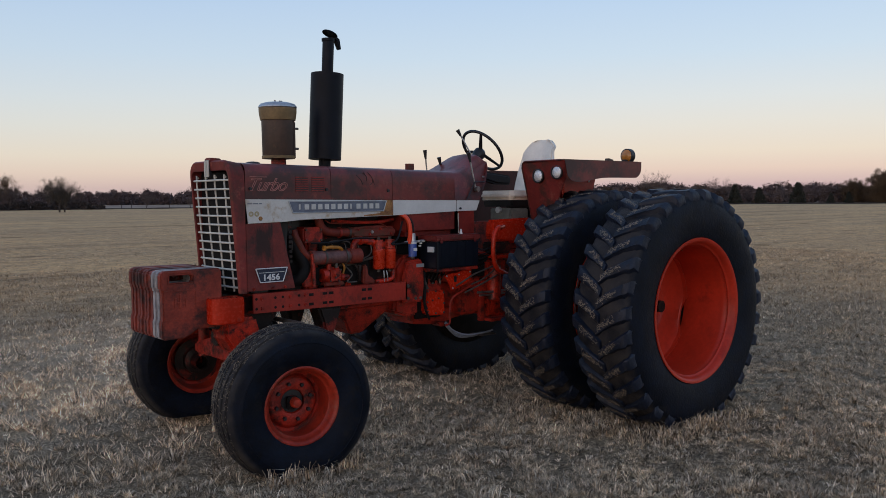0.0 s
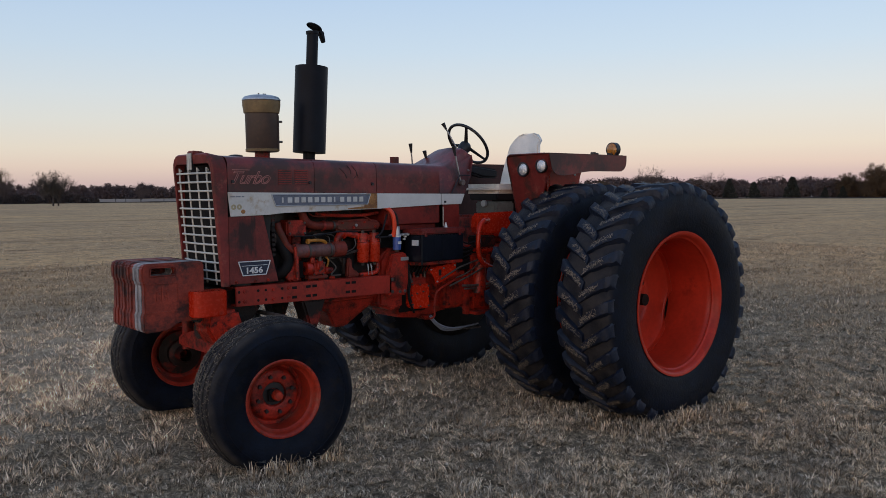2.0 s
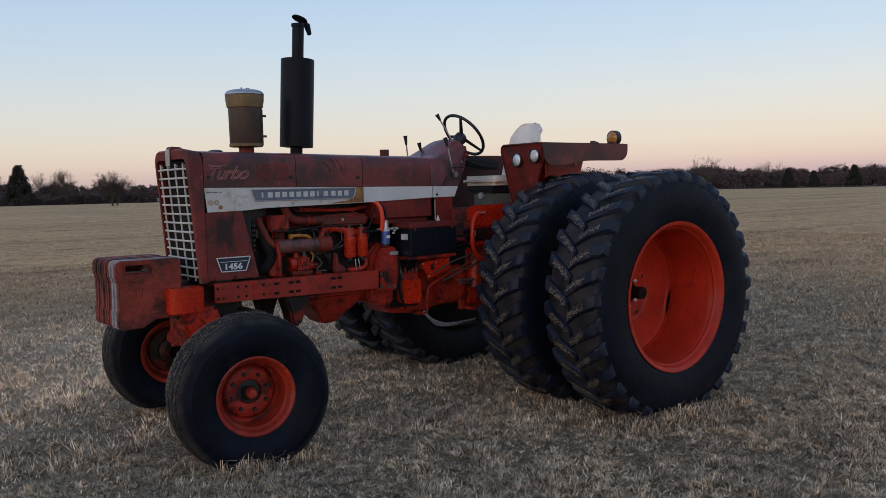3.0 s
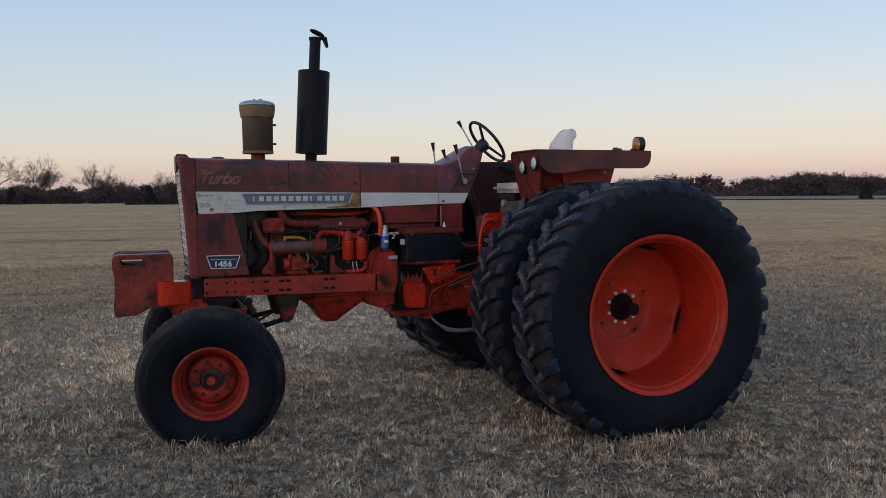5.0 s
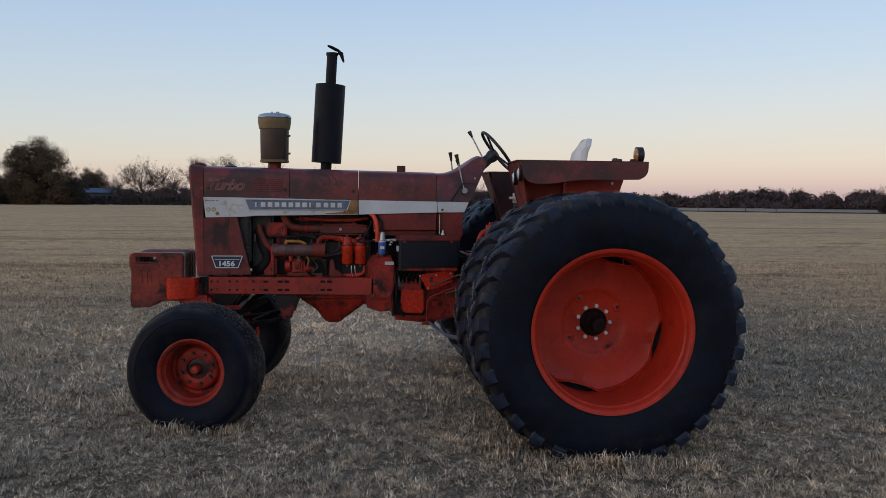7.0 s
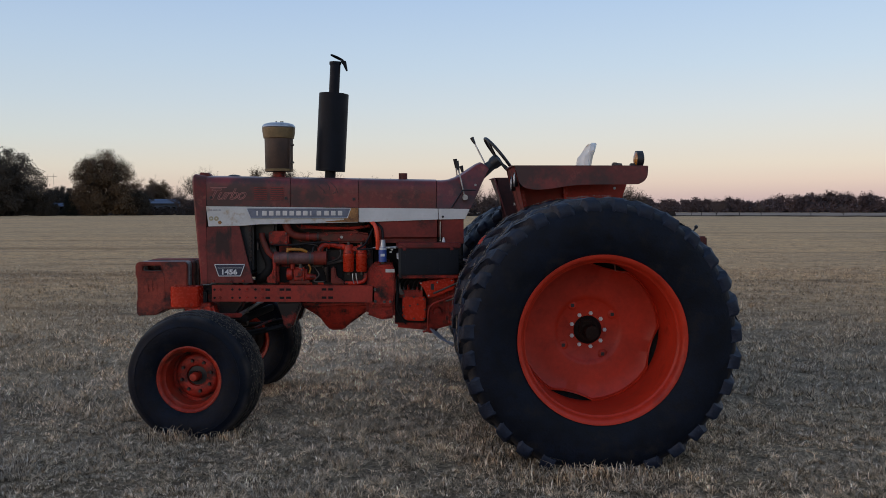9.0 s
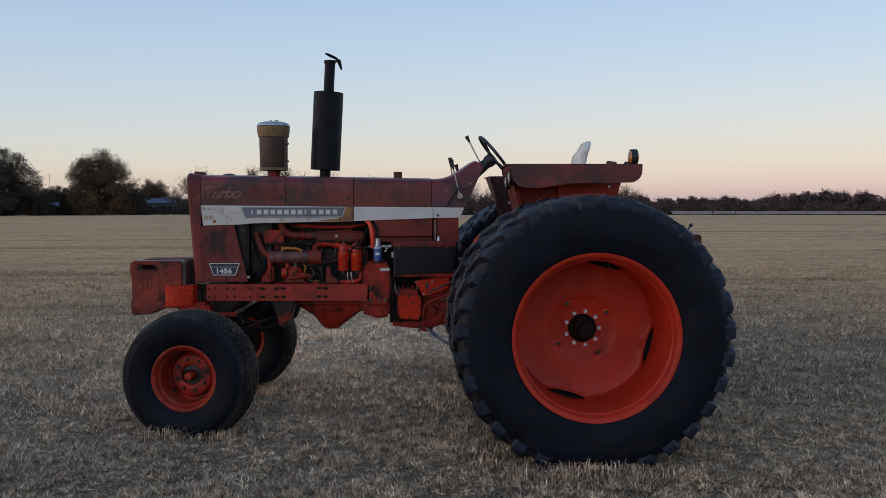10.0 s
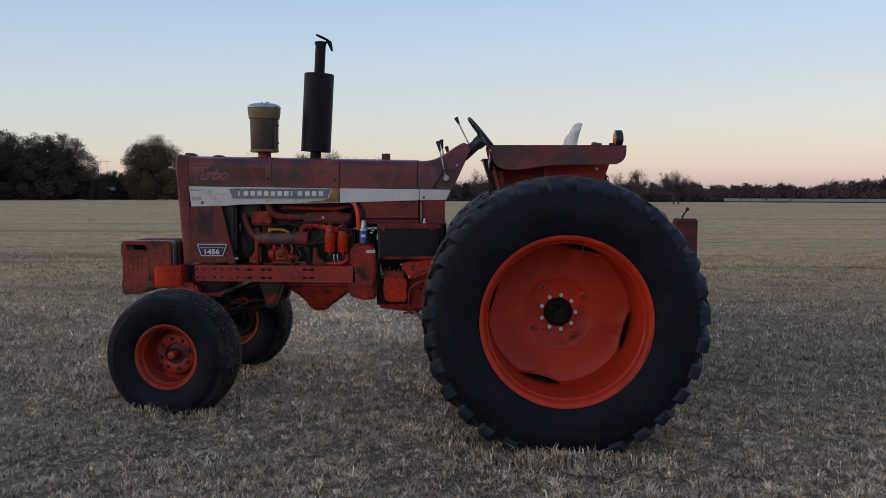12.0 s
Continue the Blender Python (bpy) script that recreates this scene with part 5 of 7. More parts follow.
part("tie_rod", tube([(-2.41, -0.44, 0.87), (-2.41, 0.44, 0.87)], 0.015, 10, soft=False), DIRTY, tractor)
part("steering_cylinder", cyl((-2.44, -0.18, 0.80), (-2.30, 0.22, 0.84), 0.030, seg=16), VOID, tractor)
part("steering_rod", cyl((-2.34, -0.30, 0.745), (-2.20, -0.20, 0.80), 0.009, seg=12), GRIMY, tractor)
part("steering_rod", cyl((-2.44, -0.33, 0.71), (-2.25, -0.28, 0.74), 0.009, seg=12), VOID, tractor)

def straw(parent, radius, half, count, seed, m=None, length=0.022, lugs=0, drop=0.0):
    """Bits of dry straw that cling to a tread."""
    rng = np.random.default_rng(seed)
    a, y = rng.uniform(0, 2 * np.pi, count), rng.uniform(-half, half, count)
    if lugs:
        # most of it lies on the lug tops
        k = rng.integers(0, lugs, count)
        a = 2 * np.pi * (k + np.where(y > 0, 0.5, 0.0)) / lugs - 0.175 * ((np.abs(y) + 0.014) / 0.246) ** 0.8 + rng.normal(0, 0.014, count)
    r = radius - drop * (y / half) ** 2 + rng.uniform(-0.001, 0.004, count)
    turn = rng.uniform(0, np.pi, count)
    ln = length * rng.uniform(0.4, 1.4, count) / 2
    w = 0.0012
    c = np.stack([r * np.cos(a), y, r * np.sin(a)], 1)
    tangent = np.stack([-np.sin(a), np.zeros(count), np.cos(a)], 1)
    axis = np.array((0, 1.0, 0))
    normal = np.stack([np.cos(a), np.zeros(count), np.sin(a)], 1)
    u = np.cos(turn)[:, None] * tangent + np.sin(turn)[:, None] * axis
    v = -np.sin(turn)[:, None] * tangent + np.cos(turn)[:, None] * axis
    lift = normal * rng.uniform(0, 0.004, (count, 1))
    pts = np.stack([c - u * ln[:, None] - v * w, c - u * ln[:, None] + v * w, c + u * ln[:, None] + v * w + lift, c + u * ln[:, None] - v * w + lift], 1).reshape(-1, 3)
    if m is not None:
        pts = pts @ np.array(m.to_3x3()).T + np.array(m.translation)
    q = (np.arange(count) * 4)[:, None]
    tris = np.concatenate([q + np.array((0, 1, 2)), q + np.array((0, 2, 3))], 1).reshape(-1, 3)
    return mesh_stuff("straw", pts, tris, STRAW, "", "", parent)


FRONT_TYRE = [(0.142, 0.228), (0.150, 0.236), (0.168, 0.262), (0.181, 0.315), (0.183, 0.350), (0.181, 0.372), (0.184, 0.376), (0.178, 0.395), (0.168, 0.420), (0.166, 0.440), (0.160, 0.450), (0.152, 0.456), (0.128, 0.463),
              (0.124, 0.449), (0.112, 0.449), (0.108, 0.469), (0.083, 0.475), (0.079, 0.460), (0.067, 0.460), (0.063, 0.478), (0.030, 0.482), (0.026, 0.467), (0.014, 0.467), (0.010, 0.483)]


FRONT_TYRE = [(d, r - 0.018 * max(0.0, min(1.0, (r - 0.37) / 0.07))) for d, r in FRONT_TYRE]


def front_wheel(y, outward, flat=0.400):
    """Ribbed front wheel: deep-dished rim, hub and lug bolts; outward is -1 or 1."""
    o = outward
    rim = [(-0.146, 0.232), (-0.149, 0.224), (-0.142, 0.212), (-0.128, 0.206), (-0.112, 0.202), (-0.098, 0.188), (-0.03, 0.182), (0.03, 0.186), (0.06, 0.20), (0.135, 0.206), (0.148, 0.226), (0.146, 0.232)]
    wheel = part("front_wheel", lathe([(-o * d, r) for d, r in rim] + [(-o * d, r + 0.004) for d, r in reversed(rim[:-1])], (0, 0, 0), "y", 56, True), FRONT_RIM, tractor, "orange-red front wheel rim with a ribbed tyre")
    bm = lathe(FRONT_TYRE + [(-d, r) for d, r in reversed(FRONT_TYRE)], (0, 0, 0), "y", 96)
    for v in bm.verts:
        # the tyre is pressed flat and bulges where it bears on the turf
        low = max(0.0, -v.co.z - 0.33) / 0.12
        if low:
            v.co.y *= 1 + 0.02 * min(1, low)
        v.co.z = max(v.co.z, -flat)
    part("tyre", bm, FRONT_RUBBER, wheel, "worn black ribbed tyre with clinging straw")
    part("disc", lathe([(o * -0.02, 0.03), (o * -0.02, 0.070), (o * 0.0, 0.074), (o * 0.004, 0.086), (o * 0.006, 0.135), (o * -0.004, 0.150), (o * -0.03, 0.165), (o * -0.03, 0.186)], (0, 0, 0), "y", 48), CAST, wheel)
    part("hub_seat", lathe([(o * -0.015, 0.068), (o * -0.013, 0.030), (o * -0.03, 0.028)], (0, 0, 0), "y", 32), BLACK, wheel, "black hub seat")
    part("hub", lathe([(o * -0.10, 0.034), (o * 0.0, 0.034), (o * 0.02, 0.033), (o * 0.035, 0.031), (o * 0.062, 0.030), (o * 0.072, 0.024), (o * 0.075, 0.006)], (0, 0, 0), "y", 28), FRONT_RIM, wheel)
    part("hub_nut", box(-0.045, 0.02, min(o * 0.0, o * 0.03), max(o * 0.0, o * 0.03), -0.04, 0.035, 0.006), VOID, wheel)
    for k in range(8):
        a = 2 * math.pi * k / 8 + 0.25
        part("lug_bolt", cyl((0.110 * math.cos(a), o * 0.004, 0.110 * math.sin(a)), (0.110 * math.cos(a), o * 0.022, 0.110 * math.sin(a)), 0.0135, 0.011, 6), BLACK, wheel)
    part("drum", lathe([(-o * 0.035, 0.03), (-o * 0.035, 0.150), (-o * 0.055, 0.155), (-o * 0.062, 0.10), (-o * 0.10, 0.095), (-o * 0.11, 0.06), (-o * 0.15, 0.05), (-o * 0.20, 0.045)], (0, 0, 0), "y", 36), GRIMY, wheel, "rust-brown greasy inner hub")
    straw(wheel, 0.4655, 0.140, 2600, 11, None, 0.022, drop=0.024)
    wheel.matrix_local = pose(FX + (0.07 if y > 0 else 0.0), y, FZ + (0.035 if y > 0 else 0.0), 0, 0, STEER)
    return wheel


front_wheel(-0.742, -1)
front_wheel(0.790, 1, 0.385)

# ---- rear axle and dual wheels ----
RX, RZ, LUGS = 0.0, 0.863, 31
CARCASS = [(0.196, 0.492), (0.208, 0.505), (0.222, 0.55), (0.2290, 0.586), (0.2335, 0.606), (0.2365, 0.63), (0.239, 0.68), (0.234, 0.732), (0.223, 0.772), (0.205, 0.803), (0.178, 0.820), (0.10, 0.830), (0.0, 0.834)]


def carcass_radius(y):
    y = abs(y)
    for (a, ra), (b, rb) in zip(CARCASS[6:], CARCASS[7:]):
        if b <= y <= a:
            return rb + (ra - rb) * (y - b) / (a - b)
    return 0.69


def rear_tyre():
    return lathe(CARCASS + [(-d, r) for d, r in reversed(CARCASS[:-1])], (0, 0, 0), "y", 128)


SWEEP = 0.175


def tread_lug(side, seed):
    """One curved, worn lug from the tread's middle over the shoulder, at the angle 0."""
    rng = random.Random(seed)
    bm = bmesh.new()
    rows = []
    # distance from the middle, height of the top, depth of the foot below the carcass
    line = ((-0.014, 0.861, 0.012), (0.04, 0.863, 0.012), (0.10, 0.863, 0.012), (0.155, 0.861, 0.012), (0.19, 0.858, 0.012), (0.211, 0.851, 0.014), (0.2225, 0.838, 0.018),
            (0.2275, 0.815, 0.024), (0.2265, 0.788, 0.030), (0.2120, 0.760, 0.03))
    for y, top, deep in line:
        s = (y + 0.014) / 0.246
        lead = -SWEEP * min(1.0, s) ** 0.8
        base = min(carcass_radius(min(abs(y), 0.2385)) - deep, top - 0.02)
        half = (0.025 + 0.014 * s) / 0.86
        row = []
        foot = 1.3 + 0.35 * s
        for da, r in ((-half * foot, base), (-half * 1.06, top - 0.007), (-half * 0.88, top), (half * 0.88, top), (half * 1.06, top - 0.007), (half * foot * 1.1, base)):
            t = lead + da + rng.uniform(-0.009, 0.009)
            r += rng.uniform(-0.012, 0.0015)
            yy = y - (0.016 if y > 0.2 and abs(da) > half * 1.1 else 0.0) + rng.uniform(-0.001, 0.001)
            row.append(bm.verts.new((r * math.cos(t), side * yy, r * math.sin(t))))
        rows.append(row)
    for p, q in zip(rows, rows[1:]):
        for i in range(5):
            bm.faces.new((p[i], p[i + 1], q[i + 1], q[i]))
    bm.faces.new(rows[0])
    bm.faces.new(rows[-1])
    return bm


RIM_LINE = [(-0.212, 0.514), (-0.219, 0.509), (-0.218, 0.496), (-0.208, 0.484), (-0.186, 0.477), (-0.178, 0.473), (-0.170, 0.463), (-0.162, 0.463), (-0.154, 0.474), (-0.14, 0.467), (-0.12, 0.459),
            (0.205, 0.456), (0.212, 0.480), (0.212, 0.514)]


def disc_mesh():
    """The dished wheel disc, with four long openings at its edge."""
    bm = bmesh.new()
    seg = 128
    prof = [(0.252, 0.03), (0.252, 0.090), (0.246, 0.096), (0.246, 0.196), (0.240, 0.208), (0.233, 0.220), (0.231, 0.236), (0.227, 0.34), (0.219, 0.415), (0.206, 0.448), (0.176, 0.4558)]
    rings = []
    for d, r in prof:
        ring = []
        for i in range(seg):
            a = 2 * math.pi * i / seg
            rr, dd = r, d
            q = ((a - radians(30)) % (math.pi / 2)) - math.pi / 4  # four openings
            if r > 0.41 and abs(q) < 0.30:
                f = math.cos(q / 0.30 * math.pi / 2) ** 0.7
                rr = r - {0.415: 0.004, 0.448: 0.028, 0.4558: 0.038}[r] * f
                dd = d + (0.024 if r > 0.45 else 0.0) * f
            ring.append(bm.verts.new((rr * math.cos(a), dd, rr * math.sin(a))))
        rings.append(ring)
    for a, b in zip(rings, rings[1:]):
        for i in range(seg):
            j = (i + 1) % seg
            bm.faces.new((a[i], a[j], b[j], b[i]))
    bmesh.ops.recalc_face_normals(bm, faces=bm.faces)
    bmesh.ops.solidify(bm, geom=bm.faces, thickness=0.008)
    return bm


def move_to(ob, m):
    """Places a part that was built round the origin, and leaves its children with it."""
    ob.matrix_local = m
    return ob


wheel = part("rear_wheel", lathe(RIM_LINE + [(d, r + 0.005) for d, r in reversed(RIM_LINE[1:-1])], (0, 0, 0), "y", 96, True), RIM, tractor, "orange-red rear wheel rim with a lugged tyre")
part("tyre", rear_tyre(), RUBBER, wheel, "black lugged tractor tyre, dusty and flecked with straw")
for side in (-1, 1):
    worn = [part("tread_lug", tread_lug(side, 40 + k), LUG, wheel) for k in range(5)]
    for k in range(LUGS):
        lug = worn[k] if k < 5 else new("tread_lug", worn[(k * 3 + k // 5) % 5].data)
        lug.parent = wheel
        lug.matrix_local = Matrix.Rotation(-(2 * math.pi * (k + (0.5 if side > 0 else 0)) / LUGS), 4, "Y")
part("disc", disc_mesh(), RIM, wheel, "dished disc with four long openings")
straw(wheel, 0.8615, 0.145, 4800, 21, None, 0.016, LUGS)
part("hub_plate", lathe([(0.258, 0.02), (0.244, 0.090), (0.240, 0.093), (0.228, 0.086), (0.215, 0.07), (0.212, 0.03)], (0, 0, 0), "y", 40), VOID, wheel, "black hub plate round the axle")
part("axle_end", lathe([(0.25, 0.036), (0.139, 0.036), (0.134, 0.030), (0.1335, 0.018), (0.139, 0.015), (0.140, 0.003)], (0, 0, 0), "y", 24), HUB, wheel, "rust-brown axle end with a centre hole")
part("hub_collar", lathe([(0.25, 0.070), (0.212, 0.070), (0.206, 0.066), (0.205, 0.050), (0.214, 0.046), (0.25, 0.044)], (0, 0, 0), "y", 32), HUB, wheel, "rust-brown collar round the axle")
# ring added to darken the view through the disc's openings
part("inner_flange", lathe([(0.218, 0.512), (0.232, 0.462), (0.246, 0.440), (0.258, 0.40), (0.262, 0.36)], (0, 0, 0), "y", 64), VOID, wheel, "black ring behind the openings, for their shade")
part("hub_clamp", box(-0.06, 0.02, 0.18, 0.225, -0.02, 0.07, 0.01), HUB, wheel)
for k in range(9):
    a = 2 * math.pi * k / 9
    c, s = 0.110 * math.cos(a), 0.110 * math.sin(a)
    part("hub_bolt", cyl((c, 0.247, s), (c, 0.226, s), 0.0150, 0.013, 6), LETTER, wheel, "bright bolt head")
for k in range(4):
    a = math.pi / 2 * k + radians(32)
    c, s = 0.188 * math.cos(a), 0.188 * math.sin(a)
    part("disc_boss", lathe([(0.247, 0.036), (0.236, 0.031), (0.232, 0.024), (0.232, 0.010)], (c, 0, s), "y", 20), RIM, wheel)
    part("disc_hole", box(c - 0.011, c + 0.011, 0.2305, 0.245, s - 0.011, s + 0.011, 0.001), BLACK, wheel, "dark square bolt hole")
part("valve_stem", tube([(0.13, 0.06, 0.437), (0.125, 0.03, 0.425), (0.122, 0.0, 0.405)], 0.005, 8), STEEL, wheel)
move_to(wheel, pose(RX, -1.552, RZ))


def wheel_copy(y, spin, flip=False):
    m = pose(RX, y, RZ, 0, spin, 180 if flip else 0)
    made = copy_thing(wheel, m)
    made.matrix_local = m
    return made


inner = wheel_copy(-0.850, 4.0)
part("rim_edge", lathe([(-0.222, 0.505), (-0.226, 0.511), (-0.222, 0.517), (-0.214, 0.511)], (0, 0, 0), "y", 72, True), DIRTY, inner, "rim edge worn to bare metal")
far_inner = wheel_copy(0.850, 17.0, True)
# black cover added: the deep shade on this wheel's inner face
part("disc_back", lathe([(0.262, 0.10), (0.264, 0.30), (0.255, 0.44), (0.235, 0.500), (0.216, 0.520)], (0, 0, 0), "y", 64), VOID, far_inner, "black cover for the shaded back of the wheel")
wheel_copy(1.552, 9.0, True)
part("rear_axle", cyl((0, -1.462, RZ), (0, 1.462, RZ), 0.043, seg=24, width=0.006), HUB, tractor, "rust-black axle shaft")
for s in (-1, 1):
    part("axle_housing", lathe([(s * 0.15, 0.22), (s * 0.24, 0.19), (s * 0.38, 0.12), (s * 0.60, 0.105), (s * 0.62, 0.05)], (0, 0, RZ), "y", 32), CAST, tractor)

# ---- engine ----
engine = part("engine_block", box(-2.08, -1.45, HC - 0.16, HC + 0.16, 0.90, 1.34, 0.015), GRIMY, tractor, "greasy red diesel engine block")
part("cylinder_head", box(-2.10, -1.46, HC - 0.13, HC + 0.13, 1.34, 1.46, 0.012), GRIMY, engine)
part("valve_cover", box(-2.02, -1.52, HC - 0.10, HC + 0.10, 1.46, 1.58, 0.03), GRIMY, engine)
part("intake_manifold", prism([(-1.86, 1.40), (-1.84, 1.465), (-1.60, 1.475), (-1.47, 1.46), (-1.46, 1.41), (-1.50, 1.385), (-1.80, 1.385)], -0.20, -0.09, 0.016, segments=3), DULL, tractor, "dusty red intake manifold")
part("intake_pipe", tube([(-2.125, -0.175, 1.60), (-2.115, -0.175, 1.53), (-2.08, -0.175, 1.465), (-2.02, -0.175, 1.438), (-1.92, -0.175, 1.433), (-1.82, -0.17, 1.433)], 0.029, 16), DULL, tractor, "curved dusty red intake pipe")
part("pipe_clamp", lathe([(0, 0.030), (0, 0.035), (0.018, 0.035), (0.018, 0.030)], (-1.955, -0.175, 1.434), "x", 20), RAIL, tractor)
part("pipe_clamp", lathe([(0, 0.030), (0, 0.034), (0.014, 0.034), (0.014, 0.030)], (-1.875, -0.174, 1.433), "x", 20), DIRTY, tractor)
part("upper_box", box(-2.245, -2.09, -0.20, -0.05, 1.372, 1.478, 0.012), CAST, tractor)
for x, z in ((-2.225, 1.46), (-2.11, 1.46), (-2.225, 1.39), (-2.11, 1.39)):
    bolt_head(x, -0.20, z, 0.008, DIRTY)
for k in range(4):
    bolt_head(-1.80 + 0.095 * k, -0.20, 1.45 - 0.035 * (k % 2), 0.010, CAST)
cooler = part("oil_cooler", cyl((-2.17, -0.205, 1.268), (-1.84, -0.205, 1.268), 0.047, seg=24, width=0.006), SCUFF, tractor, "scuffed grey-red oil cooler")
part("cooler_end", cyl((-2.20, -0.205, 1.268), (-2.16, -0.205, 1.268), 0.052, seg=24, width=0.006), SCUFF, cooler)
part("cooler_end", cyl((-1.895, -0.205, 1.268), (-1.80, -0.205, 1.268), 0.054, seg=24, width=0.006), DULL, cooler, "dusty red end cap")
for x in (-2.10, -1.93):
    part("cooler_strap", lathe([(0, 0.047), (0, 0.051), (0.014, 0.051), (0.014, 0.047)], (x, -0.205, 1.268), "x", 24), DIRTY, cooler)
part("cooler_elbow", tube([(-1.85, -0.205, 1.30), (-1.845, -0.205, 1.345), (-1.81, -0.195, 1.372), (-1.76, -0.19, 1.372), (-1.66, -0.19, 1.352)], 0.023, 12), ENGINE, tractor)
part("elbow_flange", cyl((-1.79, -0.19, 1.373), (-1.775, -0.19, 1.372), 0.033, seg=16, width=0.003), ENGINE, tractor)
part("yellow_hose", tube([(-2.10, -0.215, 1.318), (-2.085, -0.225, 1.336), (-2.03, -0.23, 1.338), (-1.98, -0.225, 1.332), (-1.95, -0.215, 1.316)], 0.0115, 12), YELLOW, tractor, "yellow hose over the oil cooler")
part("hose_clip", box(-2.105, -2.088, -0.235, -0.20, 1.318, 1.35, 0.003), YELLOW, tractor)
pump = part("injection_pump", box(-2.07, -1.955, -0.225, -0.12, 1.085, 1.20, 0.018, segments=3), ENGINE, tractor, "red injection pump")
part("pump_cover", cyl((-2.105, -0.19, 1.145), (-2.065, -0.19, 1.145), 0.046, 0.05, 20, width=0.005), ENGINE, pump)
part("pump_head", box(-2.035, -1.975, -0.245, -0.20, 1.12, 1.195, 0.014, segments=3), ENGINE, pump)
part("pump_port", cyl((-2.06, -0.215, 1.185), (-2.06, -0.215, 1.222), 0.017, seg=14, width=0.003), ENGINE, pump)
part("pump_port", cyl((-2.0, -0.215, 1.19), (-2.0, -0.215, 1.226), 0.013, seg=14, width=0.003), DIRTY, pump)
part("pump_foot", box(-2.09, -1.93, -0.21, -0.12, 1.072, 1.098, 0.006), DULL, pump)
part("pump_tail", cyl((-1.955, -0.185, 1.125), (-1.885, -0.185, 1.12), 0.030, 0.020, 18, width=0.004), ENGINE, pump)
for x, z in ((-2.055, 1.105), (-1.985, 1.10), (-2.025, 1.13), (-1.985, 1.182)):
    bolt_head(x, -0.245 if z > 1.12 else -0.225, z, 0.007, DIRTY, pump)
for k, x in enumerate((-1.632, -1.532)):
    f = part("oil_filter", lathe([(0, 0.02), (0.003, 0.036), (0.012, 0.043), (0.10, 0.043), (0.104, 0.045), (0.14, 0.045), (0.146, 0.040), (0.148, 0.01)], (x, -0.205, 1.160), "z", 28), FILTER, tractor, "glossy orange-red filter canister")
    part("filter_nut", cyl((x, -0.205, 1.140), (x, -0.205, 1.162), 0.012, seg=6), DIRTY, f)
    part("filter_cap", cyl((x, -0.205, 1.308), (x, -0.205, 1.372), 0.040, 0.034, 20, width=0.006), ENGINE, tractor)
    part("head_bolt", cyl((x, -0.205, 1.372), (x, -0.205, 1.392), 0.013, seg=6), DIRTY, tractor)
part("filter_head", box(-1.66, -1.505, -0.225, -0.13, 1.322, 1.358, 0.010, segments=3), ENGINE, tractor)
part("oil_return", tube([(-1.50, -0.20, 1.15), (-1.505, -0.205, 1.105), (-1.535, -0.205, 1.082), (-1.60, -0.20, 1.075), (-1.66, -0.20, 1.072)], 0.016, 12), ENGINE, tractor)
part("bracket_foot", prism([(-1.77, 1.065), (-1.66, 1.065), (-1.68, 1.10), (-1.725, 1.12), (-1.735, 1.20), (-1.765, 1.20)], -0.215, -0.17, 0.010), DULL, tractor)
part("fuel_tube", tube([(-1.575, -0.22, 1.150), (-1.57, -0.225, 1.11), (-1.56, -0.215, 1.07)], 0.004, 6), SILVER, tractor)
part("fuel_tube", tube([(-1.60, -0.22, 1.150), (-1.60, -0.225, 1.11), (-1.59, -0.215, 1.07)], 0.004, 6), SILVER, tractor)
part("dip_tube", tube([(-1.94, -0.20, 1.22), (-1.925, -0.205, 1.19), (-1.935, -0.20, 1.15)], 0.007, 10), YELLOW, tractor)
part("coolant_hose", tube([(-2.33, -0.14, 1.10), (-2.27, -0.19, 1.14), (-2.235, -0.19, 1.21), (-2.27, -0.17, 1.30), (-2.31, -0.14, 1.42)], 0.038, 16), VOID, tractor, "black radiator hose")
part("water_pipe", tube([(-2.300, -0.17, 1.46), (-2.295, -0.18, 1.42), (-2.275, -0.19, 1.37), (-2.245, -0.195, 1.31), (-2.20, -0.20, 1.272)], 0.023, 14), DULL, tractor)
part("front_cover", box(-2.18, -2.08, HC - 0.15, HC + 0.13, 0.95, 1.42, 0.02), CAST, tractor)
part("belt_pulley", cyl((-2.25, -0.02, 1.30), (-2.20, -0.02, 1.30), 0.10, seg=28, width=0.006), DIRTY, tractor)
part("fan_blade", box(-2.335, -2.325, -0.03, 0.03, 1.12, 1.58, 0.004), DIRTY, tractor)
part("fan_blade", box(-2.335, -2.325, -0.2, 0.22, 1.33, 1.39, 0.004), DIRTY, tractor)
part("column_pipe", tube([(-2.19, -0.235, 1.08), (-2.195, -0.235, 1.20), (-2.20, -0.23, 1.30)], 0.014, 10), CAST, tractor)
part("block_plate", box(-2.26, -2.165, -0.22, -0.19, 1.08, 1.21, 0.006), CAST, tractor)
rng = random.Random(12)
for k in range(6):
    x = -2.03 + 0.105 * k
    part("injector_line", tube([(-1.98 + 0.02 * k, -0.18, 1.20), (x, -0.205, 1.235 + 0.01 * k), (x + 0.02, -0.19, 1.345), (x + 0.03, -0.11, 1.36)], 0.0045, 6, steps=4), DIRTY, tractor)
    bolt_head(x + 0.02, HC - 0.13, 1.40, 0.012, CAST, engine)
for k in range(9):
    bolt_head(-2.04 + 0.07 * k, HC - 0.16, 0.925, 0.010, CAST, engine)
for k in range(7):
    x, z = -2.03 + 0.088 * k, rng.uniform(1.0, 1.06)
    part("core_plug", cyl((x, HC - 0.158, z + 0.02), (x, HC - 0.168, z + 0.02), 0.024, seg=16, width=0.003), ENGINE, engine)
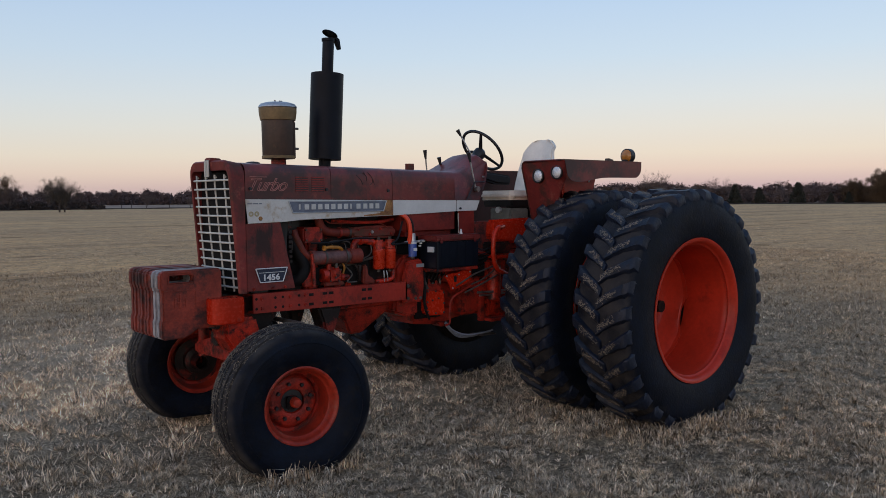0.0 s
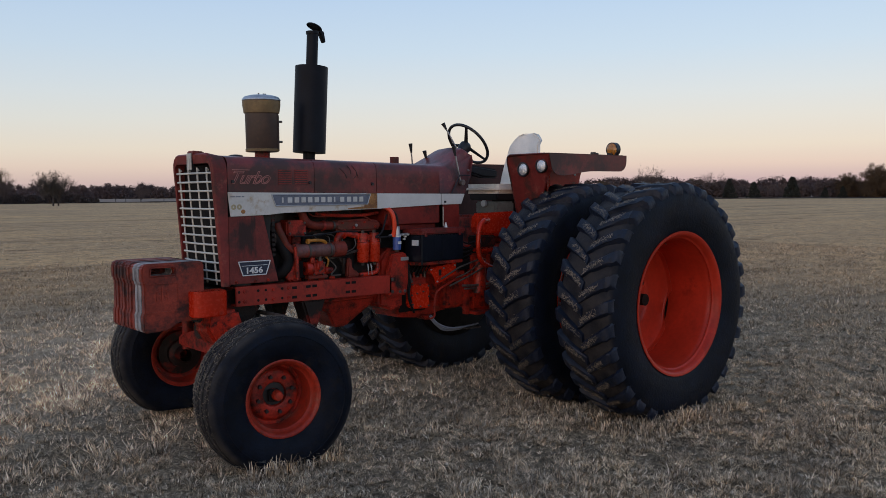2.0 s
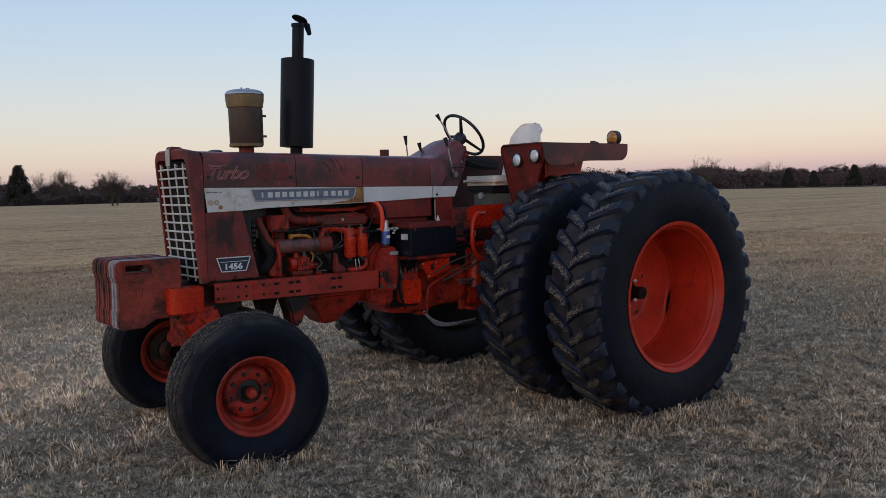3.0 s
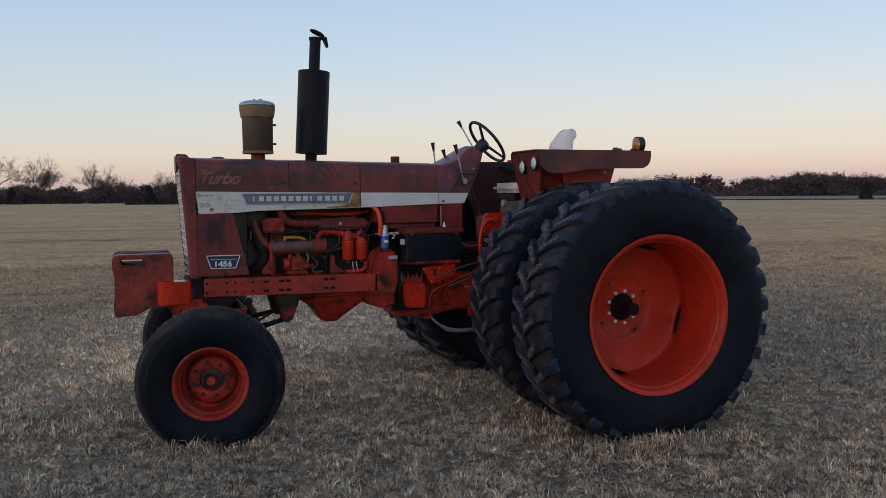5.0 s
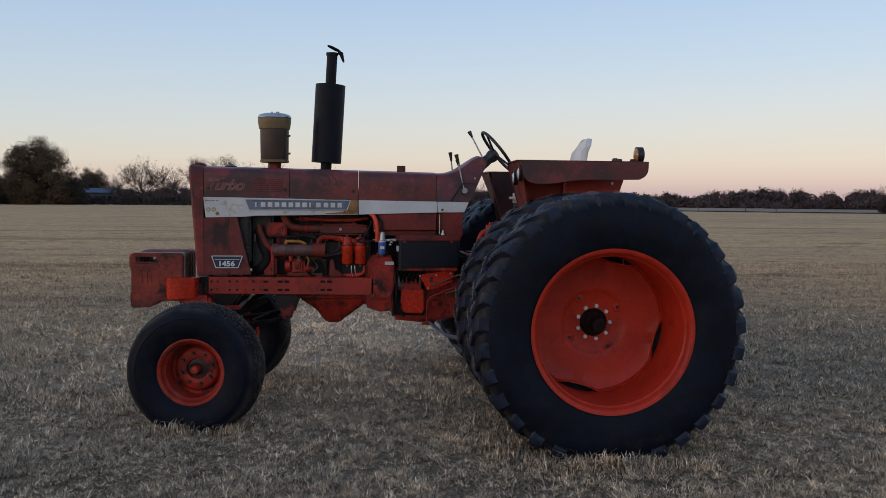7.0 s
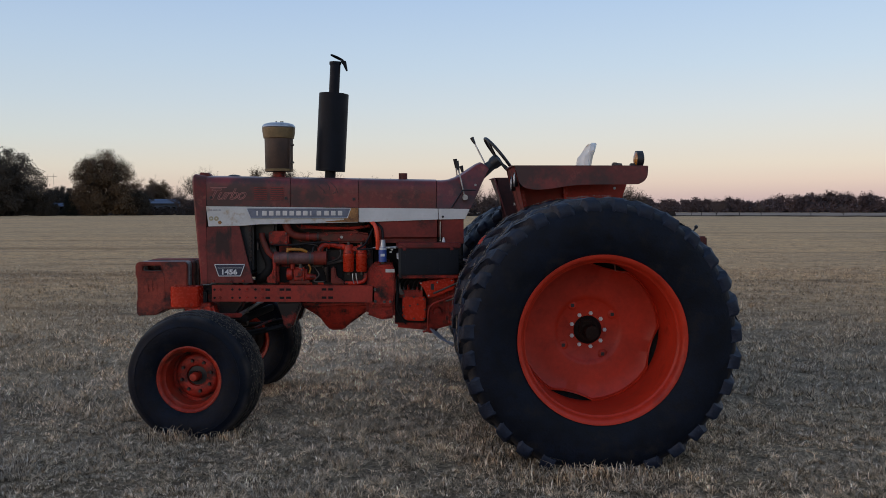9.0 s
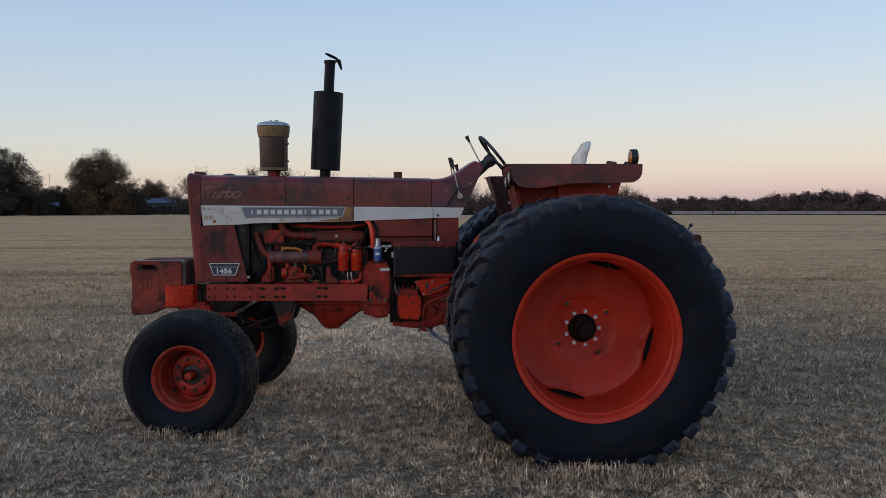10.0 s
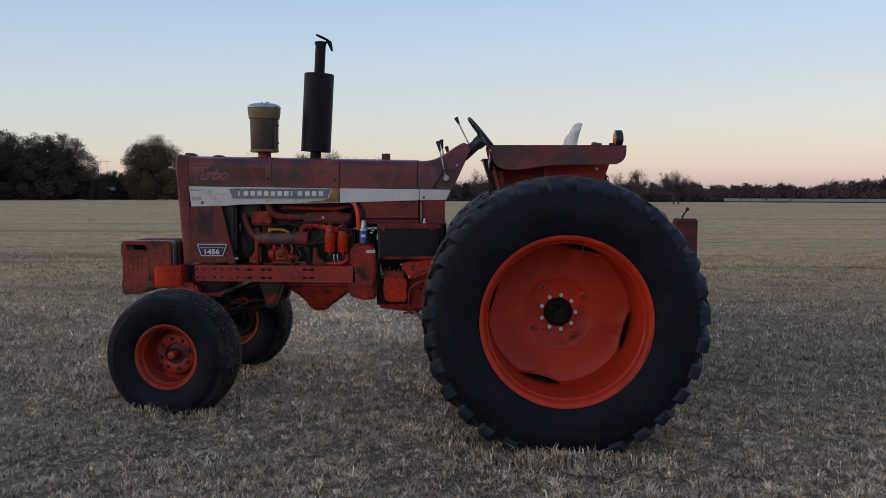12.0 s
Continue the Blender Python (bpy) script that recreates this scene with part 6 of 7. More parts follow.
part("crossover_pipe", tube([(-2.0, -0.17, 1.515), (-1.8, -0.18, 1.50), (-1.6, -0.18, 1.50), (-1.47, -0.17, 1.515)], 0.012, 8), CAST, tractor)
part("relief_button", cyl((-1.685, -0.20, 1.43), (-1.685, -0.208, 1.43), 0.011, seg=14), TIN, tractor)
part("return_line", tube([(-2.03, -0.185, 1.375), (-1.95, -0.19, 1.378), (-1.87, -0.19, 1.36), (-1.875, -0.20, 1.30)], 0.0045, 6), DIRTY, tractor)
part("rocker_line", tube([(-2.04, -0.14, 1.52), (-1.98, -0.17, 1.497), (-1.70, -0.175, 1.497), (-1.58, -0.19, 1.48), (-1.50, -0.20, 1.40)], 0.005, 6), DULL, tractor)
part("drain_line", tube([(-1.90, -0.17, 1.20), (-1.86, -0.20, 1.14), (-1.90, -0.20, 1.09), (-1.82, -0.20, 1.085)], 0.005, 6), DIRTY, tractor)
part("drain_line", tube([(-1.83, -0.19, 1.21), (-1.80, -0.20, 1.15), (-1.79, -0.19, 1.09)], 0.012, 8), GRIMY, tractor)
part("fuel_fitting", cyl((-1.80, -0.205, 1.20), (-1.80, -0.205, 1.16), 0.018, seg=8), GRIMY, tractor)
# black slabs added as the shade between engine parts
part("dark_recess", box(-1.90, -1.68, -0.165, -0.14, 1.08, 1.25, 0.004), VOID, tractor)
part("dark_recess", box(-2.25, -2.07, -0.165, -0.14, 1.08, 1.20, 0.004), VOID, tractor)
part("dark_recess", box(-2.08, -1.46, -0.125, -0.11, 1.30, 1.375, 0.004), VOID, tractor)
part("wiring", tube([(-1.44, -0.24, 1.50), (-1.50, -0.26, 1.38), (-1.56, -0.27, 1.34), (-1.42, -0.27, 1.345)], 0.007, 8), HOSE, tractor)
part("wiring", tube([(-2.20, -0.22, 1.37), (-2.05, -0.24, 1.372), (-1.85, -0.24, 1.392), (-1.70, -0.24, 1.386)], 0.006, 8), HOSE, tractor)
part("red_hose", tube([(-1.475, -0.22, 1.57), (-1.425, -0.275, 1.52), (-1.405, -0.285, 1.43), (-1.405, -0.27, 1.34)], 0.016, 12), REDHOSE, tractor, "bright orange-red hose")
part("small_hose", tube([(-1.43, -0.23, 1.55), (-1.375, -0.26, 1.50), (-1.365, -0.27, 1.42)], 0.010, 10), HOSE, tractor)
can = part("ether_can", cyl((-1.367, -0.262, 1.243), (-1.367, -0.262, 1.352), 0.030, seg=24, width=0.005), BLUE, tractor, "blue and white starting fluid can")
part("can_top", cyl((-1.367, -0.262, 1.352), (-1.367, -0.262, 1.412), 0.026, 0.021, 20, width=0.006), SILVER, can, "silver valve cap")
part("can_band", cyl((-1.367, -0.262, 1.335), (-1.367, -0.262, 1.349), 0.0306, seg=24), LETTER, can)
part("can_label_bar", box(-1.382, -1.350, -0.2945, -0.2915, 1.285, 1.305, 0), LETTER, can, smooth=False)
part("can_clamp", cyl((-1.367, -0.262, 1.225), (-1.367, -0.262, 1.245), 0.012, 0.02, 14), DIRTY, can)
part("can_arm", tube([(-1.44, -0.26, 1.345), (-1.39, -0.27, 1.355), (-1.34, -0.265, 1.35), (-1.25, -0.26, 1.355)], 0.010, 8), STEEL, tractor)
for x, z in ((-1.318, 1.352), (-1.296, 1.336), (-1.272, 1.350), (-1.305, 1.318)):
    part("wire_connector", box(x - 0.009, x + 0.009, -0.278, -0.262, z - 0.006, z + 0.006, 0.002), CREAM, tractor, "small white wire connector")
part("spec_plate", box(-1.345, -1.275, -0.283, -0.276, 1.162, 1.187, 0.001), SILVER, tractor, "small silver plate", smooth=False)

# dark blocks added to close see-through gaps and stand for the shade inside
part("far_engine_side", box(-2.34, -1.42, HC + 0.09, HC + 0.21, 0.96, 1.60, 0.02), GRIME_SHADE, tractor)
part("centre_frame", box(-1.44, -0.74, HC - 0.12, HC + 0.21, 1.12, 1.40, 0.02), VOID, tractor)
part("tank_cradle", box(-1.40, -0.77, HC - 0.12, HC + 0.15, 1.36, 1.60, 0.02), BLACK, tractor)
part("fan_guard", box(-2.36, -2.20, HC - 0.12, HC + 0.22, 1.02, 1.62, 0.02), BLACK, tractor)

# oil pan, bell housing, transmission
pan = bmesh.new()
rows = []
for z, x0, x1, w in ((0.90, -2.0, -1.45, 0.17), (0.875, -1.98, -1.46, 0.165), (0.80, -1.87, -1.555, 0.14), (0.725, -1.82, -1.655, 0.11), (0.690, -1.79, -1.685, 0.09)):
    rows.append([pan.verts.new(p) for p in ((x0, HC - w, z), (x1, HC - w, z), (x1, HC + w, z), (x0, HC + w, z))])
for a, b in zip(rows, rows[1:]):
    for i in range(4):
        j = (i + 1) % 4
        pan.faces.new((a[i], a[j], b[j], b[i]))
pan.faces.new(rows[0])
pan.faces.new(rows[-1])
bmesh.ops.recalc_face_normals(pan, faces=pan.faces)
bev(pan, 0.02, 3, 20)
part("oil_pan", pan, CAST, tractor, "red oil pan narrowing to its sump")
part("pan_rail", box(-2.02, -1.44, HC - 0.185, HC + 0.185, 0.895, 0.915, 0.004), CAST, tractor)
part("bell_housing", prism([(-1.50, 0.83), (-1.49, 1.17), (-1.42, 1.25), (-1.30, 1.25), (-1.275, 1.16), (-1.275, 0.80), (-1.38, 0.79)], HC - 0.24, HC + 0.24, 0.02), CAST, tractor, "red cast bell housing")
part("housing_flange", prism([(-1.46, 0.905), (-1.455, 1.10), (-1.42, 1.21), (-1.30, 1.225), (-1.272, 1.18), (-1.268, 1.02), (-1.285, 0.905)], NEAR - 0.014, NEAR + 0.03, 0.012), CAST, tractor)
for x, z in ((-1.425, 1.03), (-1.425, 0.94), (-1.31, 0.935), (-1.355, 0.935)):
    bolt_head(x, NEAR - 0.014, z, 0.013, DIRTY)
part("transmission", prism([(-1.28, 0.72), (-1.28, 1.14), (-0.60, 1.18), (-0.30, 1.24), (0.34, 1.24), (0.36, 0.66), (-0.10, 0.62), (-0.60, 0.74), (-0.84, 0.73), (-1.0, 0.69)], HC - 0.17, HC + 0.17, 0.025), CAST, tractor, "greasy red transmission and final drive housing")
# black slabs added as the shade beside the transmission
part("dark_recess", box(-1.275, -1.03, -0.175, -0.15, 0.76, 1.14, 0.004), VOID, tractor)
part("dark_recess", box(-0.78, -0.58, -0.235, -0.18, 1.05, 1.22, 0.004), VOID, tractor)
for k in range(5):
    y = -0.30 + 0.012 * k
    part("battery_cable", tube([(-0.80, y, 1.30 - 0.03 * k), (-0.70, y + 0.01, 1.26 - 0.035 * k), (-0.60, y + 0.02, 1.27 - 0.03 * k), (-0.52, y + 0.03, 1.24 - 0.02 * k)], 0.006, 6), HOSE, tractor)
part("pedal_rod", tube([(-0.98, -0.30, 1.00), (-0.80, -0.31, 1.08), (-0.60, -0.315, 1.13)], 0.007, 8, soft=False), DIRTY, tractor)
part("pedal_rod", tube([(-0.88, -0.29, 0.94), (-0.70, -0.30, 1.0), (-0.55, -0.31, 1.06)], 0.007, 8, soft=False), DIRTY, tractor)
part("shift_rod", tube([(-1.255, -0.25, 1.13), (-1.262, -0.262, 1.05), (-1.25, -0.262, 0.98), (-1.258, -0.26, 0.90), (-1.24, -0.25, 0.84), (-1.19, -0.235, 0.76)], 0.009, 8), VOID, tractor)
part("shift_fork", prism([(-1.275, 1.10), (-1.245, 1.12), (-1.225, 1.03), (-1.20, 0.99), (-1.235, 0.985), (-1.262, 1.03)], -0.25, -0.235, 0.003), DIRTY, tractor)
cover = part("valve_block", prism([(-1.215, 0.985), (-1.035, 0.965), (-1.035, 0.79), (-1.06, 0.78), (-1.19, 0.785), (-1.222, 0.81)], -0.235, -0.12, 0.010), BRIGHT, tractor, "bright red bolted cover")
for x, z in ((-1.205, 0.97), (-1.13, 0.965), (-1.05, 0.95), (-1.21, 0.89), (-1.045, 0.87), (-1.205, 0.82), (-1.13, 0.80), (-1.05, 0.80), (-1.16, 0.90), (-1.10, 0.91)):
    bolt_head(x, -0.235, z, 0.008, DIRTY, cover)
link = part("pedal_link", prism([(-1.09, 1.085), (-1.05, 1.03), (-1.02, 0.965), (-0.945, 0.985), (-0.82, 1.035), (-0.818, 1.118), (-0.86, 1.125), (-0.965, 1.10), (-1.01, 1.10)], -0.30, -0.285, 0.004), BRIGHT, tractor, "bright red link plate with a slot")
part("link_slot", box(-1.0, -0.975, -0.3025, -0.299, 1.03, 1.075, 0), BLACK, link, smooth=False)
for x, z in ((-1.075, 1.08), (-1.015, 0.985), (-0.95, 1.085), (-0.84, 1.10)):
    bolt_head(x, -0.30, z, 0.007, SILVER, link)
part("link_pivot", cyl((-1.03, -0.285, 1.06), (-1.03, -0.17, 1.06), 0.03, seg=16), CAST, tractor)
part("brake_boss", cyl((-0.945, -0.15, 0.85), (-0.945, -0.205, 0.85), 0.032, 0.028, 18, width=0.004), CAST, tractor)
part("brake_cover", box(-0.88, -0.66, -0.235, -0.10, 0.76, 1.06, 0.02), CAST, tractor)
part("side_case", box(-0.62, -0.40, -0.26, -0.10, 0.72, 1.18, 0.02), ENGINE, tractor)
part("drain_boss", prism([(-1.05, 0.71), (-0.93, 0.71), (-0.97, 0.675), (-1.01, 0.675)], -0.16, -0.06, 0.006), CAST, tractor)
part("hydraulic_line", tube([(-0.80, -0.27, 0.985), (-0.90, -0.275, 0.95), (-1.0, -0.275, 0.90), (-1.02, -0.27, 0.80), (-1.02, -0.27, 0.72), (-1.06, -0.265, 0.70)], 0.008, 8), CAST, tractor)
part("hydraulic_line", tube([(-0.42, -0.30, 0.93), (-0.60, -0.29, 0.925), (-0.74, -0.28, 0.93)], 0.010, 8), STEEL, tractor)
part("hydraulic_line", tube([(-1.24, -0.24, 1.12), (-1.255, -0.25, 1.0), (-1.25, -0.25, 0.90), (-1.22, -0.24, 0.84)], 0.010, 8), HOSE, tractor)
for k in range(6):
    x = -1.24 + 0.035 * k
    part("valve_spool", cyl((x, -0.21, 0.98), (x, -0.21, 1.03 + 0.015 * (k % 3)), 0.011, seg=10), DIRTY if k % 2 else CAST, tractor)
    part("control_cable", tube([(x, -0.21, 1.03), (x + 0.01, -0.24, 1.08), (x + 0.06, -0.22, 1.13), (x + 0.1, -0.18, 1.16)], 0.005, 6), HOSE, tractor)
part("valve_stack", box(-1.26, -1.06, -0.23, -0.14, 0.96, 1.02, 0.008), CAST, tractor)
for k in range(3):
    y, z = -0.20 + 0.03 * k, 0.715 - 0.012 * k
    part("hydraulic_hose", tube([(-1.0 + 0.02 * k, y, z), (-0.93 + 0.02 * k, y, z - 0.07), (-0.82, y - 0.01, z - 0.115), (-0.68, y - 0.01, z - 0.125), (-0.50, y, z - 0.115)], 0.0075, 8), HOSE_GREY, tractor, "pale blue-grey hydraulic hose")
part("hose_plate", box(-0.66, -0.50, -0.24, -0.10, 0.572, 0.582, 0.003), DIRTY, tractor)
part("grab_rail", tube([(-0.50, -0.31, 1.435), (-0.575, -0.345, 1.43), (-0.628, -0.355, 1.37), (-0.64, -0.355, 1.22), (-0.60, -0.35, 1.12), (-0.50, -0.34, 1.07), (-0.42, -0.33, 1.04)], 0.018, 14), BRIGHT, tractor, "bright red bent grab rail")
part("rail_knob", cyl((-0.515, -0.31, 1.435), (-0.48, -0.30, 1.437), 0.026, 0.022, 14, width=0.004), BRIGHT, tractor)
part("step_bracket", box(-0.60, -0.30, -0.36, -0.24, 1.19, 1.215, 0.006), BRIGHT, tractor)
part("side_plate", prism([(-0.565, 1.36), (-0.55, 1.49), (-0.10, 1.50), (-0.12, 1.34), (-0.22, 1.29), (-0.54, 1.32)], -0.26, -0.17, 0.02), BRIGHT, tractor)
part("valve_bank", box(-0.60, -0.36, -0.27, -0.18, 1.22, 1.315, 0.012), GRIMY, tractor)
part("valve_tag", box(-0.575, -0.535, -0.273, -0.269, 1.245, 1.30, 0.001), SILVER, tractor, smooth=False)
part("steel_line", tube([(-0.80, -0.27, 0.995), (-0.70, -0.29, 1.03), (-0.60, -0.30, 1.085), (-0.56, -0.30, 1.12)], 0.006, 8), DIRTY, tractor)
part("steel_line", tube([(-0.72, -0.28, 0.905), (-0.55, -0.285, 0.90), (-0.45, -0.285, 0.905)], 0.008, 8), STEEL, tractor)
part("drive_rib", prism([(-0.70, 0.70), (-0.68, 1.02), (-0.655, 1.02), (-0.66, 0.70)], -0.275, -0.23, 0.004), CAST, tractor)
part("side_cylinder", cyl((-0.545, -0.255, 0.86), (-0.535, -0.255, 1.13), 0.062, 0.055, 20, width=0.012), ENGINE, tractor)
part("platform", box(-0.72, 0.36, HC - 0.26, HC + 0.26, 1.20, 1.24, 0.008), CAST, tractor)
part("foot_rest", box(-0.66, -0.34, -0.36, -0.20, 0.70, 0.72, 0.004), CAST, tractor)
part("foot_rest_arm", box(-0.47, -0.43, -0.25, -0.22, 0.70, 1.0, 0.006), CAST, tractor)

# ---- seat ----
part("seat_base", box(-0.45, 0.20, -0.20, 0.20, 1.25, 1.47, 0.02), CAST, tractor)
part("seat_box", box(-0.30, -0.08, -0.20, 0.04, 1.480, 1.580, 0.012), GREYBOX, tractor, "grey-green seat suspension box")
part("seat_knob", cyl((-0.31, -0.09, 1.565), (-0.335, -0.09, 1.565), 0.026, seg=16, width=0.006), SILVER, tractor)
part("seat_frame", box(-0.28, 0.24, -0.20, 0.14, 1.59, 1.652, 0.012), HOSE, tractor)
part("seat_post", box(-0.06, 0.18, -0.18, 0.10, 1.46, 1.60, 0.012), HOSE, tractor)


def rounded(x0, x1, y0, y1, r, steps=5):
    """Outline of a rectangle with round corners."""
    out = []
    for cx, cy, a0 in ((x1 - r, y1 - r, 0), (x0 + r, y1 - r, 90), (x0 + r, y0 + r, 180), (x1 - r, y0 + r, 270)):
        for k in range(steps + 1):
            a = radians(a0 + 90 * k / steps)
            out.append((cx + r * math.cos(a), cy + r * math.sin(a)))
    return out


part("seat_cushion", prism(rounded(-0.315, 0.20, -0.235, 0.20, 0.075), 1.645, 1.725, 0.03, axis="z", segments=4), VINYL, tractor, "stained white vinyl seat cushion")


def seat_back():
    bm = bmesh.new()
    rows = []
    for z, x, w in ((1.71, 0.185, 0.245), (1.80, 0.205, 0.24), (1.90, 0.222, 0.222), (1.99, 0.238, 0.196), (2.06, 0.252, 0.182), (2.10, 0.262, 0.176), (2.125, 0.270, 0.150), (2.152, 0.280, 0.115), (2.166, 0.288, 0.06)):
        row = []
        for k in range(9):
            f = (k - 4) / 4
            row.append(bm.verts.new((x - 0.05 * f * f * (1 if z < 2.1 else 0.5), HC - 0.055 + 0.93 * w * f, z)))
        rows.append(row)
    for a, b in zip(rows, rows[1:]):
        for i in range(8):
            bm.faces.new((a[i], a[i + 1], b[i + 1], b[i]))
    bmesh.ops.recalc_face_normals(bm, faces=bm.faces)
    r = bmesh.ops.extrude_face_region(bm, geom=list(bm.faces))
    for v in (e for e in r["geom"] if isinstance(e, bmesh.types.BMVert)):
        v.co.x += 0.042
    return bev(bm, 0.012, 2, 45)


part("seat_back", seat_back(), VINYL, tractor, "white moulded seat back")
for s in (-1, 1):
    part("armrest", prism([(-0.19, 1.845), (-0.195, 1.883), (-0.16, 1.897), (0.05, 1.878), (0.20, 1.86), (0.20, 1.78), (0.02, 1.785), (-0.12, 1.818)], HC + s * 0.29 - 0.04, HC + s * 0.29 + 0.04, 0.018, segments=3), HOSE, tractor, "black padded armrest")

# ---- fenders and lamps ----
TOPS = {-1: 1.948, 1: 1.912}  # the far one sits a little lower


def fender(s):
    """A flat-topped fender with drooping outer skirt, inner wall and a slanted front plate that holds two lamps."""
    FT = TOPS[s]
    y_in, y_out = s * 0.46, s * 0.905
    top = part("fender", prism([(-0.40, y_in), (-0.438, y_in + s * 0.04), (-0.45, y_out - s * 0.02), (-0.43, y_out), (0.455, y_out), (0.50, y_out - s * 0.03), (0.50, y_in)], FT - 0.006, FT, 0.002, axis="z"), FADED, tractor, "flat-topped faded red fender with a drooping skirt")
    skirt = [(-0.43, FT - 0.002), (-0.40, 1.83), (-0.36, 1.795), (-0.28, 1.780), (-0.17, 1.788), (-0.05, 1.806), (0.08, 1.815), (0.40, 1.817), (0.445, 1.824), (0.475, 1.842), (0.494, 1.87), (0.50, 1.905), (0.50, FT - 0.002)]
    skirt = [(-0.43, FT - 0.002), *[(p.x, p.y) for p in smooth_path([(x, z, 0) for x, z in skirt[1:-1]], 4)], (0.50, FT - 0.002)]
    part("skirt", prism(skirt, y_out - s * 0.004, y_out, 0.0), FADED, top)
    wall = [(-0.40 if s < 0 else -0.415, FT - 0.008), (-0.30 if s < 0 else -0.355, 1.45), (-0.22 if s < 0 else -0.30, 1.15), (0.30, 1.15), (0.40, 1.65), (0.458, 1.82), (0.47, FT - 0.008)]
    # the far wall is a darker red, for the shade it stands in
    part("inner_wall", prism(wall, y_in, y_in + s * 0.006, 0.0), FENDER if s < 0 else SHADED_MAROON, top)
    front = bmesh.new()
    quad = [(-0.425, y_in, FT - 0.055), (-0.432, y_in + s * 0.012, FT - 0.022), (-0.435, y_in + s * 0.04, FT - 0.006), (-0.434, y_out - s * 0.001, FT - 0.006), (-0.401, y_out - s * 0.001, 1.83), (-0.352, y_in + s * 0.32, 1.66), (-0.30, y_in + s * 0.22, 1.45), (-0.30, y_in, 1.45)]
    vs = [front.verts.new(p) for p in quad]
    front.faces.new(vs)
    bmesh.ops.solidify(front, geom=front.faces, thickness=0.006)
    part("front_plate", front, SHELL if s < 0 else SHADED_MAROON, top)
    part("plate_lip", tube([(-0.300, y_in, 1.45), (-0.425, y_in, FT - 0.055), (-0.433, y_in + s * 0.012, FT - 0.020), (-0.437, y_in + s * 0.04, FT - 0.004), (-0.444, y_out - s * 0.03, FT - 0.004)], 0.006, 8, soft=False), FADED, top)
    part("brace", prism([(-0.30, 1.48), (-0.36, 1.78), (-0.33, 1.79), (-0.27, 1.48)], y_in + s * 0.13, y_in + s * 0.16, 0.004), BRIGHT, top)
    part("brace", box(-0.02, 0.01, y_in + s * 0.008, y_in + s * 0.05, 1.48, 1.93, 0.004), BRIGHT, top)
    part("vent_hole", cyl((0.37, y_in + s * 0.0065, 1.80), (0.37, y_in + s * 0.012, 1.80), 0.010, seg=12), LETTER, top)
    for y, z in ((0.622, 1.830), (0.812, 1.855)) if s < 0 else ():
        lamp = part("headlamp", lathe([(0.05, 0.02), (0.02, 0.045), (-0.02, 0.056), (-0.032, 0.056), (-0.035, 0.048), (-0.028, 0.045)], (-0.39, s * y, z), "x", 28), BLACK, top, "round headlamp in a black rim")
        part("lens", lathe([(-0.026, 0.047), (-0.033, 0.038), (-0.038, 0.024), (-0.040, 0.006)], (-0.39, s * y, z), "x", 28), LENS, lamp, "clear fluted lens")
    if s > 0:
        return
    part("lamp_stalk", box(0.40, 0.48, s * 0.80 - 0.02, s * 0.80 + 0.02, FT, FT + 0.02, 0.004), BLACK, top)
    amber = part("warning_lamp", lathe([(-0.022, 0.045), (-0.022, 0.058), (0.022, 0.058), (0.022, 0.045)], (0.462, s * 0.80, 1.998), "x", 32), BLACK, top, "round amber warning lamp in a black rim")
    part("lens", lathe([(-0.018, 0.054), (-0.028, 0.045), (-0.034, 0.026), (-0.036, 0.006)], (0.462, s * 0.80, 1.998), "x", 32), AMBER, amber, "amber lens")
    part("lens", lathe([(0.018, 0.054), (0.028, 0.045), (0.034, 0.026), (0.036, 0.006)], (0.462, s * 0.80, 1.998), "x", 32), AMBER, amber, "amber lens")
    part("lamp_bolt", tube([(0.36, s * 0.72, FT + 0.012), (0.34, s * 0.72, FT + 0.014), (0.30, s * 0.70, FT + 0.02)], 0.012, 10), DIRTY, top)
    part("connector", box(0.29, 0.33, s * 0.72 - 0.02, s * 0.72 + 0.02, FT, FT + 0.03, 0.008), DIRTY, top)


fender(-1)
fender(1)

# rear hitch housing and its lever
part("hitch_housing", box(1.12, 1.275, 0.10, 0.30, 0.85, 1.42, 0.012), SHELL, tractor)
part("hitch_arm", box(0.30, 1.14, 0.12, 0.22, 0.85, 0.97, 0.012), CAST, tractor)
part("hitch_lever", tube([(1.17, 0.2, 1.41), (1.185, 0.2, 1.45), (1.21, 0.2, 1.485)], 0.007, 8), BLACK, tractor)
part("lever_ball", lathe([(-0.016, 0.003), (-0.010, 0.013), (0, 0.016), (0.010, 0.013), (0.016, 0.003)], (1.215, 0.2, 1.495), "z", 14), BLACK, tractor)

# ---- front weights ----
PROFILE = [(-3.225, 0.832), (-3.245, 0.842), (-3.246, 0.935), (-3.238, 0.955), (-3.238, 1.125), (-3.250, 1.135), (-3.250, 1.225), (-3.228, 1.246), (-2.88, 1.246), (-2.86, 1.232), (-2.862, 0.885), (-3.02, 0.882), (-3.10, 0.838)]
W0, W1 = -0.242, 0.282
count = 10
pitch = (W1 - W0) / count
HOLE = [(-3.202, 1.172), (-3.198, 1.215), (-3.185, 1.221), (-3.062, 1.221), (-3.050, 1.21), (-3.048, 1.172)]


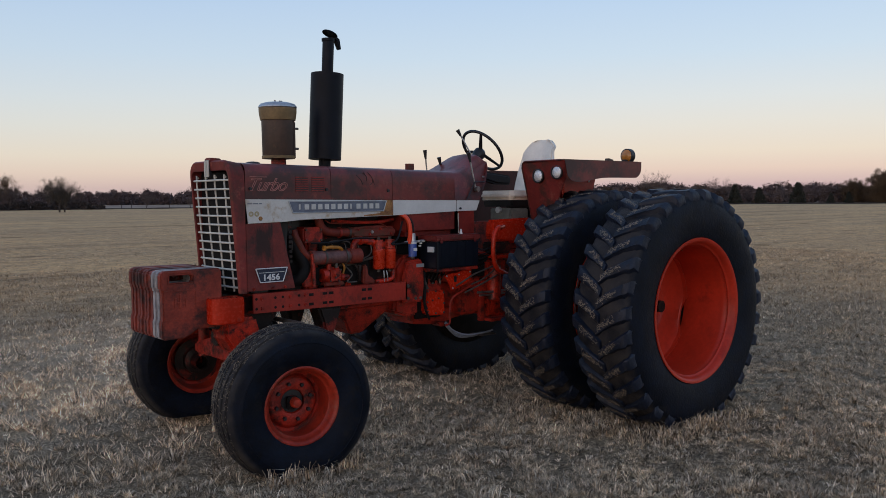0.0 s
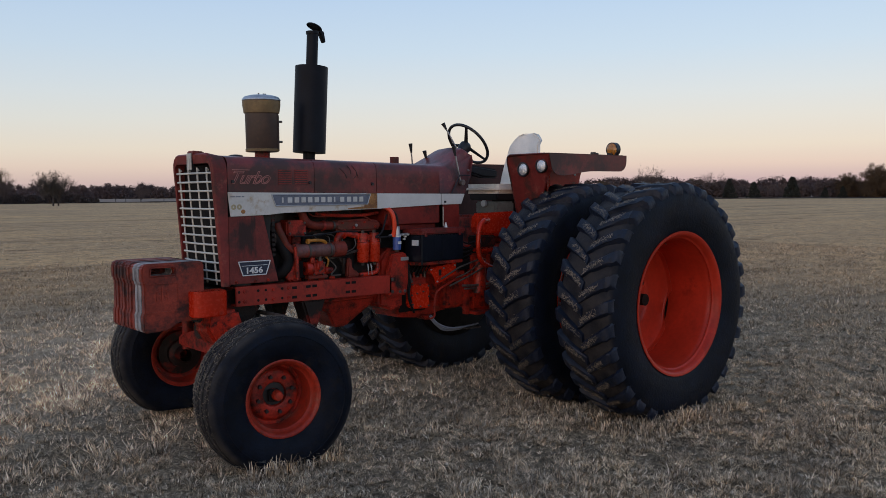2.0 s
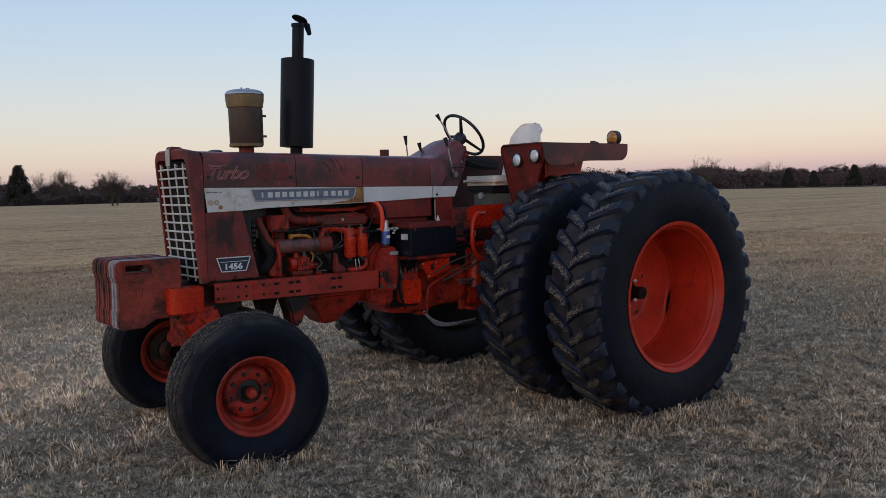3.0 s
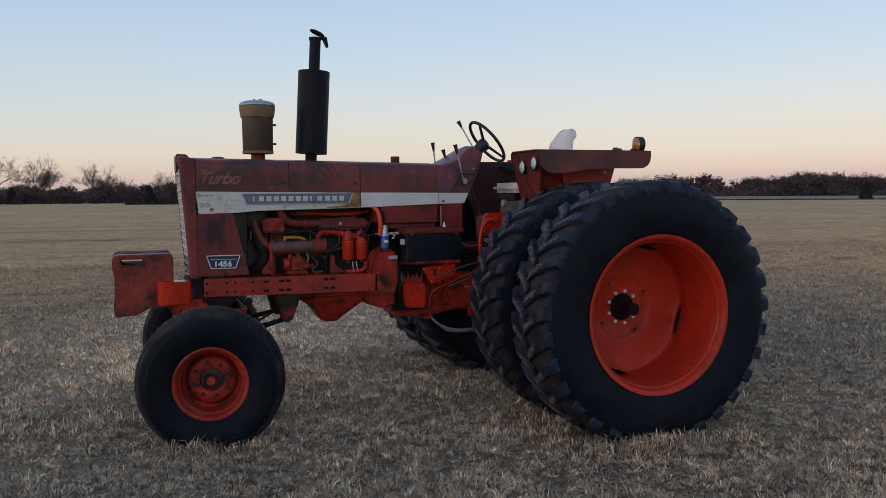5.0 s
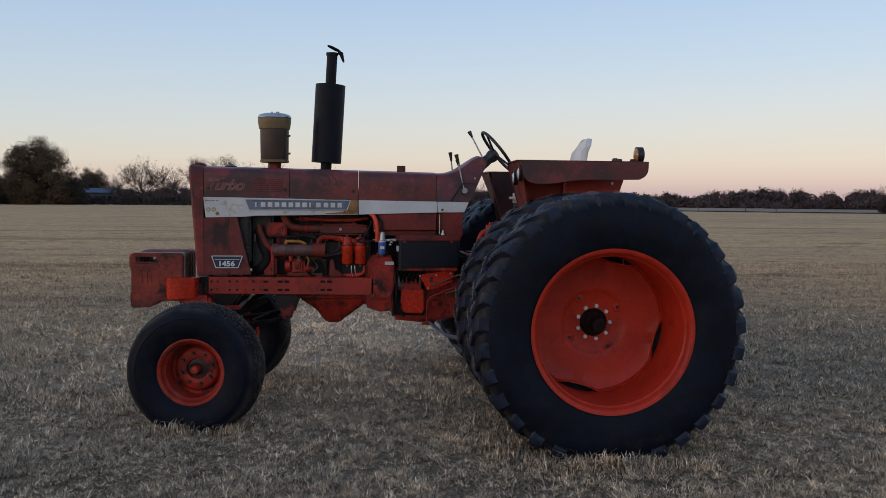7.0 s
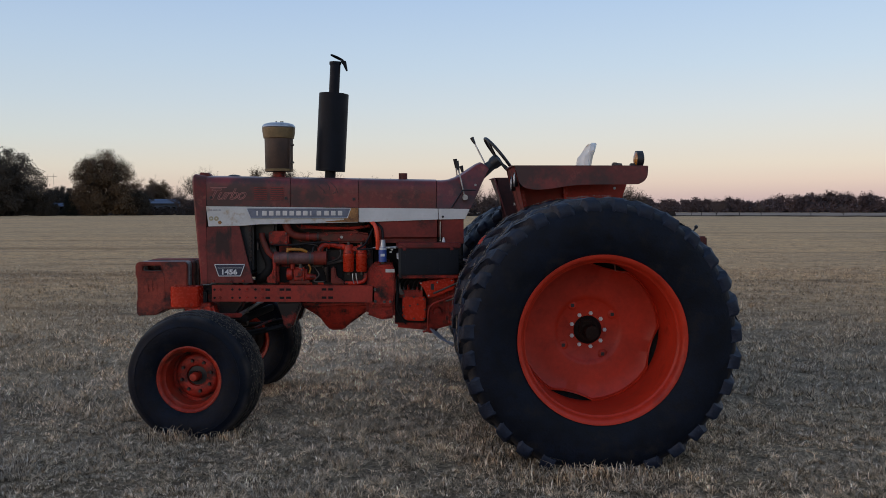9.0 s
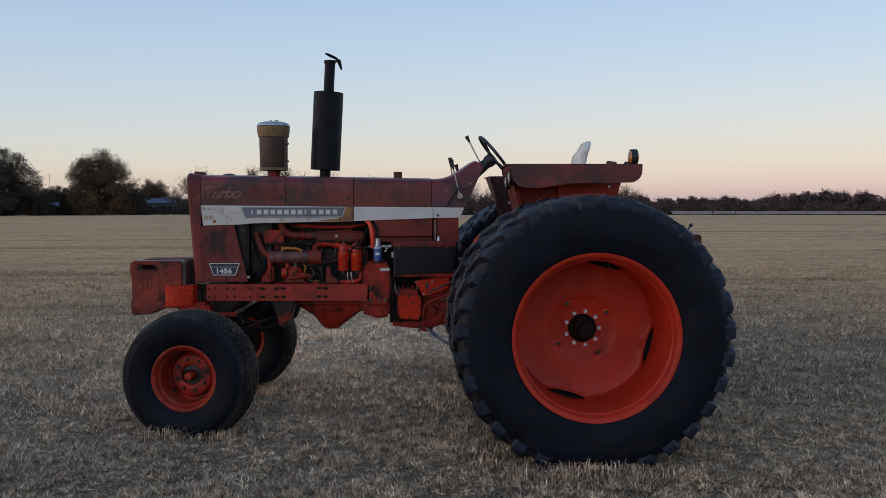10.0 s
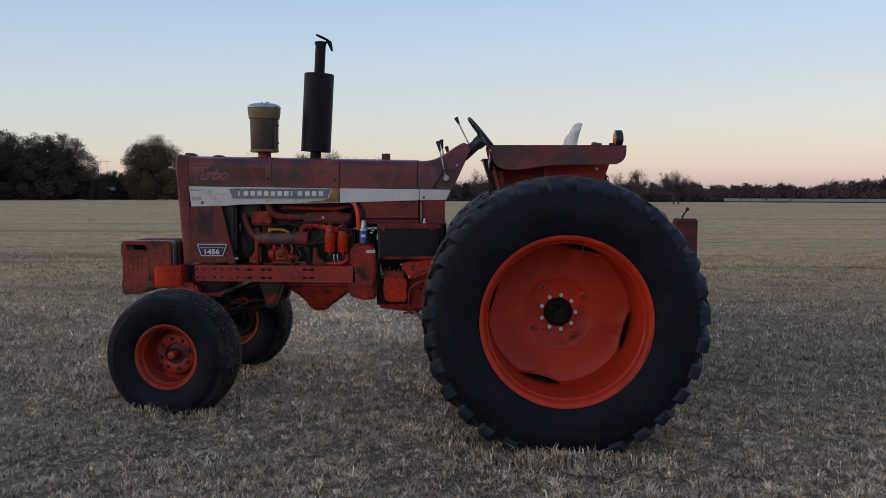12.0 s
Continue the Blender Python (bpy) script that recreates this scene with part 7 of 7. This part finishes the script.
def holed(outer, inner, y0, y1):
    """A cast slab of the outer outline with a hand hold through it."""
    bm = bmesh.new()
    for line in (outer, inner):
        vs = [bm.verts.new((x, y0, z)) for x, z in line]
        for a, b in zip(vs, vs[1:] + vs[:1]):
            bm.edges.new((a, b))
    bmesh.ops.triangle_fill(bm, edges=list(bm.edges), use_beauty=True)
    r = bmesh.ops.extrude_face_region(bm, geom=list(bm.faces))
    bmesh.ops.translate(bm, vec=(0, y1 - y0, 0), verts=[e for e in r["geom"] if isinstance(e, bmesh.types.BMVert)])
    bmesh.ops.recalc_face_normals(bm, faces=bm.faces)
    bmesh.ops.dissolve_limit(bm, angle_limit=0.02, verts=bm.verts, edges=bm.edges)
    return bev(bm, 0.008, 2, 40)


for k in range(count):
    y0 = W0 + pitch * k + (0.0 if k == 0 else 0.003)
    y1 = W0 + pitch * (k + 1) - 0.003
    jog = (0.0, 0.004, 0.0, 0.006, 0.002, 0.005, 0.0, 0.004, 0.001, 0.003)[k]
    mat = GREYED if k in (1, 2) else WEIGHT
    label = "grey-primed cast weight" if k in (1, 2) else "rusty red cast suitcase weight"
    w = part("suitcase_weight", holed([(x + jog, z - jog * 0.5) for x, z in PROFILE], [(x + jog, z - jog * 0.5) for x, z in HOLE], y0, y1), mat, tractor, label)
    if k == 0:
        part("hand_hold_lip", tube([(x, y0 - 0.001, z) for x, z in HOLE + HOLE[:1]], 0.004, 6, soft=False), WEIGHT, w)
        for x0, x1, z0, z1 in ((-3.168, -3.153, 1.02, 1.082), (-3.136, -3.119, 1.02, 1.104), (-3.102, -3.087, 1.02, 1.082), (-3.152, -3.137, 1.044, 1.056), (-3.118, -3.103, 1.044, 1.056)):
            part("cast_logo", box(x0, x1, y0 - 0.006, y0 + 0.001, z0, z1, 0.0015), WEIGHT, w)
        part("cast_rib", box(-3.035, -3.028, y0 - 0.004, y0 + 0.001, 0.958, 1.118, 0.001), WEIGHT, w, smooth=False)
        part("cast_rib", box(-3.232, -3.028, y0 - 0.004, y0 + 0.001, 1.12, 1.128, 0.001), WEIGHT, w, smooth=False)
        part("cast_rib", box(-3.232, -3.028, y0 - 0.004, y0 + 0.001, 0.948, 0.956, 0.001), WEIGHT, w, smooth=False)
part("weight_carrier", box(-2.90, -2.72, -0.22, 0.26, 0.86, 1.02, 0.01), BLACK, tractor)
BR = [(-2.965, -0.245), (-2.972, -0.30), (-2.955, -0.33), (-2.92, -0.345), (-2.78, -0.345), (-2.755, -0.33), (-2.745, -0.25), (-2.745, -0.2), (-2.965, -0.2)]
part("weight_bracket", prism(BR, 0.907, 1.064, 0.006, axis="z"), BRIGHT, tractor, "bright red bumper bracket beside the weights")
part("bracket_block", prism([(-2.86, 0.93), (-2.66, 0.93), (-2.62, 0.80), (-2.70, 0.70), (-2.80, 0.70), (-2.88, 0.82)], -0.30, -0.10, 0.02), ENGINE, tractor)


# ---- grass ----
def grass_material(name, stops):
    """Frosted dead blades: cream, tan and grey-brown from blade to blade, darker and paler in patches."""
    m = bpy.data.materials.new(name)
    m.use_nodes = True
    n, l = m.node_tree.nodes, m.node_tree.links
    b = n["Principled BSDF"]
    co = n.new("ShaderNodeTexCoord")
    each = n.new("ShaderNodeNewGeometry")
    blade = ramp_node(n, stops)
    l.new(each.outputs["Random Per Island"], blade.inputs[0])
    colour = blade.outputs[0]
    for scale, low, high in ((0.9, (0.88, 0.875, 0.87), (1.06, 1.04, 1.02)), (2.6, (0.84, 0.835, 0.83), (1.12, 1.09, 1.03)), (11.0, (0.58, 0.58, 0.59), (1.36, 1.35, 1.33)), (24.0, (0.60, 0.60, 0.60), (1.33, 1.32, 1.31)), (0.16, (0.82, 0.82, 0.84), (1.15, 1.08, 1.02))):
        t = n.new("ShaderNodeTexNoise")
        t.inputs["Scale"].default_value, t.inputs["Detail"].default_value = scale, 4
        l.new(co.outputs["Object"], t.inputs["Vector"])
        r = ramp_node(n, [(0.34, low), (0.64, high)])
        l.new(t.outputs["Fac"], r.inputs[0])
        x = n.new("ShaderNodeMix")
        x.data_type, x.blend_type = "RGBA", "MULTIPLY"
        x.inputs["Factor"].default_value = 1.0
        l.new(colour, x.inputs["A"])
        l.new(r.outputs[0], x.inputs["B"])
        colour = x.outputs["Result"]
    colour = lifted_sward(n, l, co, colour)
    l.new(colour, b.inputs["Base Color"])
    b.inputs["Roughness"].default_value = 0.8
    b.inputs["Specular IOR Level"].default_value = 0.15
    return m


GRASS = grass_material("frosted_dry_grass", [(0.0, (0.046, 0.034, 0.024)), (0.22, (0.21, 0.161, 0.111)), (0.45, (0.53, 0.420, 0.298)), (0.8, (0.77, 0.64, 0.477)), (1.0, (0.88, 0.79, 0.66))])
SWARD = grass_material("dormant_sward", [(0.0, (0.17, 0.122, 0.080)), (0.3, (0.36, 0.265, 0.175)), (0.6, (0.60, 0.46, 0.31)), (1.0, (0.80, 0.66, 0.49))])


def tufts(x0, x1, y0, y1, per_m2, blades, length, width, seed, hole=None, simple=False, fade=None, rise=None, spread=0.016, flat=1.0, tussock=0.0):
    """Tufts of curved blades that spread from their foot, thinner and thicker in patches."""
    rng = np.random.default_rng(seed)
    n = int((x1 - x0) * (y1 - y0) * per_m2)
    p = np.stack([rng.uniform(x0, x1, n), rng.uniform(y0, y1, n)], 1)
    if hole:
        p = p[~((p[:, 0] > hole[0]) & (p[:, 0] < hole[1]) & (p[:, 1] > hole[2]) & (p[:, 1] < hole[3]))]
    patch = 0.5 + 0.22 * np.sin(p[:, 0] * 3.1 + 1.7 * np.sin(p[:, 1] * 2.3)) + 0.28 * np.sin(p[:, 1] * 4.3 + 2.1 * np.sin(p[:, 0] * 1.9 + 2))
    # tussocks a hand across, with gaps between them
    clump = np.sin(33 * p[:, 0] + 2.2 * np.sin(21 * p[:, 1])) * np.sin(30 * p[:, 1] + 2.2 * np.sin(17 * p[:, 0] + 1)) + 0.6 * np.sin(13 * p[:, 0] + 3 * np.sin(9 * p[:, 1])) * np.sin(11 * p[:, 1])
    fine = np.sin(71 * p[:, 0] + 2.6 * np.sin(43 * p[:, 1] + 1)) * np.sin(64 * p[:, 1] + 2.4 * np.sin(39 * p[:, 0]))
    clump = clump + 0.7 * fine
    keep = rng.uniform(0, 1, len(p)) < 0.42 + 0.5 * patch + 1.25 * tussock * clump
    if fade:
        keep &= rng.uniform(0, 1, len(p)) < np.clip((fade[1] - np.hypot(p[:, 0] + 2, p[:, 1] + 6)) / (fade[1] - fade[0]), 0, 1)
    if rise:
        keep &= rng.uniform(0, 1, len(p)) < np.clip((np.hypot(p[:, 0] + 2, p[:, 1] + 6) - rise[0]) / (rise[1] - rise[0]), 0, 1)
    p, patch, clump = p[keep], patch[keep], clump[keep]
    tall = (0.6 + 0.6 * patch) * np.clip(1 + 1.1 * tussock * clump, 0.35, 2.0) * rng.uniform(0.6, 1.35, len(p))
    p, tall = np.repeat(p, blades, 0), np.repeat(tall, blades)
    n = len(p)
    a = rng.uniform(0, 2 * np.pi, n)
    dx, dy = np.cos(a), np.sin(a)
    foot = rng.uniform(0, spread, n)
    h = length * tall * rng.uniform(0.45, 1.2, n) / flat ** 0.5
    lean = h * rng.uniform(0.1, 1.25, n) * flat
    twist = a + np.pi / 2 + rng.normal(0, 0.5, n)
    w = width * rng.uniform(0.6, 1.3, n) / 2
    base = np.stack([p[:, 0] + dx * foot, p[:, 1] + dy * foot, np.full(n, -0.004)], 1)
    side = np.stack([np.cos(twist) * w, np.sin(twist) * w, np.zeros(n)], 1)
    tip = base + np.stack([dx * lean, dy * lean, h * rng.uniform(0.55, 1.0, n)], 1)
    if simple:
        v = np.stack([base - side, base + side, tip], 1).reshape(-1, 3)
        return v, np.arange(3 * n).reshape(-1, 3)
    mid = base + np.stack([dx * lean * 0.35, dy * lean * 0.35, h * 0.66], 1)
    v = np.stack([base - side * 0.8, base + side * 0.8, mid - side, mid + side, tip], 1).reshape(-1, 3)
    k = (np.arange(n) * 5)[:, None]
    t = np.concatenate([k + np.array((0, 1, 3)), k + np.array((0, 3, 2)), k + np.array((2, 3, 4))], 1).reshape(-1, 3)
    return v, t


def grass(name, pieces, mat, label):
    vs, ts, k = [], [], 0
    for v, t in pieces:
        vs.append(v)
        ts.append(t + k)
        k += len(v)
    return mesh_stuff(name, np.vstack(vs), np.vstack(ts), mat, label, "grass")


NEAR_LAWN = (-5.2, 4.2, -3.6, -0.3)
WIDE_LAWN = (-8.0, 9.5, -4.0, 8.0)
FAR_LAWN = (-15, 19, -4.0, 15)
grass("grass", [tufts(*NEAR_LAWN, 4300, 7, 0.029, 0.0049, 1, simple=True, spread=0.018, flat=1.3, tussock=0.65),
               tufts(*NEAR_LAWN, 620, 6, 0.038, 0.0046, 9, spread=0.020, flat=1.6, tussock=0.8),
               tufts(-2.97, -2.33, -1.03, -0.90, 1000, 7, 0.085, 0.0056, 15, spread=0.03),
               tufts(-0.62, 0.62, -1.98, -1.79, 1100, 7, 0.080, 0.0054, 16, spread=0.03), tufts(-0.75, -0.36, -1.80, -0.62, 700, 7, 0.072, 0.0054, 17, spread=0.03)], GRASS, "short frosted tan grass round the tractor")
grass("grass_beyond", [tufts(*WIDE_LAWN, 1000, 6, 0.042, 0.0074, 2, hole=NEAR_LAWN, simple=True, spread=0.028, flat=1.2, tussock=1.0, fade=(8, 14))], GRASS, "short pale grass behind and under the tractor")
grass("grass_further", [tufts(*FAR_LAWN, 230, 4, 0.052, 0.0130, 3, hole=NEAR_LAWN, simple=True, spread=0.10, tussock=0.35, rise=(7.5, 14)),
                        tufts(-26, 50, 15, 58, 95, 3, 0.038, 0.017, 5, simple=True, fade=(14, 56), spread=0.4), tufts(19, 50, -3, 15, 95, 3, 0.038, 0.017, 6, simple=True, fade=(14, 50), spread=0.4)],
      SWARD, "short dormant grass across the field")
